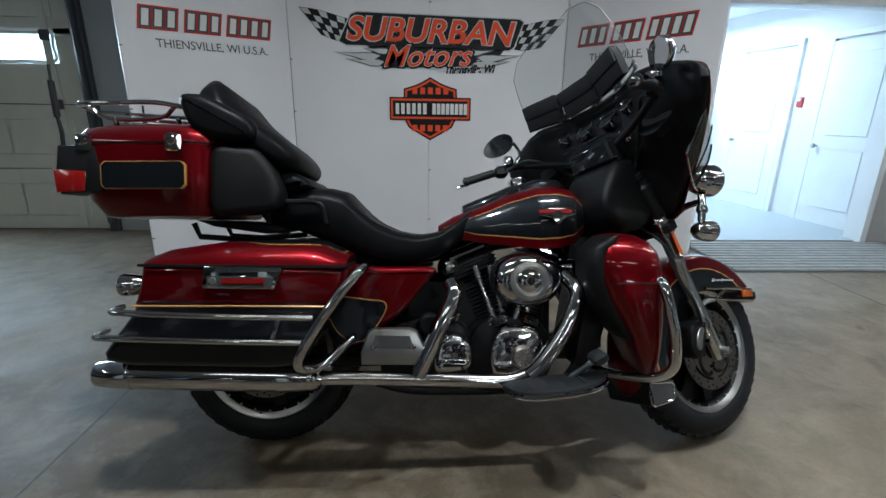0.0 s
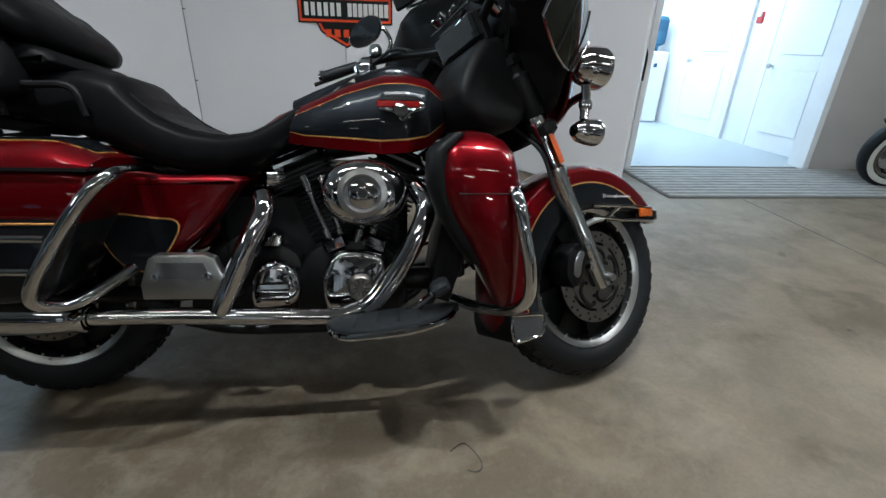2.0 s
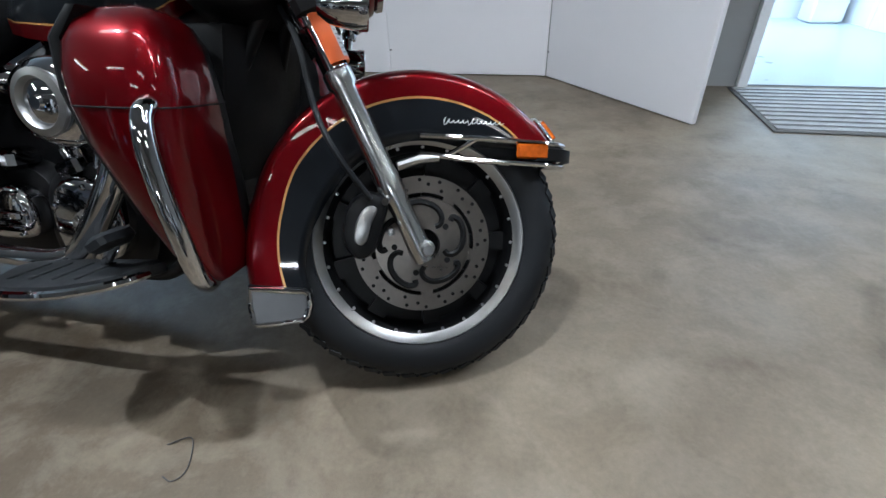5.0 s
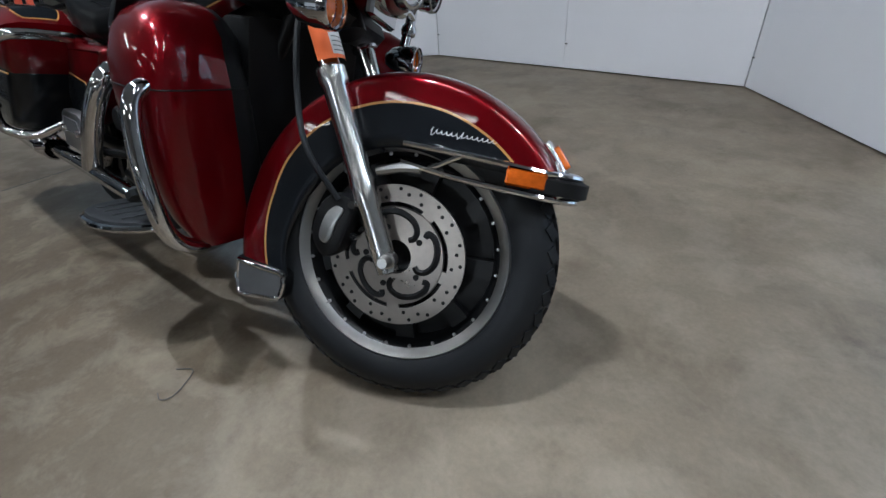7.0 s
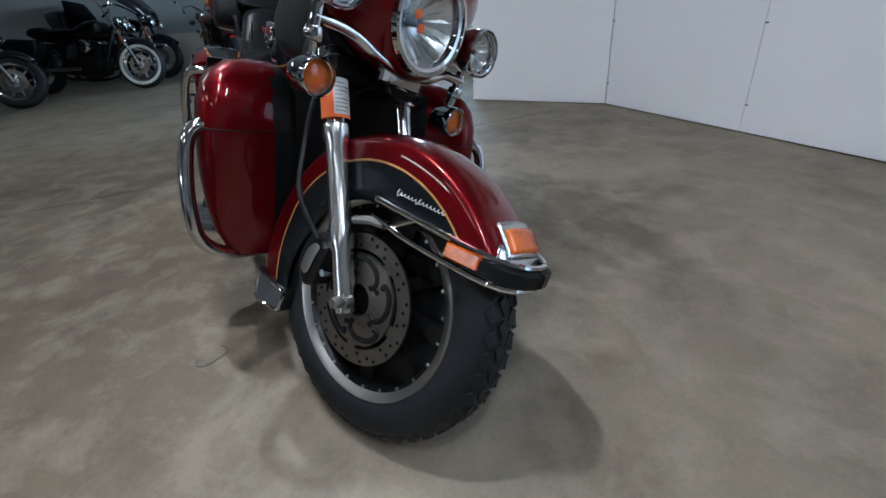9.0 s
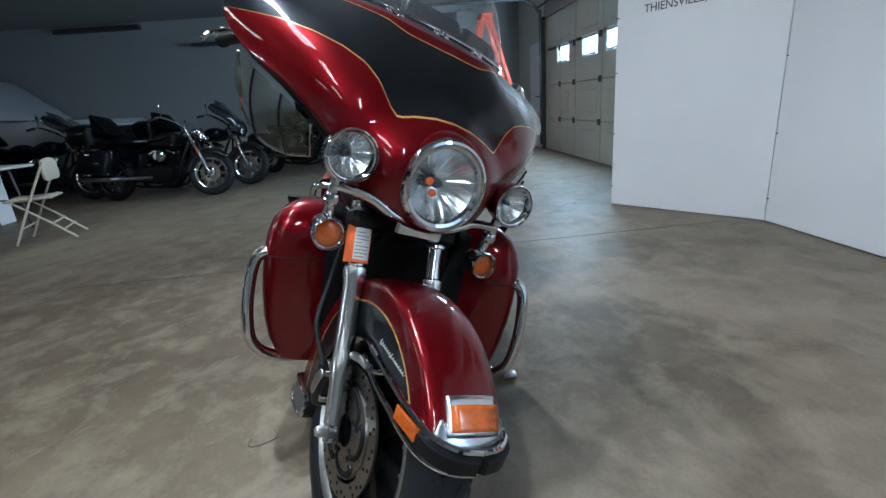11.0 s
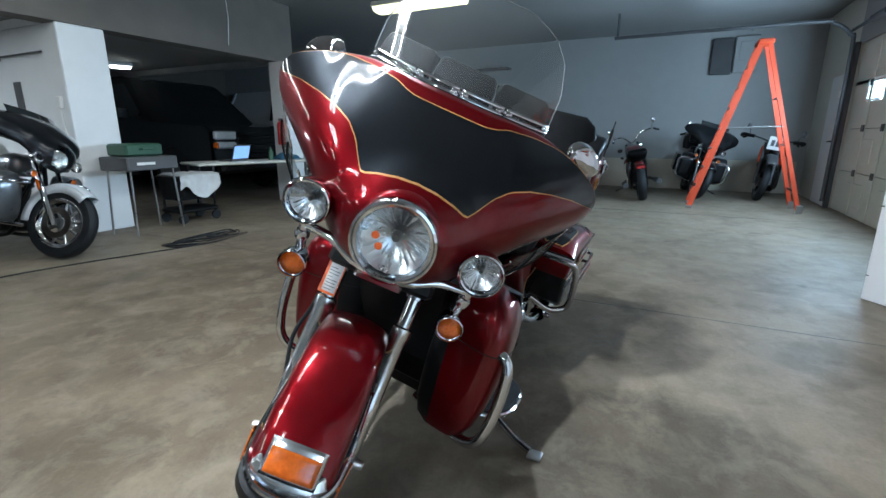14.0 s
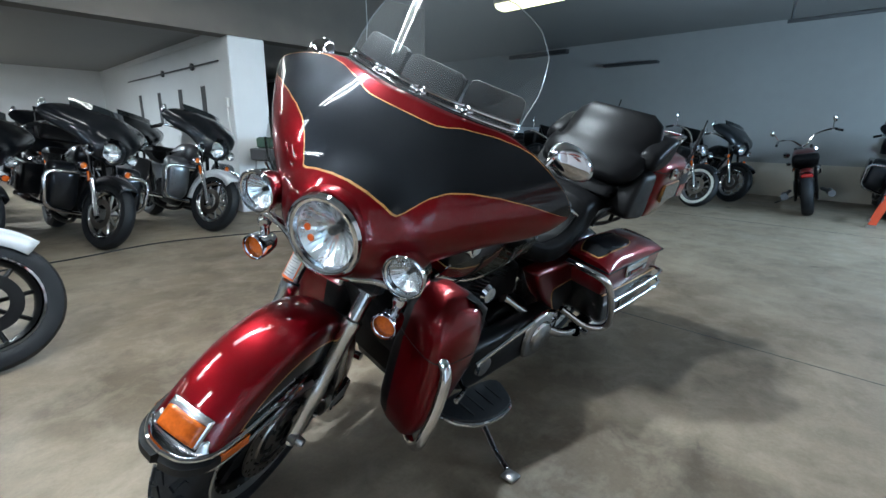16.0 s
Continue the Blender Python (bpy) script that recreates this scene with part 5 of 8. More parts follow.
lb = part("light_bar", Geo().tube(bar, 0.012, 10, smooth=6), "chrome", bike, "chrome auxiliary lamp bar", ST)
part("nacelle_plate", Geo().box((1.475, 0, 0.79), (0.02, 0.13, 0.035), b=0.006), "chrome", lb)
for s in (-1, 1):
    lamp("passing_lamp", Vector((1.492, s * 0.228, 0.922)), 0.057, 0.075, bike, ST, "round chrome passing lamp")
    lamp("turn_signal", Vector((1.475, s * 0.220, 0.742)), 0.037, 0.065, bike, ST, "round chrome turn signal with amber lens", "amber")
    part("lamp_mount", Geo().tube([(1.455, s * 0.23, 0.868), (1.455, s * 0.228, 0.83), (1.45, s * 0.222, 0.775)], 0.013, 10), "chrome", lb)
    part("mount_ball", Geo().lathe([(0, -0.02), (0.017, -0.012), (0.02, 0), (0.017, 0.012), (0, 0.02)], (1.455, s * 0.226, 0.815), (0, 0, 1), 14), "chrome", lb)

# handlebar, grips, levers, mirrors
hb = part("handlebar", Geo().tube([(0.93, -0.462, 1.075), (1.04, -0.415, 1.108), (1.13, -0.33, 1.115), (1.19, -0.16, 1.075), (1.21, 0, 1.04), (1.19, 0.16, 1.075), (1.13, 0.33, 1.115), (1.04, 0.415, 1.108), (0.93, 0.462, 1.075)], 0.0135, 10, smooth=6), "engine_black", bike, "dark handlebar", ST)
for s in (-1, 1):
    a, b = Vector((0.90, s * 0.474, 1.064)), Vector((1.02, s * 0.424, 1.102))
    part("grip", Geo().tube([a, a.lerp(b, 0.08), a.lerp(b, 0.1), a.lerp(b, 0.5), b], lambda q: 0.021 if q < 0.3 else 0.0180, 12), "rubber", hb)
    part("grip_end", Geo().lathe([(0, 0.012), (0.012, 0.010), (0.016, 0)], a, a - b, 12), "chrome", hb)
    part("switch_housing", Geo().box((1.05, s * 0.41, 1.105), (0.06, 0.045, 0.055), b=0.014, rot=Matrix.Rotation(radians(-s * 35), 3, "Z")), "engine_black", hb)
    part("reservoir", Geo().lathe([(0, 0.03), (0.018, 0.028), (0.024, 0.015), (0.024, -0.01), (0, -0.02)], (1.075, s * 0.385, 1.14), (0, 0, 1), 18), "chrome", hb)
    part("lever", Geo().tube([(1.07, s * 0.41, 1.105), (1.03, s * 0.452, 1.10), (0.95, s * 0.498, 1.075), (0.885, s * 0.520, 1.050)], 0.007, 8, smooth=5), "chrome", hb)
    mst = part("mirror", Geo().tube([(1.10, s * 0.375, 1.12), (1.13, s * 0.372, 1.18), (1.11, s * 0.385, 1.235), (1.075, s * 0.40, 1.245)], 0.0075, 8, smooth=5), "chrome", hb, "chrome mirror on a stalk")
    out = [(0.078 * math.cos(t) * (1 + 0.12 * math.cos(t)), 0.047 * math.sin(t)) for t in [2 * math.pi * k / 24 for k in range(24)]]
    mm = Matrix.Translation((1.06, 0.425, 1.235) if s > 0 else (1.085, -0.41, 1.215)) @ Matrix.Rotation(radians(s * 32), 4, "Z") @ Matrix.Rotation(radians(-12), 4, "Y") @ Matrix.Rotation(radians(-s * 14), 4, "X")
    g = Geo()
    g.rings([[mm @ Vector((x, s * y * k, z * k)) for y, z in out] for x, k in ((0.030, 0.25), (0.024, 0.7), (0.009, 0.97), (0.0, 1.0), (-0.004, 0.97))])
    part("mirror_shell", g, "chrome", mst, smooth=60)
    g = Geo()
    g.add([mm @ Vector((-0.0055, s * y * 0.93, z * 0.93)) for y, z in out], [tuple(range(24))])
    part("mirror_glass", g, "chrome", mst, smooth=0)
    part("cable", Geo().tube([(1.05, s * 0.40, 1.09), (1.12, s * 0.30, 1.13), (1.22, s * 0.2, 1.06), (1.28, s * 0.1, 0.95), (1.27, s * 0.07, 0.80)], 0.006, 6, smooth=6), "rubber", hb)

# ---- lower fairings and engine guard ----
def lower_fairing(s):
    secs = []
    for z, x0, x1, yi, yo in ((0.300, 1.288, 1.318, 0.19, 0.285), (0.325, 1.264, 1.330, 0.155, 0.318), (0.37, 1.240, 1.335, 0.14, 0.343), (0.43, 1.212, 1.338, 0.135, 0.360), (0.50, 1.174, 1.341, 0.13, 0.371), (0.56, 1.138, 1.343, 0.13, 0.376), (0.62, 1.116, 1.342, 0.13, 0.377), (0.67, 1.110, 1.338, 0.14, 0.373), (0.715, 1.112, 1.325, 0.145, 0.360), (0.745, 1.120, 1.302, 0.16, 0.338), (0.764, 1.138, 1.268, 0.18, 0.308), (0.773, 1.16, 1.232, 0.205, 0.275)):
        r = []
        for k in range(28):
            t = 2 * math.pi * k / 28
            e = 0.58
            cx, cy = math.copysign(abs(math.cos(t)) ** e, math.cos(t)), math.copysign(abs(math.sin(t)) ** e, math.sin(t))
            # the front face sweeps back towards the engine
            xf = x1 - 0.055 * (x1 - x0) / 0.22 * (1 - cy) / 2 - 0.012
            r.append(((x0 + xf) / 2 + cx * (xf - x0) / 2, s * ((yi + yo) / 2 + cy * (yo - yi) / 2), z))
        secs.append(r)
    g = Geo().rings(secs)
    for i, f in enumerate(g.f):
        if sum(abs(g.v[k][1]) for k in f) / len(f) < 0.20:
            g.m[i] = 1
    lf = part("lower_fairing", g, ["red", "plastic"], bike, "dark red lower fairing with glove box", smooth=50)
    v = []
    for z, x, w in ((0.44, 1.198, 0.008), (0.50, 1.164, 0.014), (0.56, 1.130, 0.018), (0.64, 1.106, 0.022), (0.72, 1.106, 0.020), (0.765, 1.150, 0.008)):
        v.append([(x - w, s * 0.20, z), (x - w - 0.004, s * 0.29, z), (x - w + 0.006, s * 0.330, z), (x + 0.006, s * 0.343, z), (x + 0.022, s * 0.341, z), (x + 0.03, s * 0.2, z)])
    part("vent_edge", Geo().rings([[tuple(p) for p in r] for r in v]), "plastic", lf, "black vent edge", smooth=75)
    seam = [Vector(p) for p in secs[6][-7:] + secs[6][:10]]
    mid_ = sum(seam, Vector()) / len(seam)
    part("glove_box_seam", Geo().tube([p + (p - mid_) * 0.002 for p in seam], 0.0016, 6), "plastic", lf)
    return lf


both(lower_fairing)
for s in (-1, 1):
    part("engine_guard", Geo().tube([(1.215, s * 0.10, 0.635), (1.222, s * 0.24, 0.640), (1.282, s * 0.350, 0.628), (1.296, s * 0.388, 0.600), (1.312, s * 0.398, 0.52), (1.330, s * 0.393, 0.43), (1.332, s * 0.372, 0.355), (1.300, s * 0.31, 0.308), (1.23, s * 0.2, 0.285), (1.18, s * 0.1, 0.28)], 0.0165, 14, smooth=7), "chrome", bike, "chrome engine guard tube")

# ---- tank, seat, side covers ----
TANK = [(0.650, 0.775, 0.030, 0.796), (0.70, 0.750, 0.080, 0.828), (0.80, 0.735, 0.128, 0.868), (0.90, 0.725, 0.158, 0.912), (1.00, 0.715, 0.176, 0.942), (1.07, 0.720, 0.172, 0.945), (1.13, 0.735, 0.156, 0.934), (1.17, 0.770, 0.115, 0.900), (1.188, 0.80, 0.06, 0.865)]


def tank_pt(x, t, grow=0.0):
    """t runs from the lower edge on the right over the top to the left."""
    zb, w, zt = lerp_table(TANK, x)
    a = math.pi * t
    c, s_ = math.cos(a), math.sin(a)
    y = -w * math.copysign(abs(c) ** 0.62, c)
    # sides swell out below, the top is rounded
    z = zb + (zt - zb) * s_ ** 0.85
    if s_ < 0.3:
        y *= 0.90 + 0.10 * s_ / 0.3
    return (x, y, z)


def tank_field(x):
    """Lower and upper bound, as t on the right side, of the black field."""
    f = lerp_table([(0.675, 0.15, 0.165), (0.71, 0.10, 0.215), (0.78, 0.055, 0.255), (0.88, 0.042, 0.285), (0.98, 0.036, 0.300), (1.06, 0.036, 0.300), (1.12, 0.036, 0.290), (1.16, 0.05, 0.26), (1.188, 0.08, 0.22)], x)
    return f


XS = [0.650 + 0.538 * i / 60 for i in range(61)]
g = Geo()
q = 0.006
for sd in (0, 1):
    fl_ = (lambda t: 1 - t) if sd else (lambda t: t)
    T = lambda x, t, f=fl_: tank_pt(x, f(t))
    g.grid(T, XS, lambda x: span(0, tank_field(x)[0] - q / 2, 4), 0)
    g.grid(T, XS, lambda x: span(tank_field(x)[0] - q / 2, tank_field(x)[0] + q / 2, 1), 2)
    g.grid(T, XS, lambda x: span(tank_field(x)[0] + q / 2, max(tank_field(x)[0] + q / 2, tank_field(x)[1] - q / 2), 8), 1)
    g.grid(T, XS, lambda x: span(max(tank_field(x)[0] + q / 2, tank_field(x)[1] - q / 2), max(tank_field(x)[0] + q / 2, tank_field(x)[1] + q / 2), 1), 2)
    g.grid(T, XS, lambda x: span(max(tank_field(x)[0] + q / 2, tank_field(x)[1] + q / 2), 0.5, 8), 0)
tank = part("fuel_tank", g, ["red", "black_paint", "gold"], bike, "dark red fuel tank with black side fields and gold stripes", pose(-0.03, 0, 0), 60)
g = Geo()
rr = []
for x, w, z in ((0.74, 0.035, 0.86), (0.80, 0.055, 0.885), (0.92, 0.065, 0.935), (1.02, 0.062, 0.962), (1.09, 0.045, 0.962), (1.12, 0.03, 0.945)):
    rr.append([(x, -w, z - 0.05), (x, -w, z - 0.008), (x, -w * 0.7, z + 0.006), (x, 0, z + 0.012), (x, w * 0.7, z + 0.006), (x, w, z - 0.008), (x, w, z - 0.05)])
part("console", g.rings(rr), "black_paint", tank, "black tank console", smooth=50)
part("fuel_cap", Geo().lathe([(0, 0.02), (0.03, 0.018), (0.034, 0.01), (0.034, -0.01)], (0.95, 0, 0.958), (-0.2, 0, 1), 24), "chrome", tank)
for s in (-1, 1):
    bx = rounded([(0.99, 0.832), (1.03, 0.822), (1.055, 0.800), (1.08, 0.822), (1.115, 0.834), (1.11, 0.856), (1.07, 0.868), (1.03, 0.866), (0.995, 0.852)], 3)
    bd = part("badge", Geo().prism(bx, s * 0.172, s * 0.187, "y", 0.004), "chrome", tank, "chrome and red tank badge")
    part("badge_bar", Geo().box((1.045, s * 0.188, 0.845), (0.115, 0.006, 0.018), b=0.003), "red_lens", bd)
    part("badge_disc", Geo().lathe([(0, 0.006), (0.018, 0.005), (0.02, 0)], (1.05, s * 0.187, 0.83), (0, s, 0), 20), "chrome", bd)

SEAT = [(0.02, 0.15, 0.90, 0.80), (0.08, 0.165, 0.918, 0.79), (0.16, 0.172, 0.926, 0.76), (0.24, 0.178, 0.926, 0.73), (0.295, 0.184, 0.912, 0.71), (0.34, 0.192, 0.862, 0.69), (0.40, 0.200, 0.815, 0.67), (0.47, 0.200, 0.785, 0.655), (0.55, 0.188, 0.770, 0.66), (0.62, 0.155, 0.782, 0.685), (0.68, 0.115, 0.818, 0.72), (0.73, 0.085, 0.855, 0.765), (0.765, 0.06, 0.868, 0.80)]
rr = []
for i in range(66):
    x = 0.02 + 0.745 * i / 65
    w, zt, zb = lerp_table(SEAT, x)
    r = []
    for k in range(26):
        t = 2 * math.pi * k / 26
        e = 0.55
        cy, cz = math.copysign(abs(math.cos(t)) ** e, math.cos(t)), math.copysign(abs(math.sin(t)) ** e, math.sin(t))
        dish = 0.018 * (1 - abs(cy)) if cz > 0 and x > 0.36 else -0.004 * (1 - abs(cy)) * (cz > 0)
        r.append((x, cy * w, (zt + zb) / 2 + cz * (zt - zb) / 2 - dish))
    rr.append(r)
seat = part("seat", Geo().rings(rr), "vinyl", bike, "black vinyl two-up touring seat", smooth=60)
for s in (-1, 1):
    part("seat_piping", Geo().tube([(x, s * (lerp_table(SEAT, x)[0] * 0.80), lerp_table(SEAT, x)[1] - 0.0135) for x in [0.33 + 0.40 * k / 14 for k in range(15)]], 0.004, 6), "vinyl", seat)
    part("grab_strap", Geo().tube([(0.05, s * 0.185, 0.80), (0.06, s * 0.195, 0.865), (0.14, s * 0.2, 0.872), (0.22, s * 0.2, 0.865), (0.24, s * 0.19, 0.80)], 0.009, 8, smooth=5), "plastic", seat)

# pad on the tour box: lower cushion, backrest, wrap-round arms, speaker pods
side = rounded([(-0.14, 1.275), (-0.10, 1.262), (-0.04, 1.19), (0.03, 1.13), (0.11, 1.07), (0.15, 1.015), (0.135, 0.975), (0.09, 0.985), (0.0, 1.03), (-0.09, 1.08), (-0.17, 1.16), (-0.185, 1.23)], 4)
cx_, cz_ = sum(p[0] for p in side) / len(side), sum(p[1] for p in side) / len(side)
rr = []
for y, k, top in ((-0.245, 0.35, -0.07), (-0.235, 0.68, -0.045), (-0.205, 0.90, -0.02), (-0.15, 1.0, 0), (0, 1.0, 0.0), (0.15, 1.0, 0), (0.205, 0.90, -0.02), (0.235, 0.68, -0.045), (0.245, 0.35, -0.07)):
    rr.append([(cx_ + (p[0] - cx_) * k, y, cz_ + (p[1] - cz_) * k + top * (1 if p[1] > cz_ else 0.2)) for p in side])
br = part("backrest", Geo().rings(rr), "vinyl", bike, "black padded passenger backrest", smooth=60)
for s in (-1, 1):
    arm = rounded([(-0.19, 1.19), (-0.13, 1.20), (-0.05, 1.165), (0.02, 1.125), (0.035, 1.08), (0.01, 1.055), (-0.08, 1.06), (-0.16, 1.10)], 4)
    part("arm_pad", Geo().prism(arm, s * 0.19, s * 0.285, "y", 0.028, cuts=3), "vinyl", br)
    pod = rounded([(-0.095, 1.035), (-0.02, 1.04), (0.04, 1.03), (0.085, 0.97), (0.11, 0.90), (0.095, 0.845), (0.0, 0.828), (-0.095, 0.83), (-0.105, 0.93)], 4)
    part("speaker_pod", Geo().prism(pod, s * 0.15, s * 0.272, "y", 0.025, cuts=3), "plastic", br)
low = rounded([(0.0, 0.97), (0.10, 0.975), (0.165, 0.955), (0.18, 0.92), (0.10, 0.90), (0.0, 0.90)], 4)
part("lower_cushion", Geo().prism(low, -0.19, 0.19, "y", 0.03, cuts=3), "vinyl", br)

# tour box
def box_ring(z, x0, x1, w0, w1, e=0.32, n=44):
    r = []
    for k in range(n):
        t = 2 * math.pi * k / n
        cx, cy = math.copysign(abs(math.cos(t)) ** e, math.cos(t)), math.copysign(abs(math.sin(t)) ** e, math.sin(t))
        u = (cx + 1) / 2
        r.append(((x0 + x1) / 2 + cx * (x1 - x0) / 2, cy * (w0 + (w1 - w0) * u), z))
    return r
tb = part("tour_box", Geo().rings([box_ring(0.815, -0.46, -0.13, 0.20, 0.25), box_ring(0.822, -0.485, -0.105, 0.225, 0.27), box_ring(0.87, -0.515, -0.09, 0.245, 0.288), box_ring(0.95, -0.54, -0.085, 0.255, 0.296), box_ring(1.045, -0.545, -0.082, 0.258, 0.298)]), "red", bike, "dark red hard luggage box with black side fields", smooth=50)
part("lid", Geo().rings([box_ring(1.049, -0.552, -0.078, 0.262, 0.302), box_ring(1.062, -0.553, -0.078, 0.262, 0.302), box_ring(1.095, -0.530, -0.098, 0.245, 0.285), box_ring(1.115, -0.48, -0.14, 0.20, 0.24), box_ring(1.124, -0.40, -0.2, 0.12, 0.15)]), "red", tb, smooth=50)
part("lid_seam", Geo().rings([box_ring(1.044, -0.549, -0.080, 0.260, 0.300), box_ring(1.050, -0.549, -0.080, 0.260, 0.300)]), "plastic", tb)
for s in (-1, 1):
    a, b = Vector((-0.428, s * 0.272, 0)), Vector((-0.165, s * 0.2975, 0))
    def field(name, x0, x1, z0, z1, mat, off):
        p = lambda x: a.lerp(b, (x + 0.428) / 0.263).y + s * off
        o = rounded([(x0, z0), (x1, z0), (x1, z1), (x0, z1)], 1)
        g = Geo()
        o = [(x0 + 0.012, z0), (x1 - 0.012, z0), (x1, z0 + 0.012), (x1, z1 - 0.012), (x1 - 0.012, z1), (x0 + 0.012, z1), (x0, z1 - 0.012), (x0, z0 + 0.012)]
        g.rings([[(x, p(x) - s * 0.012, z) for x, z in o], [(x, p(x), z) for x, z in o]])
        part(name, g, mat, tb, smooth=0)
    field("stripe", -0.4298, -0.1622, 0.9042, 0.9898, "gold", 0.0015)
    field("side_field", -0.427, -0.165, 0.907, 0.987, "black_paint", 0.0032)
    for x in (-0.485, -0.195):
        y = s * (0.262 if x < -0.3 else 0.302)
        la = part("latch", Geo().box((x, y, 1.045), (0.05, 0.018, 0.055), b=0.006), "chrome", tb, "chrome latch")
        part("latch_knob", Geo().lathe([(0, 0.012), (0.014, 0.01), (0.016, 0)], (x, y + s * 0.009, 1.052), (0, s, 0), 14), "chrome", la)
    o = [(-0.560, 0.888), (-0.43, 0.895), (-0.425, 0.94), (-0.44, 1.0), (-0.45, 1.04), (-0.565, 1.04), (-0.572, 0.96)]
    wl_ = part("tail_lamp", Geo().prism([(x, z) for x, z in o], s * 0.16, s * 0.266, "y", 0.01), "plastic", tb, "wrap-round tail lamp in black surround")
    part("lens", Geo().prism([(-0.568, 0.893), (-0.482, 0.898), (-0.478, 0.960), (-0.577, 0.965)], s * 0.165, s * 0.2675, "y", 0.004), "red_lens", wl_, "red lens")
part("rear_band", Geo().box((-0.553, 0, 0.955), (0.03, 0.36, 0.10), b=0.01), "red_lens", tb, "red rear lamp band")
rk = part("luggage_rack", Geo().tube([(-0.16, -0.20, 1.205), (-0.20, -0.205, 1.175), (-0.30, -0.205, 1.188), (-0.46, -0.20, 1.186), (-0.55, -0.18, 1.186), (-0.575, -0.12, 1.188), (-0.575, 0.12, 1.188), (-0.55, 0.18, 1.186), (-0.46, 0.20, 1.186), (-0.30, 0.205, 1.188), (-0.20, 0.205, 1.175), (-0.16, 0.20, 1.205)], 0.008, 10, smooth=5), "chrome", tb, "chrome luggage rack")
for s in (-1, 1):
    part("rack_foot", Geo().tube([(-0.52, s * 0.19, 1.186), (-0.46, s * 0.18, 1.140), (-0.30, s * 0.18, 1.145), (-0.24, s * 0.2, 1.175)], 0.007, 8, smooth=4), "chrome", rk)
    for x in (-0.44, -0.24):
        part("rack_post", Geo().tube([(x, s * 0.18, 1.145), (x, s * 0.17, 1.10)], 0.008, 8), "chrome", rk)
for y in (-0.09, 0.0, 0.09):
    part("rack_bar", Geo().tube([(-0.55, y, 1.182), (-0.25, y, 1.165)], 0.006, 8), "chrome", rk)
for s in (-1, 1):
    an = part("antenna", Geo().tube([(-0.56, s * 0.24, 1.0), (-0.565, s * 0.24, 1.08), (-0.585, s * 0.24, 1.16), (-0.60, s * 0.24, 1.29)], lambda q: 0.006 if q < 0.5 else 0.004, 8), "plastic", tb, "short black antenna")
    part("antenna_sleeve", Geo().tube([(-0.578, s * 0.24, 1.13), (-0.594, s * 0.24, 1.24)], 0.009, 8), "plastic", an)
part("tour_mount", Geo().prism([(-0.22, 0.812), (-0.05, 0.81), (0.10, 0.78), (0.02, 0.765), (-0.16, 0.79)], -0.12, 0.12, "y", 0.006), "engine_black", bike)
for s in (-1, 1):
    part("mount_strut", Geo().tube([(-0.22, s * 0.13, 0.80), (-0.20, s * 0.13, 0.755), (-0.05, s * 0.12, 0.745), (0.10, s * 0.12, 0.76)], 0.010, 8), "engine_black", bike)

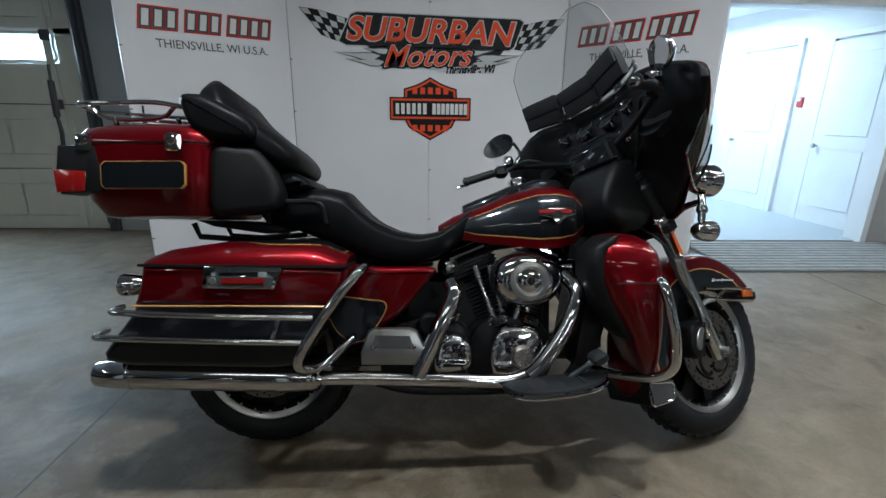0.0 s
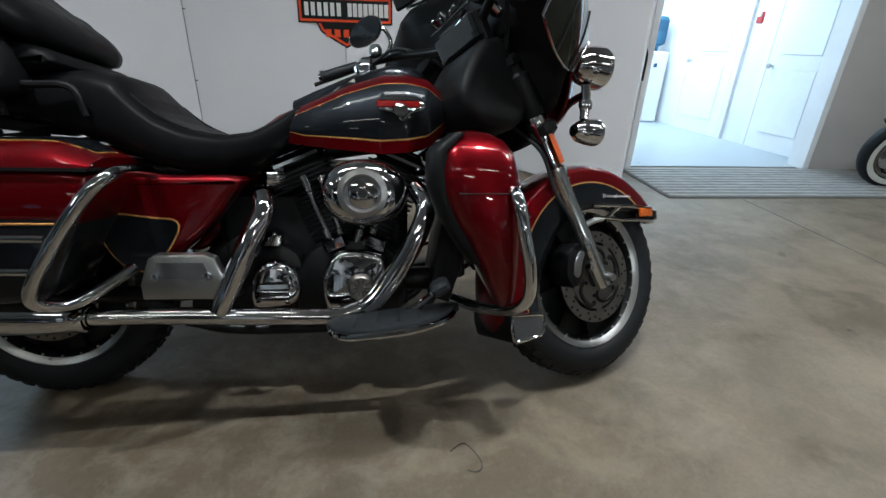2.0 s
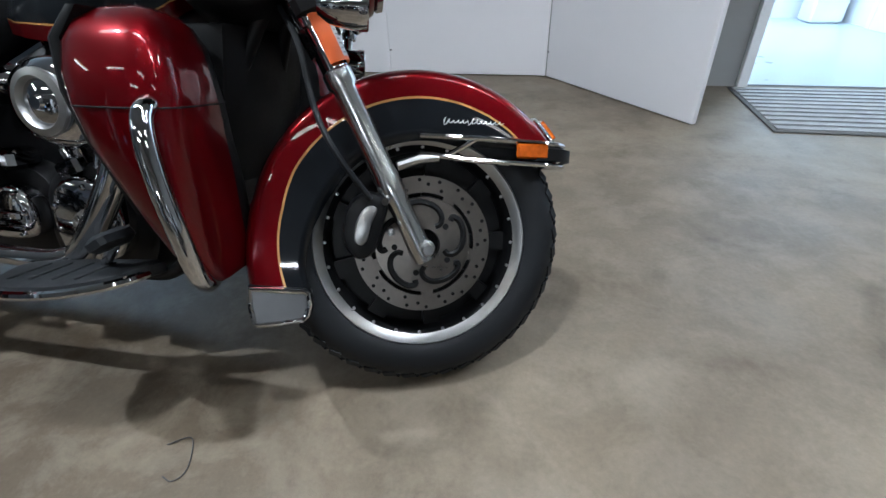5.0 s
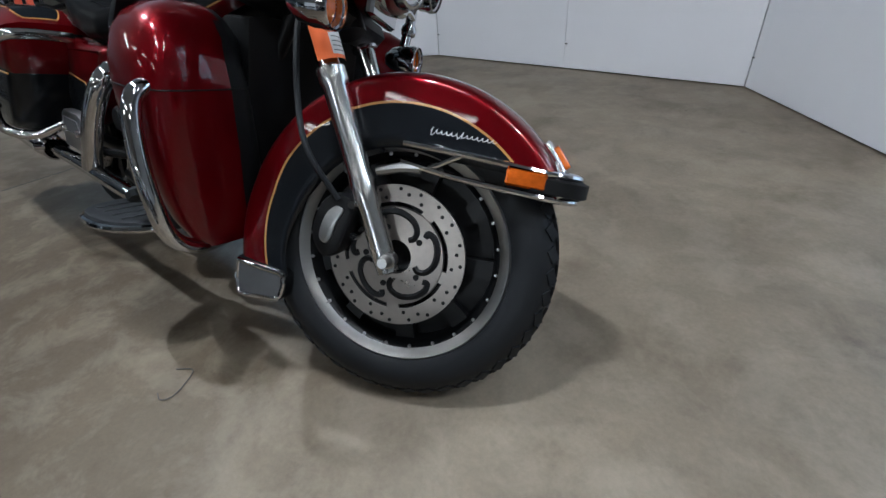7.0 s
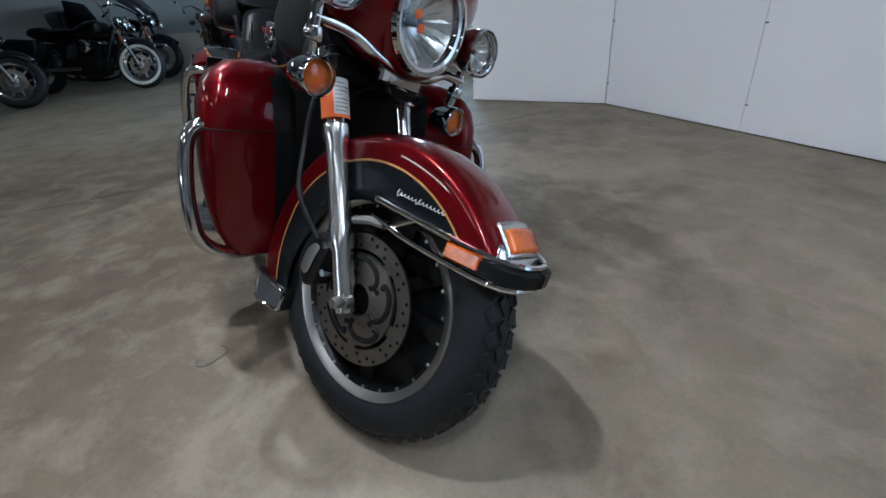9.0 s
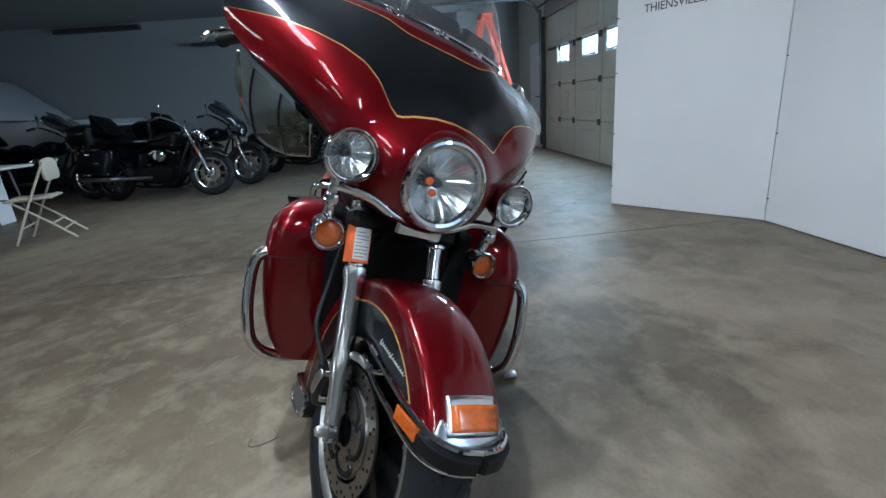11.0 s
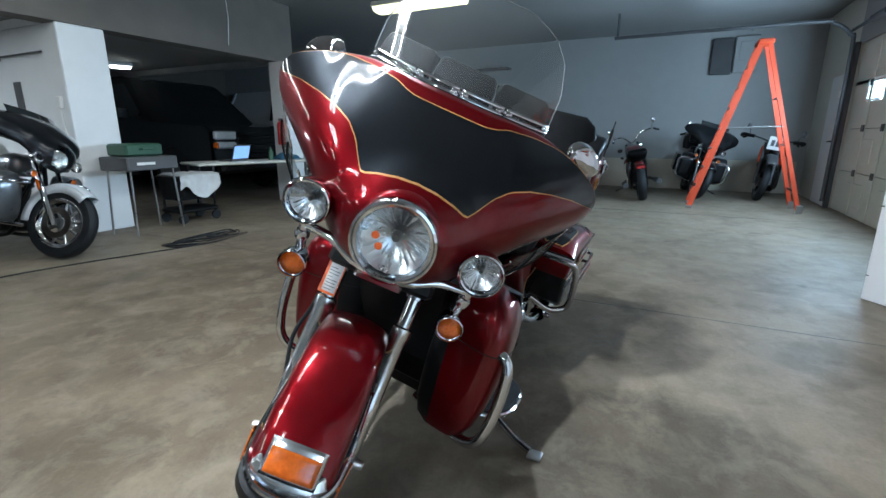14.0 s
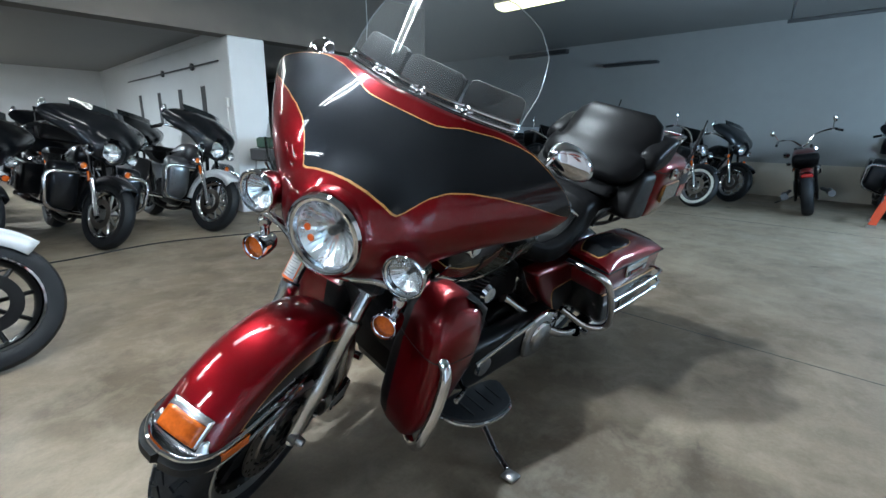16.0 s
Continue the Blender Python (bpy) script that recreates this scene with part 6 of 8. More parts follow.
# ---- saddlebags ----
def saddlebag(s):
    body = [(-0.262, 0.672), (-0.272, 0.60), (-0.30, 0.53), (-0.385, 0.415), (-0.378, 0.385), (-0.30, 0.372), (0.10, 0.362), (0.185, 0.368), (0.215, 0.40), (0.262, 0.50), (0.318, 0.60), (0.325, 0.66), (0.27, 0.67)]
    t = part("saddlebag", Geo().prism(body, s * 0.165, s * 0.358, "y", 0.022, cuts=3), "black_paint", bike, "hard saddlebag, dark red above and black below", smooth=45)
    up = [(-0.264, 0.675), (-0.275, 0.60), (-0.292, 0.556), (0.292, 0.552), (0.320, 0.60), (0.327, 0.66), (0.272, 0.672)]
    part("upper_side", Geo().prism(up, s * 0.165, s * 0.3605, "y", 0.018, cuts=3), "red", t, "dark red upper half", smooth=45)
    part("stripe", Geo().tube([(-0.296, s * 0.357, 0.554), (0.0, s * 0.3605, 0.553), (0.286, s * 0.357, 0.550)], 0.003, 6), "gold", t)
    lid = [(-0.268, 0.676), (-0.255, 0.700), (-0.20, 0.722), (-0.06, 0.742), (0.20, 0.745), (0.255, 0.742), (0.335, 0.700), (0.33, 0.672), (0.10, 0.674)]
    rr = []
    for y, k in ((0.150, 0.0), (0.155, 0.6), (0.18, 0.95), (0.24, 1.0), (0.31, 0.92), (0.345, 0.60), (0.364, 0.25), (0.368, 0.0)):
        rr.append([(x, s * y, 0.672 + (z - 0.672) * k if z > 0.678 else z) for x, z in lid])
    l_ = part("lid", Geo().rings(rr), "red", t, "dark red lid with black field", smooth=30)
    part("lid_edge", Geo().prism([(-0.270, 0.671), (0.333, 0.667), (0.333, 0.675), (-0.270, 0.679)], s * 0.160, s * 0.3685, "y"), "plastic", t)
    kz = lambda z, y: 0.672 + (z - 0.672) * lerp_table([(0.18, 0.95), (0.24, 1.0), (0.31, 0.92), (0.345, 0.60)], y)[0]
    top = [(-0.06, 0.742), (0.20, 0.745), (0.255, 0.742), (0.335, 0.700)]
    def panel(e, lift):
        """Rounded panel lying on the lid's top and front slope."""
        def pt(u, v):
            x = 0.03 - e + u * (0.285 + 2 * e)
            end = abs(2 * u - 1) ** 5
            half_ = (0.060 + e) * (1 - 0.35 * end)
            y = 0.255 + v * half_
            return (x, s * y, kz(lerp_table(top, x)[0], y) + lift)
        return Geo().grid(pt, [k / 20 for k in range(21)], [-1 + 0.25 * k for k in range(9)])
    part("lid_stripe", panel(0.004, 0.0016), "gold", l_)
    part("lid_field", panel(0, 0.0034), "black_paint", l_)
    la = part("latch", Geo().prism([(-0.085, 0.607), (0.125, 0.603), (0.148, 0.667), (-0.078, 0.674)], s * 0.36, s * 0.374, "y", 0.005), "chrome", t, "wide chrome latch with red reflector")
    part("latch_field", Geo().prism([(-0.070, 0.617), (0.112, 0.613), (0.126, 0.640), (-0.068, 0.645)], s * 0.374, s * 0.3755, "y"), "dark_steel", la)
    part("reflector", Geo().box((0.035, s * 0.376, 0.629), (0.125, 0.006, 0.018), b=0.003), "red_lens", la)
    part("lock", Geo().lathe([(0, 0.006), (0.010, 0.005), (0.012, 0)], (-0.052, s * 0.3745, 0.630), (0, s, 0), 14), "alu", la)
    for z, x0, x1 in ((0.535, -0.345, 0.24), (0.462, -0.392, 0.21)):
        part("guard_rail", Geo().tube([(x1, s * 0.385, z - 0.014), (0.0, s * 0.39, z - 0.008), (x0 + 0.06, s * 0.388, z + 0.003), (x0, s * 0.372, z + 0.006), (x0 - 0.012, s * 0.30, z + 0.008)], 0.0095, 10, smooth=5), "chrome", t)
    part("rail_link", Geo().box((0.13, s * 0.388, 0.488), (0.014, 0.010, 0.075), b=0.003, rot=Matrix.Rotation(radians(18), 3, "Y")), "chrome", t)
    part("guard_hoop", Geo().tube([(0.38, s * 0.20, 0.665), (0.385, s * 0.31, 0.668), (0.372, s * 0.375, 0.655), (0.325, s * 0.395, 0.60), (0.255, s * 0.400, 0.50), (0.200, s * 0.395, 0.405), (0.205, s * 0.37, 0.365), (0.25, s * 0.31, 0.36), (0.33, s * 0.22, 0.42)], 0.0155, 12, smooth=6), "chrome", bike, "chrome saddlebag guard hoop")
    return t


both(saddlebag)
for s in (-1, 1):
    lamp("rear_signal", Vector((-0.335, s * 0.30, 0.61)), 0.034, 0.06, bike, None, "round chrome rear turn signal", "red_lens", (-1, 0, 0))
    # side cover
    sc_ = rounded([(0.27, 0.66), (0.42, 0.655), (0.60, 0.652), (0.575, 0.60), (0.52, 0.53), (0.455, 0.47), (0.36, 0.40), (0.29, 0.42), (0.26, 0.53)], 4)
    cov = part("side_cover", Geo().prism(sc_, s * 0.12, s * 0.205, "y", 0.02, cuts=3), "red", bike, "dark red side cover with black field", smooth=50)
    bf = rounded([(0.255, 0.555), (0.38, 0.545), (0.435, 0.535), (0.425, 0.49), (0.36, 0.41), (0.29, 0.43), (0.25, 0.50)], 4)
    part("cover_stripe", Geo().prism(inset(bf, -0.004), s * 0.15, s * 0.2065, "y"), "gold", cov)
    part("cover_field", Geo().prism(bf, s * 0.15, s * 0.208, "y"), "black_paint", cov)
# rear fender
g = Geo()
def rfen(a, w):
    t = w * math.pi / 2
    r = 0.365 - 0.05 * (1 - math.cos(t))
    return (r * math.cos(radians(a)), 0.095 * math.sin(t), 0.33 + r * math.sin(radians(a)))
g.grid(rfen, [20 + 170 * i / 40 for i in range(41)], [-1 + 2 * j / 12 for j in range(13)])
for s in (-1, 1):
    g.grid(lambda a, d: (rfen(a, s)[0] - d * math.cos(radians(a)), s * 0.096, rfen(a, s)[2] - d * math.sin(radians(a))), [20 + 170 * i / 40 for i in range(41)], [0, 0.05])
rf = part("rear_fender", g, "black_paint", bike, "black rear fender", smooth=50)

# ---- engine ----
CR = Vector((0.872, 0, 0.335))
part("crankcase", Geo().prism(rounded([(0.72, 0.25), (0.78, 0.20), (0.95, 0.20), (1.02, 0.27), (1.03, 0.37), (0.98, 0.45), (0.88, 0.475), (0.77, 0.45), (0.72, 0.37)], 4), -0.135, 0.135, "y", 0.02), "engine_black", bike, "black crankcase")
for k, ang in enumerate((-22.5, 22.5)):
    d = Vector((math.sin(radians(ang)), 0, math.cos(radians(ang))))
    prof = [(0.062, 0.10)]
    for j in range(13):
        h = 0.125 + j * 0.0145
        prof += [(0.062, h), (0.086, h + 0.001), (0.086, h + 0.005), (0.062, h + 0.006)]
    cyl = part("cylinder", Geo().lathe(prof + [(0.06, 0.32)], CR, d, 36), "engine_black", bike, "black finned cylinder")
    R = Matrix.Rotation(radians(ang), 3, "Y")
    hd = part("cylinder_head", Geo().box(CR + d * 0.345, (0.165, 0.17, 0.06), rot=R, b=0.012), "engine_black", cyl)
    for j in range(4):
        part("fin", Geo().box(CR + d * (0.322 + 0.014 * j), (0.185, 0.195, 0.005), rot=R, b=0.002), "engine_black", cyl)
    rc = part("rocker_cover", Geo().box(CR + d * 0.395, (0.17, 0.185, 0.045), rot=R, b=0.018), "chrome", cyl, "chrome rocker cover")
    part("rocker_top", Geo().box(CR + d * 0.418, (0.12, 0.14, 0.02), rot=R, b=0.009), "chrome", rc)
    for j in (-1, 1):
        a = CR + Vector((0.035 * (1 if k else -1) + j * 0.018, -0.118, 0.125))
        b = CR + d * 0.345 + Vector((j * 0.026 + (-0.03 if k else 0.03), -0.112, 0))
        pt = part("pushrod_tube", Geo().tube([a, a.lerp(b, 0.22), a.lerp(b, 0.24), a.lerp(b, 0.76), a.lerp(b, 0.78), b], lambda q: 0.0135 if (q < 0.3 or q > 0.7) else 0.0095, 12), "chrome", cyl, "chrome pushrod tube")
    part("exhaust_port", Geo().lathe([(0.03, 0.0), (0.035, 0.02), (0.03, 0.05)], CR + d * 0.335 + Vector(((0.07 if k else -0.07), -0.06, 0)), ((1 if k else -1), -0.6, 0), 16), "chrome", cyl)
# cam cover and lifter blocks
cc = rounded([(0.80, 0.30), (0.83, 0.265), (0.93, 0.262), (0.975, 0.30), (0.985, 0.38), (0.965, 0.43), (0.90, 0.448), (0.835, 0.44), (0.80, 0.38)], 4)
cam_c = part("cam_cover", Geo().prism(cc, -0.13, -0.185, "y", 0.016, cuts=3), "chrome", bike, "chrome cam cover", smooth=50)
for k in range(10):
    a = 2 * math.pi * k / 10
    part("timer_rib", Geo().box((0.905 + 0.020 * math.cos(a), -0.2025, 0.345 + 0.020 * math.sin(a)), (0.022, 0.003, 0.003), b=0.001, rot=Matrix.Rotation(-a, 3, "Y")), "chrome", cam_c)
part("timer_cover", Geo().lathe([(0, 0.018), (0.030, 0.017), (0.036, 0.012), (0.040, 0.0)], (0.905, -0.184, 0.345), (0, -1, 0), 30), "rotor", cam_c, "round ribbed timer cover")
for k in range(9):
    a = 2 * math.pi * k / 9
    part("screw", Geo().lathe([(0, 0.006), (0.007, 0.005), (0.008, 0)], (0.892 + 0.082 * math.cos(a), -0.182, 0.356 + 0.078 * math.sin(a)), (0, -1, 0), 10), "chrome", cam_c)
for x in (0.83, 0.945):
    part("lifter_block", Geo().box((x, -0.125, 0.462), (0.07, 0.05, 0.045), b=0.008, rot=Matrix.Rotation(radians(-20 if x < 0.9 else 20), 3, "Y")), "chrome", cam_c)
# air cleaner
g = Geo()
def oval(k, y, dx=0.0):
    return [(0.918 + dx + (0.118 * k) * math.copysign(abs(math.cos(t)) ** 0.92, math.cos(t)), y, 0.610 + (0.090 * k) * math.copysign(abs(math.sin(t)) ** 0.92, math.sin(t))) for t in [2 * math.pi * i / 48 for i in range(48)]]
ac = part("air_cleaner", Geo().rings([oval(0.92, -0.135), oval(0.985, -0.150), oval(1.0, -0.175), oval(0.97, -0.198), oval(0.88, -0.214), oval(0.70, -0.224), oval(0.62, -0.227)]), "chrome", bike, "chrome oval air cleaner cover", smooth=60)
part("medallion_ring", Geo().lathe([(0.060, -0.004), (0.066, 0.006), (0.064, 0.012), (0.050, 0.015), (0.046, 0.010), (0.044, 0.004)], (0.918, -0.226, 0.612), (0, -1, 0), 44), "alu", ac, "brushed ring")
md = part("medallion", Geo().lathe([(0, 0.018), (0.012, 0.018), (0.016, 0.012), (0.035, 0.009), (0.044, 0.004)], (0.918, -0.226, 0.612), (0, -1, 0), 36), "chrome", ac)
part("air_backplate", Geo().rings([oval(1.02, -0.118), oval(1.02, -0.136)]), "engine_black", ac)
part("crankcase_core", Geo().box((0.76, 0, 0.42), (0.56, 0.12, 0.40), b=0.03), "engine_black", bike)
# gearbox, covers, starter
part("gearbox", Geo().prism(rounded([(0.42, 0.24), (0.55, 0.21), (0.72, 0.22), (0.735, 0.32), (0.72, 0.43), (0.60, 0.47), (0.46, 0.44), (0.42, 0.34)], 4), -0.12, 0.12, "y", 0.02), "engine_black", bike, "black gearbox")
gc = part("gearbox_cover", Geo().prism(rounded([(0.60, 0.30), (0.64, 0.285), (0.72, 0.30), (0.735, 0.35), (0.72, 0.40), (0.66, 0.42), (0.61, 0.39)], 4), -0.12, -0.185, "y", 0.02, cuts=3), "chrome", bike, "chrome gearbox side cover", smooth=50)
for x, z in ((0.622, 0.31), (0.70, 0.305), (0.72, 0.36), (0.70, 0.398), (0.64, 0.405)):
    part("cover_bolt", Geo().lathe([(0, 0.010), (0.006, 0.009), (0.008, 0.0)], (x, -0.181, z), (0, -1, 0), 10), "chrome", gc)
part("cover_rib", Geo().box((0.668, -0.187, 0.352), (0.085, 0.012, 0.022), b=0.005), "chrome", gc)
part("cover_rib", Geo().box((0.668, -0.187, 0.322), (0.085, 0.012, 0.016), b=0.005), "chrome", gc)
fp = part("passenger_footboard", Geo().prism([(0.365, 0.345), (0.565, 0.342), (0.575, 0.385), (0.545, 0.452), (0.52, 0.462), (0.405, 0.462), (0.385, 0.45), (0.362, 0.385)], -0.235, -0.272, "y", 0.008), "alu", bike, "folded satin metal passenger footboard")
part("board_inset", Geo().prism([(0.395, 0.40), (0.535, 0.398), (0.52, 0.44), (0.41, 0.442)], -0.272, -0.2745, "y"), "dark_steel", fp)
for x in (0.405, 0.53):
    part("bolt", Geo().lathe([(0, 0.012), (0.010, 0.010), (0.012, 0)], (x, -0.273, 0.405), (0, -1, 0), 12), "chrome", fp)
part("footboard_arm", Geo().tube([(0.56, -0.14, 0.33), (0.52, -0.2, 0.34), (0.47, -0.25, 0.36)], 0.014, 8), "engine_black", bike)
part("solenoid", Geo().lathe([(0, 0), (0.036, 0.002), (0.038, 0.06), (0.03, 0.07), (0, 0.072)], (0.585, -0.12, 0.455), (0, -1, 0), 20), "engine_black", bike)
part("shift_cover", Geo().box((0.655, -0.12, 0.475), (0.07, 0.08, 0.05), b=0.012), "chrome", bike)
part("oil_filter", Geo().lathe([(0, 0.0), (0.036, 0.0), (0.038, 0.09), (0.03, 0.1)], (1.03, -0.03, 0.33), (1, 0, 0), 22), "engine_black", bike)
part("carburettor", Geo().box((0.885, -0.075, 0.60), (0.10, 0.10, 0.10), b=0.02), "engine_black", bike)
# primary cover on the left
pc = rounded([(0.36, 0.34), (0.40, 0.27), (0.50, 0.25), (0.72, 0.24), (0.92, 0.235), (1.00, 0.28), (1.01, 0.37), (0.96, 0.43), (0.80, 0.43), (0.60, 0.44), (0.45, 0.45), (0.38, 0.42)], 4)
pm = part("primary_cover", Geo().prism(pc, 0.13, 0.225, "y", 0.03, cuts=3), "engine_black", bike, "black primary case with chrome covers", smooth=50)
part("clutch_cover", Geo().prism(rounded([(0.37, 0.34), (0.41, 0.262), (0.50, 0.243), (0.585, 0.262), (0.615, 0.335), (0.60, 0.43), (0.50, 0.462), (0.40, 0.438)], 4), 0.215, 0.243, "y", 0.016, cuts=3), "chrome", pm, "chrome clutch cover", smooth=50)
part("shift_rod", Geo().tube([(0.60, 0.246, 0.452), (0.78, 0.25, 0.425), (0.95, 0.252, 0.39)], 0.009, 8), "chrome", pm)
part("derby_cover", Geo().lathe([(0, 0.014), (0.06, 0.013), (0.07, 0.008), (0.074, 0)], (0.50, 0.242, 0.345), (0, 1, 0), 36), "chrome", pm)
part("inspection_cover", Geo().lathe([(0, 0.012), (0.04, 0.01), (0.045, 0)], (0.86, 0.224, 0.33), (0, 1, 0), 30), "chrome", pm)
# frame tubes
for s in (-1, 1):
    part("frame_tube", Geo().tube([(1.33, s * 0.03, 0.86), (1.22, s * 0.09, 0.60), (1.12, s * 0.13, 0.32), (1.04, s * 0.12, 0.225), (0.90, s * 0.11, 0.205), (0.55, s * 0.11, 0.205), (0.40, s * 0.12, 0.24)], 0.017, 10, smooth=5), "engine_black", bike)
    part("swing_arm", Geo().tube([(0.42, s * 0.11, 0.32), (0.2, s * 0.12, 0.32), (0.0, s * 0.11, 0.32)], 0.024, 10), "engine_black", bike)
    part("shock", Geo().tube([(0.06, s * 0.13, 0.34), (0.16, s * 0.14, 0.48), (0.24, s * 0.14, 0.60)], 0.03, 12), "engine_black", bike)
part("backbone", Geo().tube([(1.32, 0, 0.88), (1.1, 0, 0.78), (0.75, 0, 0.72), (0.4, 0, 0.66), (0.1, 0, 0.70)], 0.03, 10, smooth=4), "engine_black", bike)
part("steering_cover", Geo().prism(rounded([(1.12, 0.84), (1.15, 0.94), (1.22, 1.02), (1.32, 1.00), (1.37, 0.88), (1.30, 0.77), (1.18, 0.77)], 4), -0.125, 0.125, "y", 0.03, cuts=3), "plastic", bike, "black cover round the steering head", ST, 50)
part("steering_head", Geo().tube([AX + FD * 0.47, AX + FD * 0.72], 0.04, 14), "engine_black", bike)
part("horn_cover", Geo().lathe([(0, 0.02), (0.03, 0.016), (0.04, 0)], (0.84, 0.15, 0.60), (0, 1, 0), 20), "chrome", bike)
part("oil_cooler", Geo().box((1.19, 0, 0.46), (0.04, 0.24, 0.22), b=0.008), "engine_black", bike)
part("air_dam", Geo().prism([(1.10, 0.30), (1.16, 0.28), (1.26, 0.60), (1.28, 0.76), (1.18, 0.76), (1.14, 0.56)], -0.15, 0.15, "y", 0.01), "plastic", bike, "black plastic panel behind the fork")

# exhaust
def muffler(s):
    y = s * 0.272
    a, b = Vector((-0.455, y, 0.328)), Vector((0.225, y, 0.306))
    ax = (b - a).normalized()
    L = (b - a).length
    m_ = part("muffler", Geo().lathe([(0.030, -0.004), (0.036, 0.0), (0.0405, 0.006), (0.0445, 0.05), (0.0465, 0.12), (0.0465, L - 0.10), (0.042, L - 0.04), (0.030, L), (0.026, L + 0.015)], a, ax, 36), "chrome", bike, "long chrome muffler with slanted tip")
    part("muffler_bore", Geo().lathe([(0.034, 0.0), (0.030, 0.05), (0, 0.05)], a, ax, 24), "dark_steel", m_)
    part("tip_band", Geo().lathe([(0.0472, 0.105), (0.0482, 0.108), (0.0482, 0.116), (0.0472, 0.119)], a, ax, 36), "chrome", m_)
    part("clamp", Geo().lathe([(0.034, L - 0.03), (0.040, L - 0.025), (0.040, L + 0.005), (0.034, L + 0.01)], a, ax, 24), "chrome", m_)
    part("clamp_bolt", Geo().lathe([(0, 0.03), (0.012, 0.028), (0.014, 0)], b + Vector((0, s * 0.03, 0.01)), (0, s, 0), 12), "chrome", m_)
    return m_


both(muffler)
part("exhaust_pipe", Geo().tube([(0.23, -0.272, 0.305), (0.40, -0.262, 0.300), (0.70, -0.255, 0.288), (0.84, -0.245, 0.282), (0.92, -0.225, 0.300)], 0.0225, 14, smooth=5), "chrome", bike, "chrome exhaust pipe with heat shield")
part("heat_shield", Geo().tube([(0.655, -0.200, 0.60), (0.665, -0.235, 0.565), (0.625, -0.256, 0.48), (0.575, -0.262, 0.37), (0.545, -0.262, 0.308)], 0.0275, 16, smooth=6), "chrome", bike, "chrome heat shield of the rear cylinder")
part("heat_shield", Geo().tube([(1.06, -0.15, 0.62), (1.085, -0.20, 0.58), (1.075, -0.225, 0.53), (1.03, -0.235, 0.44), (0.96, -0.240, 0.34), (0.92, -0.236, 0.30)], 0.0275, 16, smooth=6), "chrome", bike, "chrome heat shield of the front cylinder")
part("exhaust_pipe", Geo().tube([(0.64, 0.10, 0.50), (0.50, 0.18, 0.40), (0.36, 0.25, 0.32), (0.22, 0.272, 0.306)], 0.022, 12, smooth=5), "chrome", bike, "chrome left exhaust pipe")

# floorboards, pedals, stand
for s in (-1, 1):
    o = rounded([(0.845, 0.262), (0.842, 0.345), (0.885, 0.388), (0.96, 0.402), (1.05, 0.396), (1.115, 0.365), (1.150, 0.315), (1.152, 0.262)], 4)
    tip_up = Matrix.Translation((0.84, 0, 0.272)) @ Matrix.Rotation(radians(-6.5), 4, "Y") @ Matrix.Translation((-0.84, 0, -0.272))
    fb = part("floorboard", Geo().prism([(x, s * y) for x, y in o], 0.262, 0.286, "z", 0.006), "rubber", bike, "black rubber half-moon floorboard with chrome edge", tip_up)
    part("board_edge", Geo().tube([(x, s * (y + 0.004), 0.270) for x, y in ((0.842, 0.30), (0.843, 0.345), (0.885, 0.388), (0.96, 0.402), (1.05, 0.396), (1.115, 0.365), (1.150, 0.315), (1.153, 0.27))], 0.009, 8, smooth=4), "chrome", fb)
    for k in range(4):
        part("tread_rib", Geo().box((0.90 + 0.055 * k, s * 0.325, 0.2868), (0.008, 0.085, 0.004), b=0.001), "rubber", fb)
part("brake_pedal", Geo().tube([(0.93, -0.19, 0.25), (1.02, -0.27, 0.29), (1.09, -0.31, 0.35), (1.12, -0.32, 0.375)], 0.010, 8, smooth=4), "chrome", bike)
part("pedal_pad", Geo().box((1.115, -0.325, 0.38), (0.05, 0.075, 0.03), b=0.008, rot=Matrix.Rotation(radians(-30), 3, "Y")), "rubber", bike)
part("shift_lever", Geo().tube([(0.98, 0.2, 0.33), (1.05, 0.30, 0.36), (1.13, 0.33, 0.38)], 0.009, 8), "chrome", bike)
js = part("side_stand", Geo().tube([(0.86, 0.15, 0.20), (0.90, 0.28, 0.165), (0.95, 0.42, 0.132), (0.985, 0.505, 0.134)], 0.0125, 10, smooth=5), "chrome", bike, "chrome side stand, lowered")
part("stand_foot", Geo().box((0.995, 0.525, 0.136), (0.05, 0.05, 0.012), b=0.004, rot=Matrix.Rotation(radians(14), 3, "X")), "alu", js)

# ---- other motorcycles ----
def ride(x, y, heading, lean=11):
    """Pose from the front wheel's contact, for a wheelbase of 1.6 m."""
    h = radians(heading)
    return pose(x - 1.6 * math.cos(h), y - 1.6 * math.sin(h), 0.004, 0, 0, heading) @ pose(0, 0, 0, -lean, 0, 0)


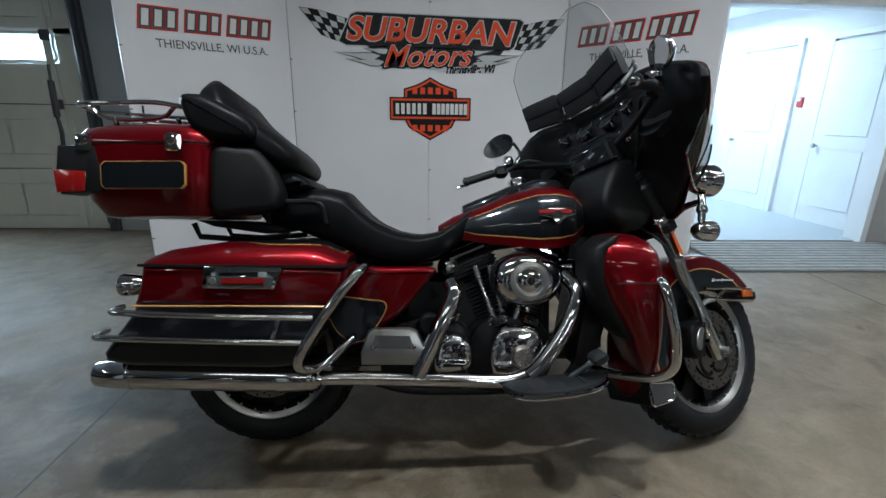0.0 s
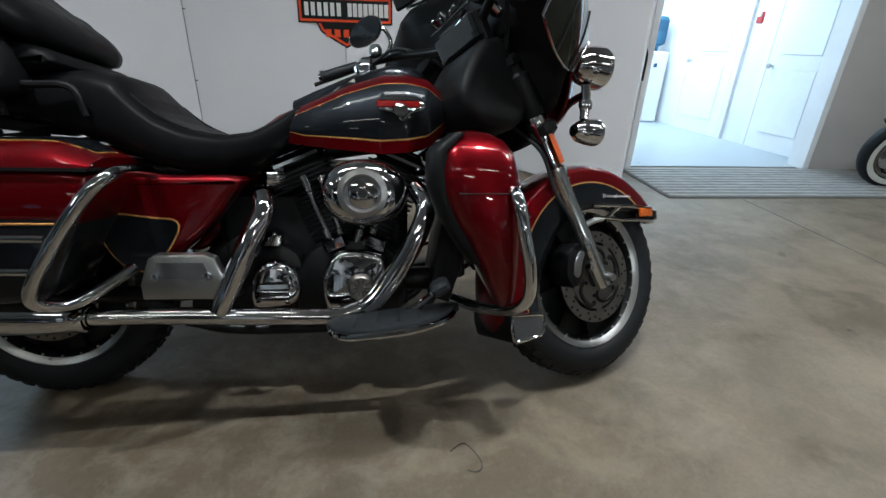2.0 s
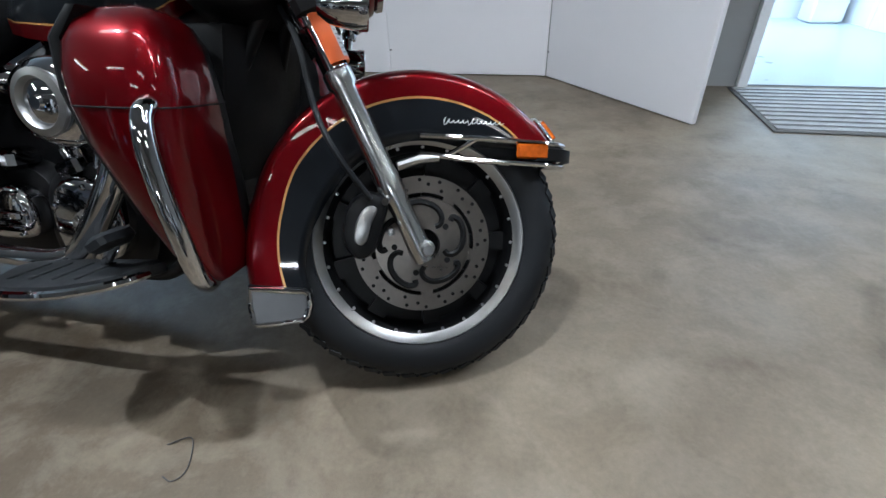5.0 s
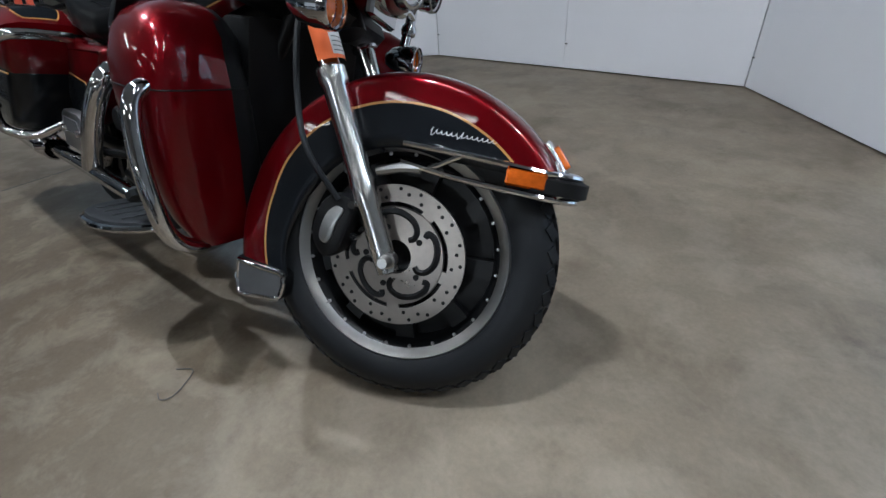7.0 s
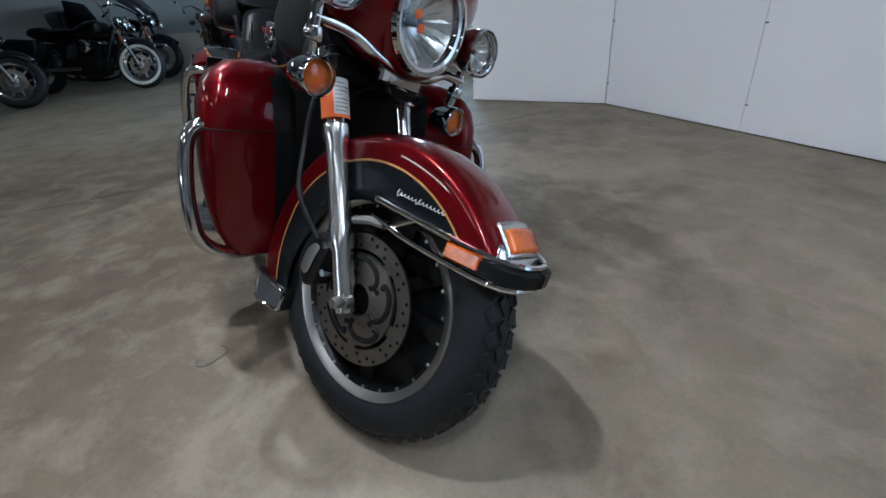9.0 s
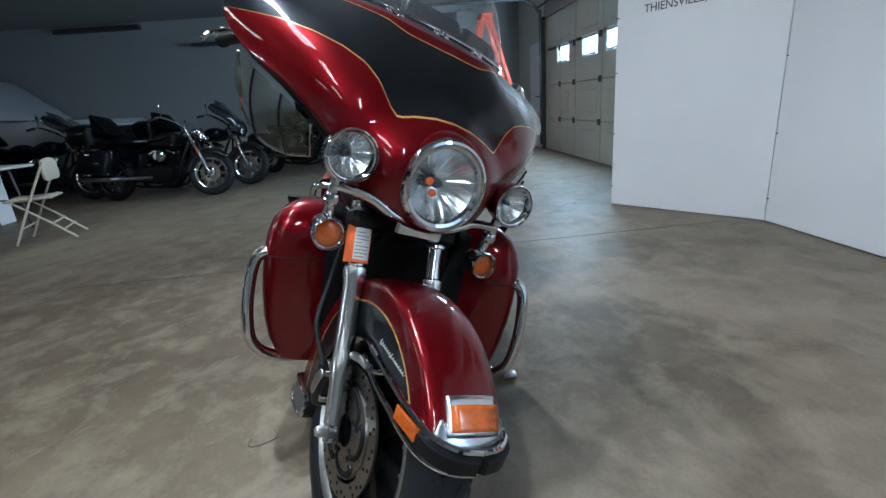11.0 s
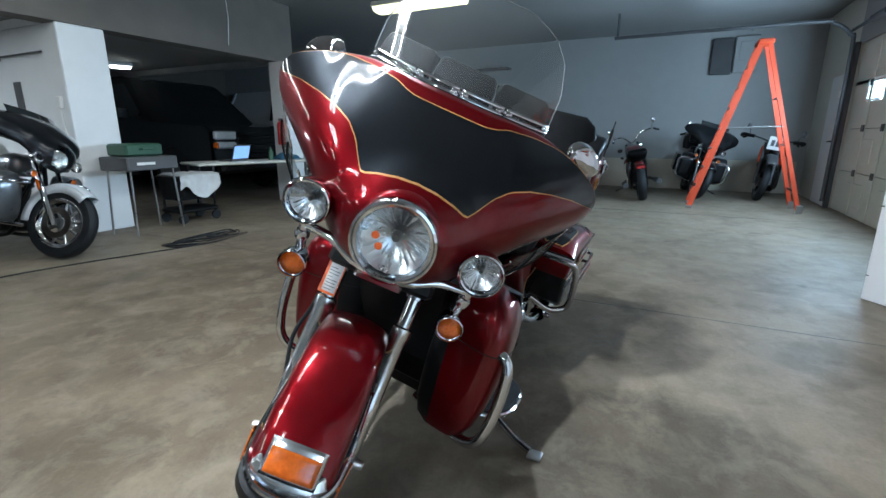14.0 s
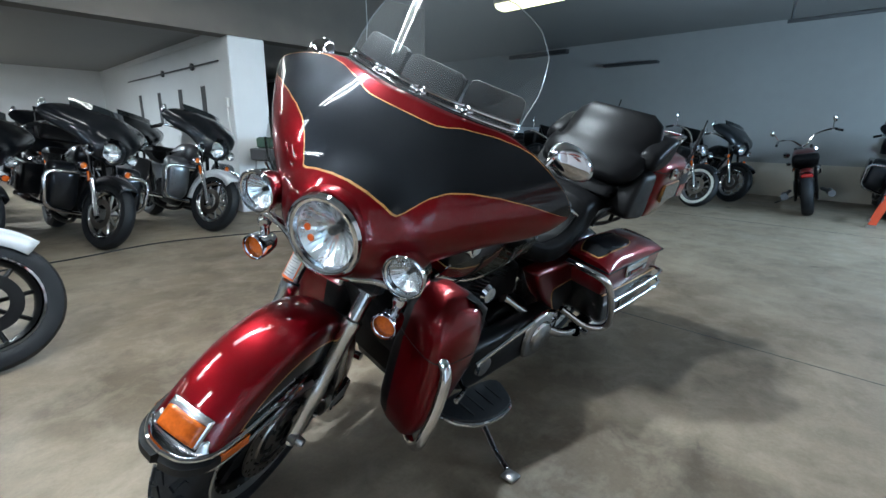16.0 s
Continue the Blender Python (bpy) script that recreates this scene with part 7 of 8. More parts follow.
def plain_bike(m, label, paint="black_paint", fairing="", bags=True, box=False, wall=False, bar_up=0.0, lower=False, dirt=False, metal="chrome", dark_wheel=False, fender="", bobbed=False):
    b = thing("motorcycle", label, "motorcycle", m, "parked motorcycles")
    ax = Vector((1.6, 0, 0.32))
    sm = Matrix.Translation(ax) @ Matrix.Rotation(radians(16), 4, FD) @ Matrix.Translation(-ax)
    for nm, c, mm in (("front_wheel", ax, sm), ("rear_wheel", Vector((0, 0, 0.32)), None)):
        wd = 1.0 if nm == "front_wheel" else 1.2
        prof = [(0.225, 0.045 * wd), (0.262, 0.060 * wd), (0.300, 0.052 * wd), (0.318, 0.028 * wd), (0.322, 0)]
        w = part(nm, Geo().lathe(prof + [(r, -h) for r, h in prof[-2::-1]], c, (0, 1, 0), 40), "rubber", b, "", mm)
        rim = [(0.214, 0.040), (0.220, 0.050), (0.230, 0.053), (0.233, 0.046), (0.216, 0.036)] if dark_wheel else [(0.19, 0.03), (0.205, 0.045), (0.228, 0.052), (0.232, 0.045), (0.2, 0.03)]
        part("rim", Geo().lathe(rim, c, (0, 1, 0), 36).lathe([(r, -h) for r, h in rim], c, (0, 1, 0), 36), metal, w)
        if wall:
            for s in (-1, 1):
                part("white_band", Geo().lathe([(0.236, s * 0.055), (0.262, s * 0.0625), (0.280, s * 0.060)], c, (0, 1, 0), 40), "white_tyre", w)
        g = Geo()
        for k in range(9):
            a = 2 * math.pi * k / 9
            g.tube([c + Vector((math.cos(a), 0, math.sin(a))) * 0.03, c + Vector((math.cos(a + 0.1), 0, math.sin(a + 0.1))) * 0.20], 0.011, 6)
        g.lathe([(0, -0.06), (0.05, -0.05), (0.05, 0.05), (0, 0.06)], c, (0, 1, 0), 16)
        part("spokes", g, "engine_black" if dark_wheel else "alu", w)
        part("rim_well", Geo().lathe([(0.212, 0.045), (0.200, 0.02), (0.200, -0.02), (0.212, -0.045)], c, (0, 1, 0), 36), "engine_black", w)
        part("brake_disc", Geo().lathe([(0.085, -0.07), (0.14, -0.07), (0.14, -0.076), (0.085, -0.076), (0.085, -0.07)], c, (0, 1, 0), 28), "engine_black" if dark_wheel else "rotor", w)
    for s in (-1, 1):
        fk = part("fork_leg", Geo().lathe([(0, -0.03), (0.026, -0.03), (0.026, 0.33), (0.03, 0.34), (0.02, 0.36), (0.02, 0.72)], ax + Vector((0, 0.11 * s, 0)), FD, 12), metal, b, "", sm)
        if not dirt:
            c_ = ax + Vector((0.0, 0.141 * s, 0)) + FD * 0.36
            part("fork_reflector", Geo().box(c_, (0.028, 0.010, 0.10), b=0.004, rot=Matrix.Rotation(radians(-RAKE), 3, "Y")), "amber", fk)
    rise = 0.14 if dirt else 0.02
    r0, half = 0.352 + rise, 0.075
    def arch(c, a0, a1, skirt):
        g = Geo()
        f = lambda a, t: (c.x + (r0 - 0.03 * (1 - math.cos(t * 1.5))) * math.cos(radians(a)), half * math.sin(t * 1.5), c.z + (r0 - 0.03 * (1 - math.cos(t * 1.5))) * math.sin(radians(a)))
        g.grid(f, [a0 + (a1 - a0) * i / 20 for i in range(21)], [-1 + 0.25 * j for j in range(9)])
        if skirt:
            for s in (-1, 1):
                g.grid(lambda a, d: (c.x + (r0 - 0.028 - d) * math.cos(radians(a)), s * half, c.z + (r0 - 0.028 - d) * math.sin(radians(a))), [a0 + (a1 - a0) * i / 20 for i in range(21)], [0, skirt])
        return g
    for nm, c, a0, a1, mm in (("front_fender", ax, 45, 180, sm), ("rear_fender", Vector((0, 0, 0.32)), 30, 118 if bobbed else 200, None)):
        p_ = part(nm, arch(c, a0, a1, 0.02 if bobbed else 0.07), fender or paint, b, "", mm, 50)
        md_ = p_.modifiers.new("thick", "SOLIDIFY")
        md_.thickness = 0.006
    tk = rounded([(0.68, 0.80), (0.75, 0.86), (0.92, 0.93), (1.08, 0.94), (1.16, 0.88), (1.12, 0.76), (0.90, 0.73), (0.72, 0.75)], 4)
    part("fuel_tank", Geo().prism(tk, -0.15, 0.15, "y", 0.07, cuts=4), paint, b, smooth=50)
    st = rounded([(0.0, 0.80), (0.05, 0.88), (0.25, 0.89), (0.33, 0.83), (0.50, 0.76), (0.66, 0.79), (0.74, 0.84), (0.70, 0.74), (0.45, 0.67), (0.15, 0.72)], 4)
    part("seat", Geo().prism(st, -0.16, 0.16, "y", 0.05, cuts=3), "vinyl", b, smooth=50)
    part("engine", Geo().prism(rounded([(0.45, 0.26), (0.9, 0.2), (1.05, 0.3), (1.02, 0.45), (0.6, 0.47), (0.45, 0.4)], 4), -0.15, 0.15, "y", 0.03), "engine_black", b)
    for ang in (-22.5, 22.5):
        d = Vector((math.sin(radians(ang)), 0, math.cos(radians(ang))))
        prof = [(0.06, 0.1)]
        for j in range(8):
            h = 0.13 + j * 0.024
            prof += [(0.06, h), (0.088, h + 0.002), (0.088, h + 0.009), (0.06, h + 0.011)]
        cy = part("cylinder", Geo().lathe(prof, Vector((0.87, 0, 0.33)), d, 20), "engine_black" if not dirt else "alu", b)
        part("rocker_cover", Geo().box(Vector((0.87, 0, 0.33)) + d * 0.37, (0.15, 0.17, 0.06), b=0.02, rot=Matrix.Rotation(radians(ang), 3, "Y")), metal, cy)
    part("air_cleaner", Geo().lathe([(0, 0.07), (0.06, 0.065), (0.085, 0.04), (0.085, 0)], (0.90, -0.14, 0.60), (0, -1, 0), 24), metal, b)
    part("frame", Geo().tube([(1.32, 0, 0.88), (1.2, 0.1, 0.5), (1.08, 0.13, 0.2), (0.5, 0.13, 0.18), (0.3, 0.12, 0.35), (0.1, 0.11, 0.68)], 0.02, 8, smooth=4).tube([(1.32, 0, 0.88), (1.2, -0.1, 0.5), (1.08, -0.13, 0.2), (0.5, -0.13, 0.18), (0.3, -0.12, 0.35), (0.1, -0.11, 0.68)], 0.02, 8, smooth=4), "engine_black", b)
    if not dirt:
        for s in (-1, 1):
            part("muffler", Geo().tube([(0.80, s * 0.2, 0.30), (0.4, s * 0.25, 0.30), (0.2, s * 0.26, 0.31), (-0.35, s * 0.26, 0.33)], lambda q: 0.026 if q < 0.5 else 0.045, 14), "dark_steel" if bobbed else metal, b)
    hz = 1.02 + bar_up
    hb_ = part("handlebar", Geo().tube([(0.98 - 0.1 * bar_up, -0.42, hz - 0.02), (1.08, -0.36, hz + 0.03), (1.2, -0.16, hz), (1.24, 0, 0.98), (1.2, 0.16, hz), (1.08, 0.36, hz + 0.03), (0.98 - 0.1 * bar_up, 0.42, hz - 0.02)], 0.014, 8, smooth=5), metal if not dirt else "dark_steel", b, "", sm)
    for s in (-1, 1):
        part("grip", Geo().tube([(0.96, s * 0.43, hz - 0.03), (1.05, s * 0.385, hz + 0.012)], 0.019, 8), "rubber", hb_)
        mr = part("mirror", Geo().tube([(1.08, s * 0.36, hz + 0.03), (1.09, s * 0.40, hz + 0.16)], 0.006, 6), metal, hb_)
        part("mirror_head", Geo().lathe([(0, 0.012), (0.04, 0.008), (0.055, 0), (0.04, -0.008), (0, -0.012)], (1.09, s * 0.42, hz + 0.18), (1, 0, 0.1), 16, squash=0.62), metal, mr)
    if dirt:
        part("number_plate", Geo().box((1.42, 0, 0.98), (0.015, 0.2, 0.22), b=0.006), "paper", b, "white front plate with two dark bars", sm)
        part("plate_mark", Geo().box((1.43, -0.035, 0.98), (0.004, 0.05, 0.10)).box((1.43, 0.04, 0.98), (0.004, 0.05, 0.10)), "dark_steel", b, "", sm)
        for s in (-1, 1):
            part("hand_guard", Geo().tube([(1.0, s * 0.47, hz), (1.12, s * 0.46, hz + 0.03), (1.2, s * 0.3, hz + 0.02)], 0.03, 8, smooth=4), "plastic", b, "", sm)
            part("shroud", Geo().prism(rounded([(0.95, 0.72), (1.2, 0.62), (1.25, 0.8), (1.05, 0.92)], 3), s * 0.13, s * 0.18, "y", 0.01), "orange", b)
        return b
    lamp("headlamp", Vector((1.46, 0, 0.90)), 0.09, 0.12, b, sm, "round chrome headlamp")
    for s in (-1, 1):
        lamp("passing_lamp", Vector((1.46, s * 0.2, 0.88)), 0.05, 0.06, b, sm, "round chrome passing lamp")
        lamp("turn_signal", Vector((1.44, s * 0.2, 0.73)), 0.033, 0.05, b, sm, "amber turn signal", "amber")
    if fairing:
        g = Geo()
        g.grid(fair, YS[::2], [k / 14 for k in range(15)])
        f_ = part("fairing", g, fairing, b, "batwing fairing", sm, 60)
        md_ = f_.modifiers.new("thick", "SOLIDIFY")
        md_.thickness, md_.offset = 0.02, -1
        g = Geo()
        g.grid(lambda y, v: Vector(screen_pt(y, v * 0.24)), [-0.25 + 0.50 * i / 16 for i in range(17)], [k / 6 for k in range(7)])
        part("windscreen", g, "glass_dark", f_, "short dark windscreen", smooth=60)
    if bags:
        for s in (-1, 1):
            o = [(-0.36, 0.40), (0.18, 0.37), (0.31, 0.60), (0.30, 0.70), (-0.1, 0.735), (-0.26, 0.68), (-0.28, 0.55)]
            part("saddlebag", Geo().prism(o, s * 0.17, s * 0.36, "y", 0.03, cuts=3), paint, b, smooth=50)
    if box:
        part("tour_box", Geo().rings([box_ring(0.82, -0.48, -0.1, 0.22, 0.27), box_ring(0.95, -0.54, -0.085, 0.255, 0.296), box_ring(1.06, -0.55, -0.08, 0.26, 0.30), box_ring(1.12, -0.45, -0.15, 0.2, 0.24)]), paint, b, smooth=50)
        part("backrest", Geo().prism(rounded([(-0.1, 1.0), (-0.13, 1.25), (-0.06, 1.22), (0.12, 1.02), (0.1, 0.96)], 4), -0.2, 0.2, "y", 0.04, cuts=3), "vinyl", b, smooth=50)
    if lower:
        for s in (-1, 1):
            part("lower_fairing", Geo().prism(rounded([(1.14, 0.32), (1.28, 0.36), (1.32, 0.6), (1.28, 0.74), (1.16, 0.76), (1.10, 0.6)], 4), s * 0.15, s * 0.38, "y", 0.05, cuts=3), paint, b, smooth=50)
            part("engine_guard", Geo().tube([(1.3, s * 0.1, 0.68), (1.31, s * 0.38, 0.66), (1.33, s * 0.41, 0.5), (1.28, s * 0.36, 0.34), (1.2, s * 0.1, 0.28)], 0.018, 10, smooth=5), metal, b)
    part("tail_lamp", Geo().box((-0.36, 0, 0.60), (0.05, 0.14, 0.06), b=0.015), "red_lens", b)
    part("side_stand", Geo().tube([(0.86, 0.15, 0.2), (0.95, 0.4, 0.115)], 0.012, 8), "dark_steel", b)
    return b


plain_bike(ride(1.86, -0.62, 97), "silver and black touring motorcycle with lower fairings, parked", "silver_bike", "black_paint", lower=True, fender="silver")
plain_bike(ride(2.88, -0.45, 97), "black touring motorcycle with orange fork reflectors, parked", "black_paint", "black_paint", box=True, lower=True)
plain_bike(ride(3.75, -0.75, 97), "black touring motorcycle in the parked row", "black_paint", "black_paint", box=True)
plain_bike(ride(4.6, -0.95, 97), "dark maroon motorcycle in the parked row", "maroon", "", bags=True)
plain_bike(ride(1.95, -3.3, 95), "black motorcycle in the second parked row", "black_paint", "black_paint", box=True)
plain_bike(ride(2.9, -3.3, 95), "black motorcycle in the second parked row", "black_paint", "black_paint", box=True)
plain_bike(ride(3.9, -3.3, 95), "black motorcycle in the second parked row", "black_paint", "", bags=True)
plain_bike(ride(3.74, 1.90, 180), "motorcycle with a silver front fender, parked", "silver", "", bags=True, dark_wheel=True)
plain_bike(ride(-2.95, 0.85, 78), "black motorcycle with bags and long chrome fork, parked", "black_paint", "", bags=True, box=True)
plain_bike(ride(-3.6, -1.2, 84), "black touring motorcycle in the dark corner, parked", "black_paint", "black_paint", box=True)
plain_bike(ride(-3.75, 1.15, 70), "black touring motorcycle with chrome engine, parked", "black_paint", "black_paint", box=True)
plain_bike(ride(-4.35, 2.50, 58), "black cruiser with white-banded tyres and chrome engine, parked", "black_paint", "", wall=True, bar_up=0.12)
plain_bike(ride(-5.45, 2.74, 48), "black touring motorcycle beside the white-banded cruiser, parked", "black_paint", "black_paint", box=True)
plain_bike(ride(-6.36, 3.72, 188), "maroon cruiser seen from behind, parked", "maroon", "", bags=False, bar_up=0.1, bobbed=True)
plain_bike(ride(-5.3, 4.75, 5), "black touring motorcycle behind the ladder, parked", "black_paint", "black_paint", box=True, lower=True)
plain_bike(ride(-5.65, 5.75, -14, 4), "black and orange off-road motorcycle with white front plate", "dark_steel", "", bags=False, dirt=True, metal="dark_steel")
plain_bike(ride(6.74, 5.60, 152), "dark blue-black cruiser with white-banded tyres, parked", "black_paint", "", wall=True)

# ---- vehicles in the rear bays ----
def pickup(m, label, paint):
    """Front of a pickup; x to its right, y backwards from the grille."""
    t = thing("pickup_truck", label, "pickup truck", m)
    W2 = 0.98
    side = [(0.0, 0.42), (0.0, 0.98), (0.10, 1.06), (1.25, 1.14), (1.30, 1.14), (1.95, 1.78), (2.15, 1.84), (3.6, 1.82), (3.85, 1.2), (5.3, 1.18), (5.3, 0.5), (0.3, 0.40)]
    body = Geo()
    def ring(k, inset_top):
        return [(k * (W2 - (0.20 if z > 1.2 else 0.0) * inset_top), y, z) for y, z in side]
    body.rings([ring(-0.94, 1), ring(-1, 1), ring(1, 1), ring(0.94, 1)])
    part("body", body, paint, t, smooth=30)
    part("windscreen", Geo().add([(-0.72, 1.36, 1.19), (0.72, 1.36, 1.19), (0.66, 1.92, 1.73), (-0.66, 1.92, 1.73)], [(0, 1, 2, 3)]), "glass_dark", t)
    for s in (-1, 1):
        part("side_window", Geo().add([(s * 0.93, 1.55, 1.22), (s * 0.93, 2.5, 1.22), (s * 0.815, 2.5, 1.72), (s * 0.815, 2.05, 1.72)], [(0, 1, 2, 3)]), "glass_dark", t)
        hl_ = part("headlamp", Geo().box((s * 0.74, -0.02, 0.93), (0.36, 0.08, 0.13), b=0.02), "lamp_pale", t, "clear stacked headlamp")
        part("lamp_lower", Geo().box((s * 0.74, -0.02, 0.79), (0.36, 0.07, 0.10), b=0.02), "lamp_pale", t)
        part("marker", Geo().box((s * 0.90, -0.02, 0.79), (0.06, 0.075, 0.09), b=0.015), "amber", t)
        w_ = part("wheel", Geo().lathe([(0, 0.12), (0.2, 0.11), (0.24, 0.12), (0.36, 0.1), (0.39, 0.05), (0.39, -0.1), (0.2, -0.12)], (s * 0.86, 0.95, 0.39), (s, 0, 0), 32), "rubber", t)
        part("rim", Geo().lathe([(0, 0.125), (0.06, 0.13), (0.18, 0.118), (0.235, 0.124)], (s * 0.86, 0.95, 0.39), (s, 0, 0), 28), "alu", w_)
        w_ = part("wheel", Geo().lathe([(0, 0.12), (0.2, 0.11), (0.24, 0.12), (0.36, 0.1), (0.39, 0.05), (0.39, -0.1), (0.2, -0.12)], (s * 0.86, 4.4, 0.39), (s, 0, 0), 32), "rubber", t)
        part("mirror", Geo().box((s * 1.1, 1.75, 1.25), (0.2, 0.08, 0.18), b=0.03), paint, t)
    part("grille", Geo().box((0, -0.015, 0.80), (1.08, 0.05, 0.28), b=0.02), "plastic", t)
    for z in (0.72, 0.80, 0.88):
        part("grille_bar", Geo().box((0, -0.045, z), (1.06, 0.02, 0.022), b=0.006), "engine_black", t)
    part("bumper", Geo().box((0, -0.10, 0.50), (1.92, 0.2, 0.22), b=0.05), "plastic", t)
    return t


pickup(pose(-2.5, -2.6, 0, 0, 0, 180) @ Matrix.Scale(1.18, 4), "black pickup truck parked nose out in the dark bay", "black_car")
pickup(pose(-5.85, -1.8, 0, 0, 0, 180) @ Matrix.Scale(1.18, 4), "silver pickup truck parked in the dark bay", "silver")

# ---- ladder ----
ld = thing("step_ladder", "orange fibreglass step ladder standing open", "ladder", pose(-4.55, 5.36, 0))
TOPZ = 2.40
for s in (-1, 1):
    part("rail", Geo().rings([[(s * 0.30 + dx, -0.71 + dy, 0.03) for dx, dy in ((-0.015, -0.04), (0.015, -0.04), (0.015, 0.04), (-0.015, 0.04))], [(s * 0.17 + dx, -0.05 + dy, TOPZ) for dx, dy in ((-0.015, -0.04), (0.015, -0.04), (0.015, 0.04), (-0.015, 0.04))]]), "orange", ld)
    part("rear_rail", Geo().rings([[(s * 0.27 + dx, 0.71 + dy, 0.03) for dx, dy in ((-0.014, -0.03), (0.014, -0.03), (0.014, 0.03), (-0.014, 0.03))], [(s * 0.15 + dx, 0.05 + dy, TOPZ) for dx, dy in ((-0.014, -0.03), (0.014, -0.03), (0.014, 0.03), (-0.014, 0.03))]]), "orange", ld)
    part("foot", Geo().box((s * 0.302, -0.715, 0.02), (0.05, 0.10, 0.04), b=0.006), "alu", ld)
    part("foot", Geo().box((s * 0.272, 0.715, 0.06), (0.045, 0.08, 0.12), b=0.006), "alu", ld)
    part("spreader", Geo().tube([(s * 0.235, -0.38, 1.22), (s * 0.215, 0.36, 1.24)], 0.012, 6), "alu", ld)
for k in range(1, 8):
    q = k / 8
    part("step", Geo().box((0, -0.71 + 0.66 * q, 0.03 + (TOPZ - 0.03) * q), (0.56 - 0.24 * q, 0.09, 0.025), b=0.005), "alu", ld)
for q in (0.12, 0.4, 0.68):
    part("rear_brace", Geo().box((0, 0.71 - 0.66 * q, 0.03 + (TOPZ - 0.03) * q), (0.50 - 0.22 * q, 0.02, 0.03), b=0.004), "alu", ld)
part("top_cap", Geo().box((0, 0, TOPZ + 0.02), (0.42, 0.20, 0.07), b=0.015), "orange", ld)

# ---- table, chair and clutter by the bay ----
TM = pose(-0.05, -1.22, 0, 0, 0, 163)
tb_ = thing("folding_table", "long folding table with a pale plastic top", "table", TM)
part("tabletop", Geo().box((0.915, 0.30, 0.725), (1.83, 0.70, 0.035), b=0.012), "grey_plastic", tb_)
for x in (0.22, 1.6):
    for y in (0.05, 0.55):
        part("leg", Geo().tube([(x, y, 0.708), (x - 0.05 if x < 1 else x + 0.05, y, 0.012)], 0.014, 8), "sign_grey", tb_)
    part("leg_brace", Geo().tube([(x, 0.05, 0.35), (x, 0.55, 0.35)], 0.010, 6), "sign_grey", tb_)
lt = thing("laptop", "open laptop with a lit blue screen on the table", "laptop", TM @ pose(0.62, 0.34, 0.7435, 0, 0, 25))
part("base", Geo().box((0, 0, 0.009), (0.33, 0.23, 0.018), b=0.004), "sign_grey", lt)
lid_ = part("lid", Geo().box((0, 0, 0.11), (0.33, 0.010, 0.22), b=0.004), "sign_grey", lt, "", pose(0, 0.0, 0) @ Matrix.Translation((0, -0.118, 0.018)) @ Matrix.Rotation(radians(18), 4, "X"))
part("screen", Geo().box((0, 0.0065, 0.112), (0.30, 0.003, 0.18)), "laptop_screen", lid_)
part("screen_back", Geo().box((0, -0.0065, 0.112), (0.30, 0.003, 0.18)), "laptop_screen", lid_)
bt = solo("spray_bottle", Geo().lathe([(0, 0), (0.035, 0), (0.037, 0.02), (0.037, 0.12), (0.02, 0.15), (0.012, 0.16), (0.014, 0.19), (0, 0.19)], (0, 0, 0), (0, 0, 1), 16), "green", "small green bottle on the folding table", "bottle", m=TM @ pose(1.15, 0.25, 0.7425))


def heap(name, mat, m, size, label, seed, cat):
    """A crumpled cloth: a sheet with folds."""
    random.seed(seed)
    off = Vector((seed * 3.1, seed * 1.7, 0))
    def f(u, v):
        n = noise.noise(Vector((u * 3, v * 3, 0)) + off) + 0.5 * noise.noise(Vector((u * 8, v * 8, 0)) + off)
        e = (1 - u * u) * (1 - v * v)
        return (u * size[0] / 2, v * size[1] / 2, max(0.003, size[2] * (e ** 0.5) * (0.6 + 0.5 * n)))
    g = Geo()
    g.grid(f, [-1 + i / 10 for i in range(21)], [-1 + i / 10 for i in range(21)])
    return solo(name, g, mat, label, cat, m=m, smooth=60)


heap("cloth", "blue_cloth", TM @ pose(1.42, 0.28, 0.7425), (0.36, 0.3, 0.14), "crumpled blue cloth on the folding table", 3, "cloth")
bn = thing("utility_cart", "black plastic utility cart on small wheels", "cart", pose(0.02, -1.35, 0, 0, 0, 0))
part("tub", Geo().rings([box_ring(0.30, -0.26, 0.26, 0.20, 0.20), box_ring(0.58, -0.30, 0.30, 0.24, 0.24), box_ring(0.60, -0.32, 0.32, 0.26, 0.26)]), "plastic", bn)
part("shelf", Geo().box((0, 0, 0.16), (0.55, 0.40, 0.06), b=0.02), "plastic", bn)
for x in (-0.24, 0.24):
    for y in (-0.17, 0.17):
        part("post", Geo().tube([(x, y, 0.12), (x, y, 0.34)], 0.015, 8), "plastic", bn)
        part("caster", Geo().lathe([(0, -0.015), (0.06, -0.015), (0.06, 0.015), (0, 0.015)], (x, y, 0.062), (0, 1, 0), 16), "rubber", bn)
def drape(u, v):
    x = -0.26 + 0.52 * u
    y = 0.24
    n = 0.02 * math.sin(u * 17) + 0.02 * noise.noise(Vector((u * 5, v * 5, 2)))
    if v < 0.4:
        return (x, -0.2 + 0.46 * v / 0.4, 0.625 + n * 0.6)
    return (x * (1 + 0.1 * v), 0.275 + n, 0.62 - 0.42 * (v - 0.4) * (0.5 + 0.7 * abs(math.sin(u * 3.5))))
g = Geo()
g.grid(drape, [i / 24 for i in range(25)], [i / 20 for i in range(21)])
solo("towel", g, "cloth", "white towel draped over the utility cart", "towel", m=pose(0.02, -1.35, 0), smooth=60)
tt = thing("tool_table", "grey metal tray table on thin steel legs", "table", pose(0.73, -1.12, 0, 0, 0, 8))
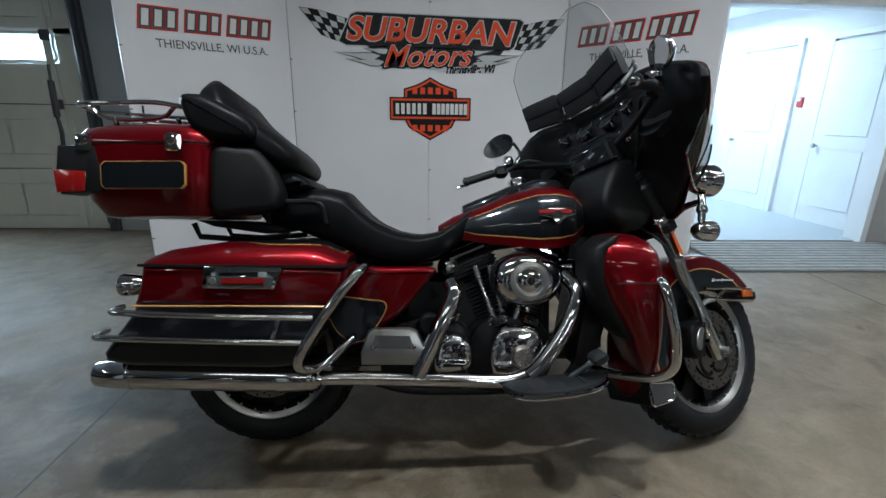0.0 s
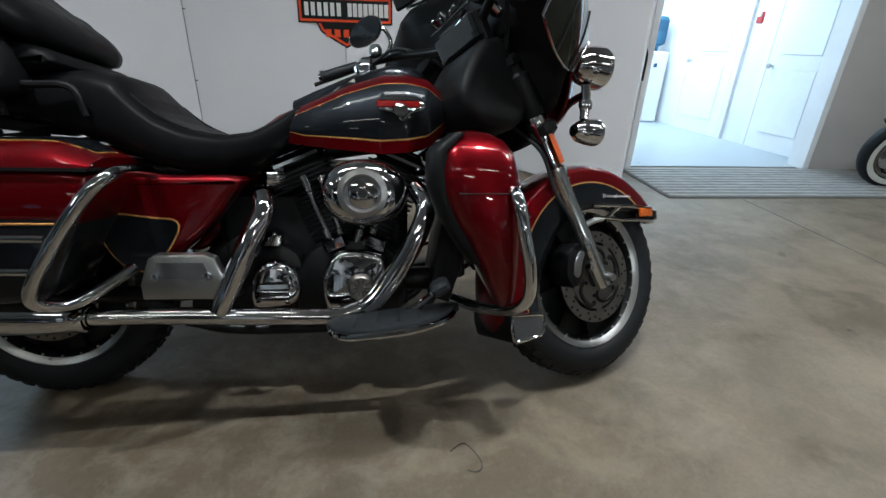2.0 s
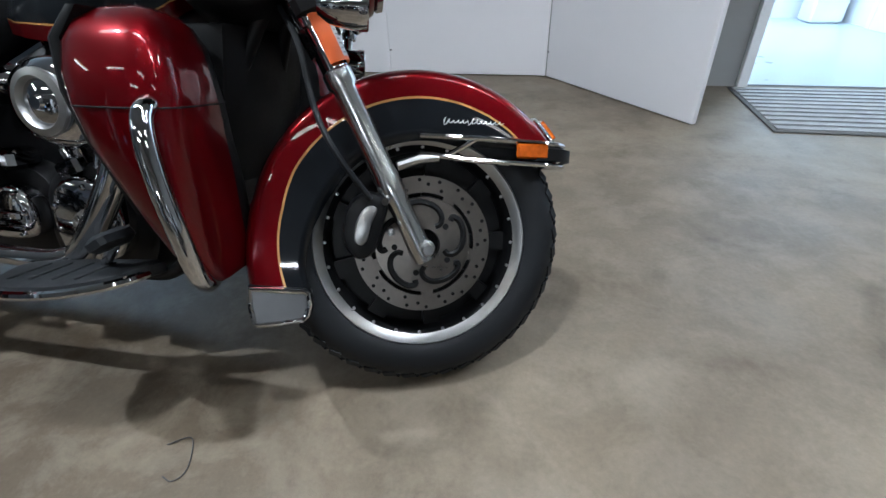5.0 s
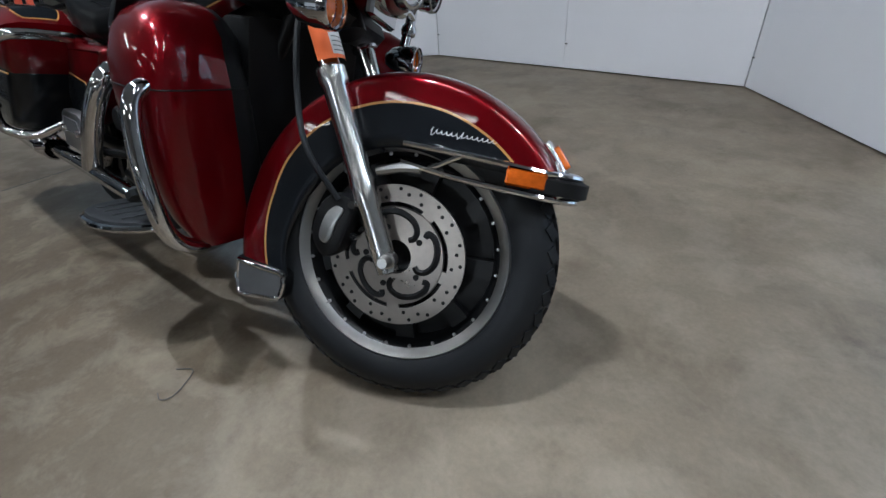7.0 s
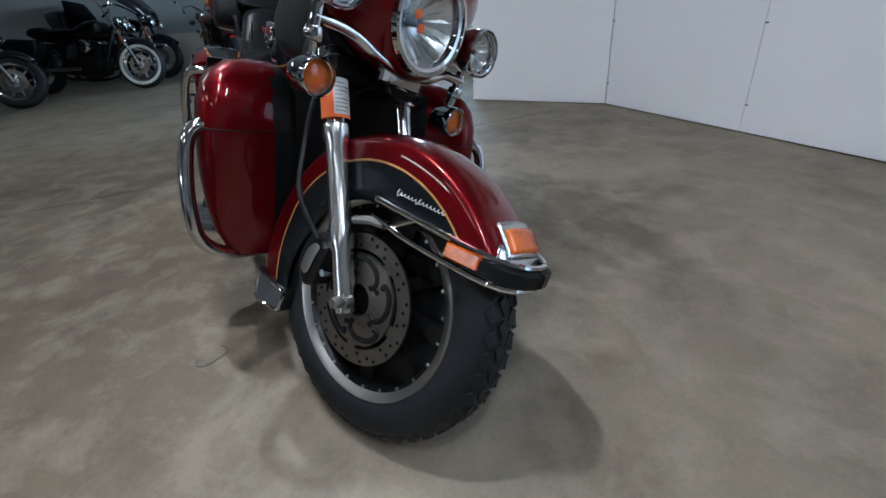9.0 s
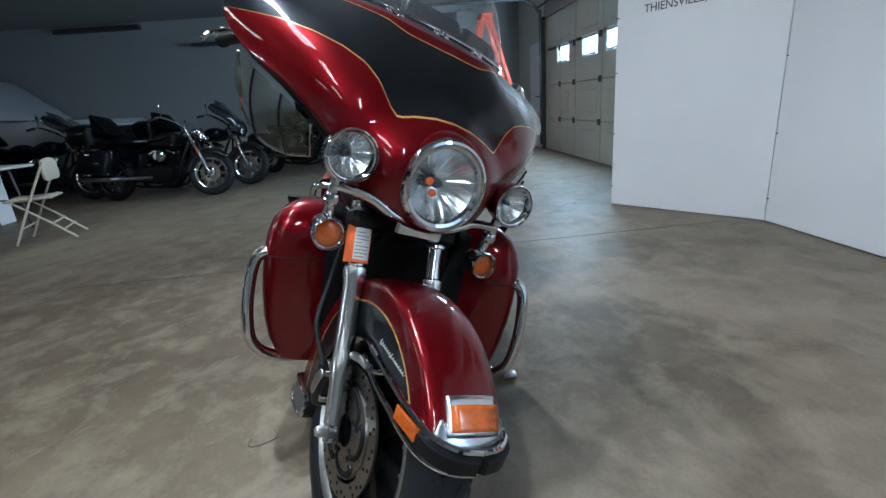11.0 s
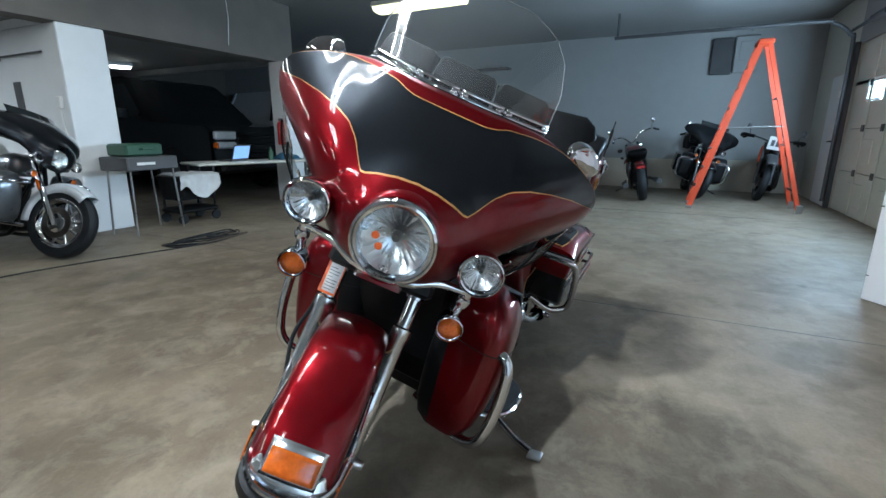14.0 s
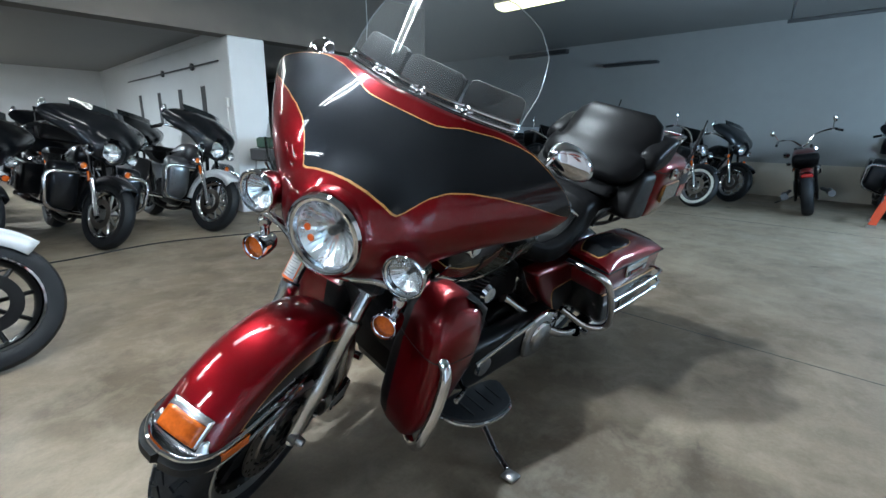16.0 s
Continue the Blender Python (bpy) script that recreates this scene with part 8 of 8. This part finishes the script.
part("tray", Geo().box((0, 0, 0.80), (0.64, 0.42, 0.15), b=0.012), "sign_grey", tt, "grey metal tray")
part("label_plate", Geo().box((0.10, 0.213, 0.80), (0.22, 0.006, 0.03)), "paper", tt)
for x in (-0.28, 0.28):
    for y in (-0.17, 0.17):
        part("leg", Geo().tube([(x * 0.95, y, 0.73), (x * 1.08, y * 1.1, 0.01)], 0.011, 8), "alu", tt)
gb = thing("tool_case", "dark green plastic case on the tray table", "case", pose(0.75, -1.14, 0.876, 0, 0, 8))
part("shell", Geo().box((0, 0, 0.07), (0.46, 0.30, 0.14), b=0.02), "green", gb)
part("handle", Geo().tube([(-0.07, 0.15, 0.08), (-0.06, 0.185, 0.08), (0.06, 0.185, 0.08), (0.07, 0.15, 0.08)], 0.009, 8), "green", gb)

ch = thing("folding_chair", "beige metal folding chair, open", "chair", pose(-0.93, -0.10, 0, 0, 0, -72))
for s in (-1, 1):
    part("front_leg", Geo().tube([(-0.20, s * 0.21, 0.80), (0.0, s * 0.21, 0.44), (0.22, s * 0.21, 0.012)], 0.012, 8, smooth=4), "beige", ch)
    part("rear_leg", Geo().tube([(0.16, s * 0.18, 0.43), (-0.05, s * 0.18, 0.24), (-0.28, s * 0.18, 0.012)], 0.012, 8), "beige", ch)
part("seat", Geo().box((0.03, 0, 0.445), (0.40, 0.38, 0.025), b=0.01), "beige", ch)
part("backrest", Geo().prism(rounded([(-0.20, 0.62), (0, 0.61), (0.20, 0.62), (0.21, 0.74), (0.17, 0.81), (0, 0.83), (-0.17, 0.81), (-0.21, 0.74)], 4), -0.185, -0.165, "x", 0.006), "beige", ch)
part("crossbar", Geo().tube([(0.14, -0.21, 0.17), (0.14, 0.21, 0.17)], 0.009, 6), "beige", ch)
part("crossbar", Geo().tube([(-0.20, -0.18, 0.12), (-0.20, 0.18, 0.12)], 0.009, 6), "beige", ch)
part("crossbar", Geo().tube([(-0.12, -0.18, 0.19), (-0.12, 0.18, 0.19)], 0.009, 6), "beige", ch)

# cables and debris on the floor
random.seed(5)
solo("power_cable", Geo().tube([(4.0, -0.15, 0.006), (3.2, -0.22, 0.006), (2.5, -0.38, 0.006), (1.9, -0.28, 0.006), (1.4, -0.12, 0.006), (1.05, 0.0, 0.006), (0.7, 0.05, 0.006), (0.45, -0.1, 0.006), (0.6, -0.4, 0.006)], 0.006, 6, smooth=8), "rubber", "black power cable lying on the concrete floor", "cable")
db = thing("cable_pile", "tangle of dark cables and scraps on the floor", "cables", pose(0.72, -0.12, 0))
for k in range(7):
    a = random.uniform(0, 6.28)
    p = [(random.uniform(-0.45, 0.45), random.uniform(-0.16, 0.16), 0.008 + 0.012 * k % 0.03) for _ in range(5)]
    part("strand", Geo().tube(p, 0.008, 6, smooth=6), "wood" if k % 2 else "rubber", db)
solo("floor_wire", Geo().tube([(2.73, 3.115, 0.003), (2.77, 3.14, 0.003), (2.80, 3.10, 0.003), (2.81, 3.065, 0.003), (2.795, 3.045, 0.003), (2.77, 3.05, 0.003)], 0.0013, 6, smooth=6), "dark_steel", "short curled dark wire on the concrete floor", "wire")
ex = thing("fire_extinguisher", "red fire extinguisher hanging on the white pillar", "extinguisher", pose(-1.87, -1.52, 0.95))
part("cylinder", Geo().lathe([(0, 0), (0.05, 0.0), (0.06, 0.02), (0.06, 0.32), (0.045, 0.36), (0.02, 0.38), (0, 0.38)], (0, 0, 0), (0, 0, 1), 18), "ext_red", ex)
part("valve", Geo().box((0, 0, 0.40), (0.09, 0.03, 0.04), b=0.006), "dark_steel", ex)
solo("hanging_cord", Geo().tube([(-1.0, -1.5, CEIL), (-1.01, -1.49, 2.7), (-0.99, -1.51, 2.35)], 0.006, 6), "paper", "pale cord hanging from the ceiling by the beam", "cord")
solo("wall_shelf", Geo().box((BACK_X + 0.10, 0.1, 2.62), (0.2, 1.2, 0.05), b=0.01), "dark_steel", "long dark shelf high on the back wall", "shelf")
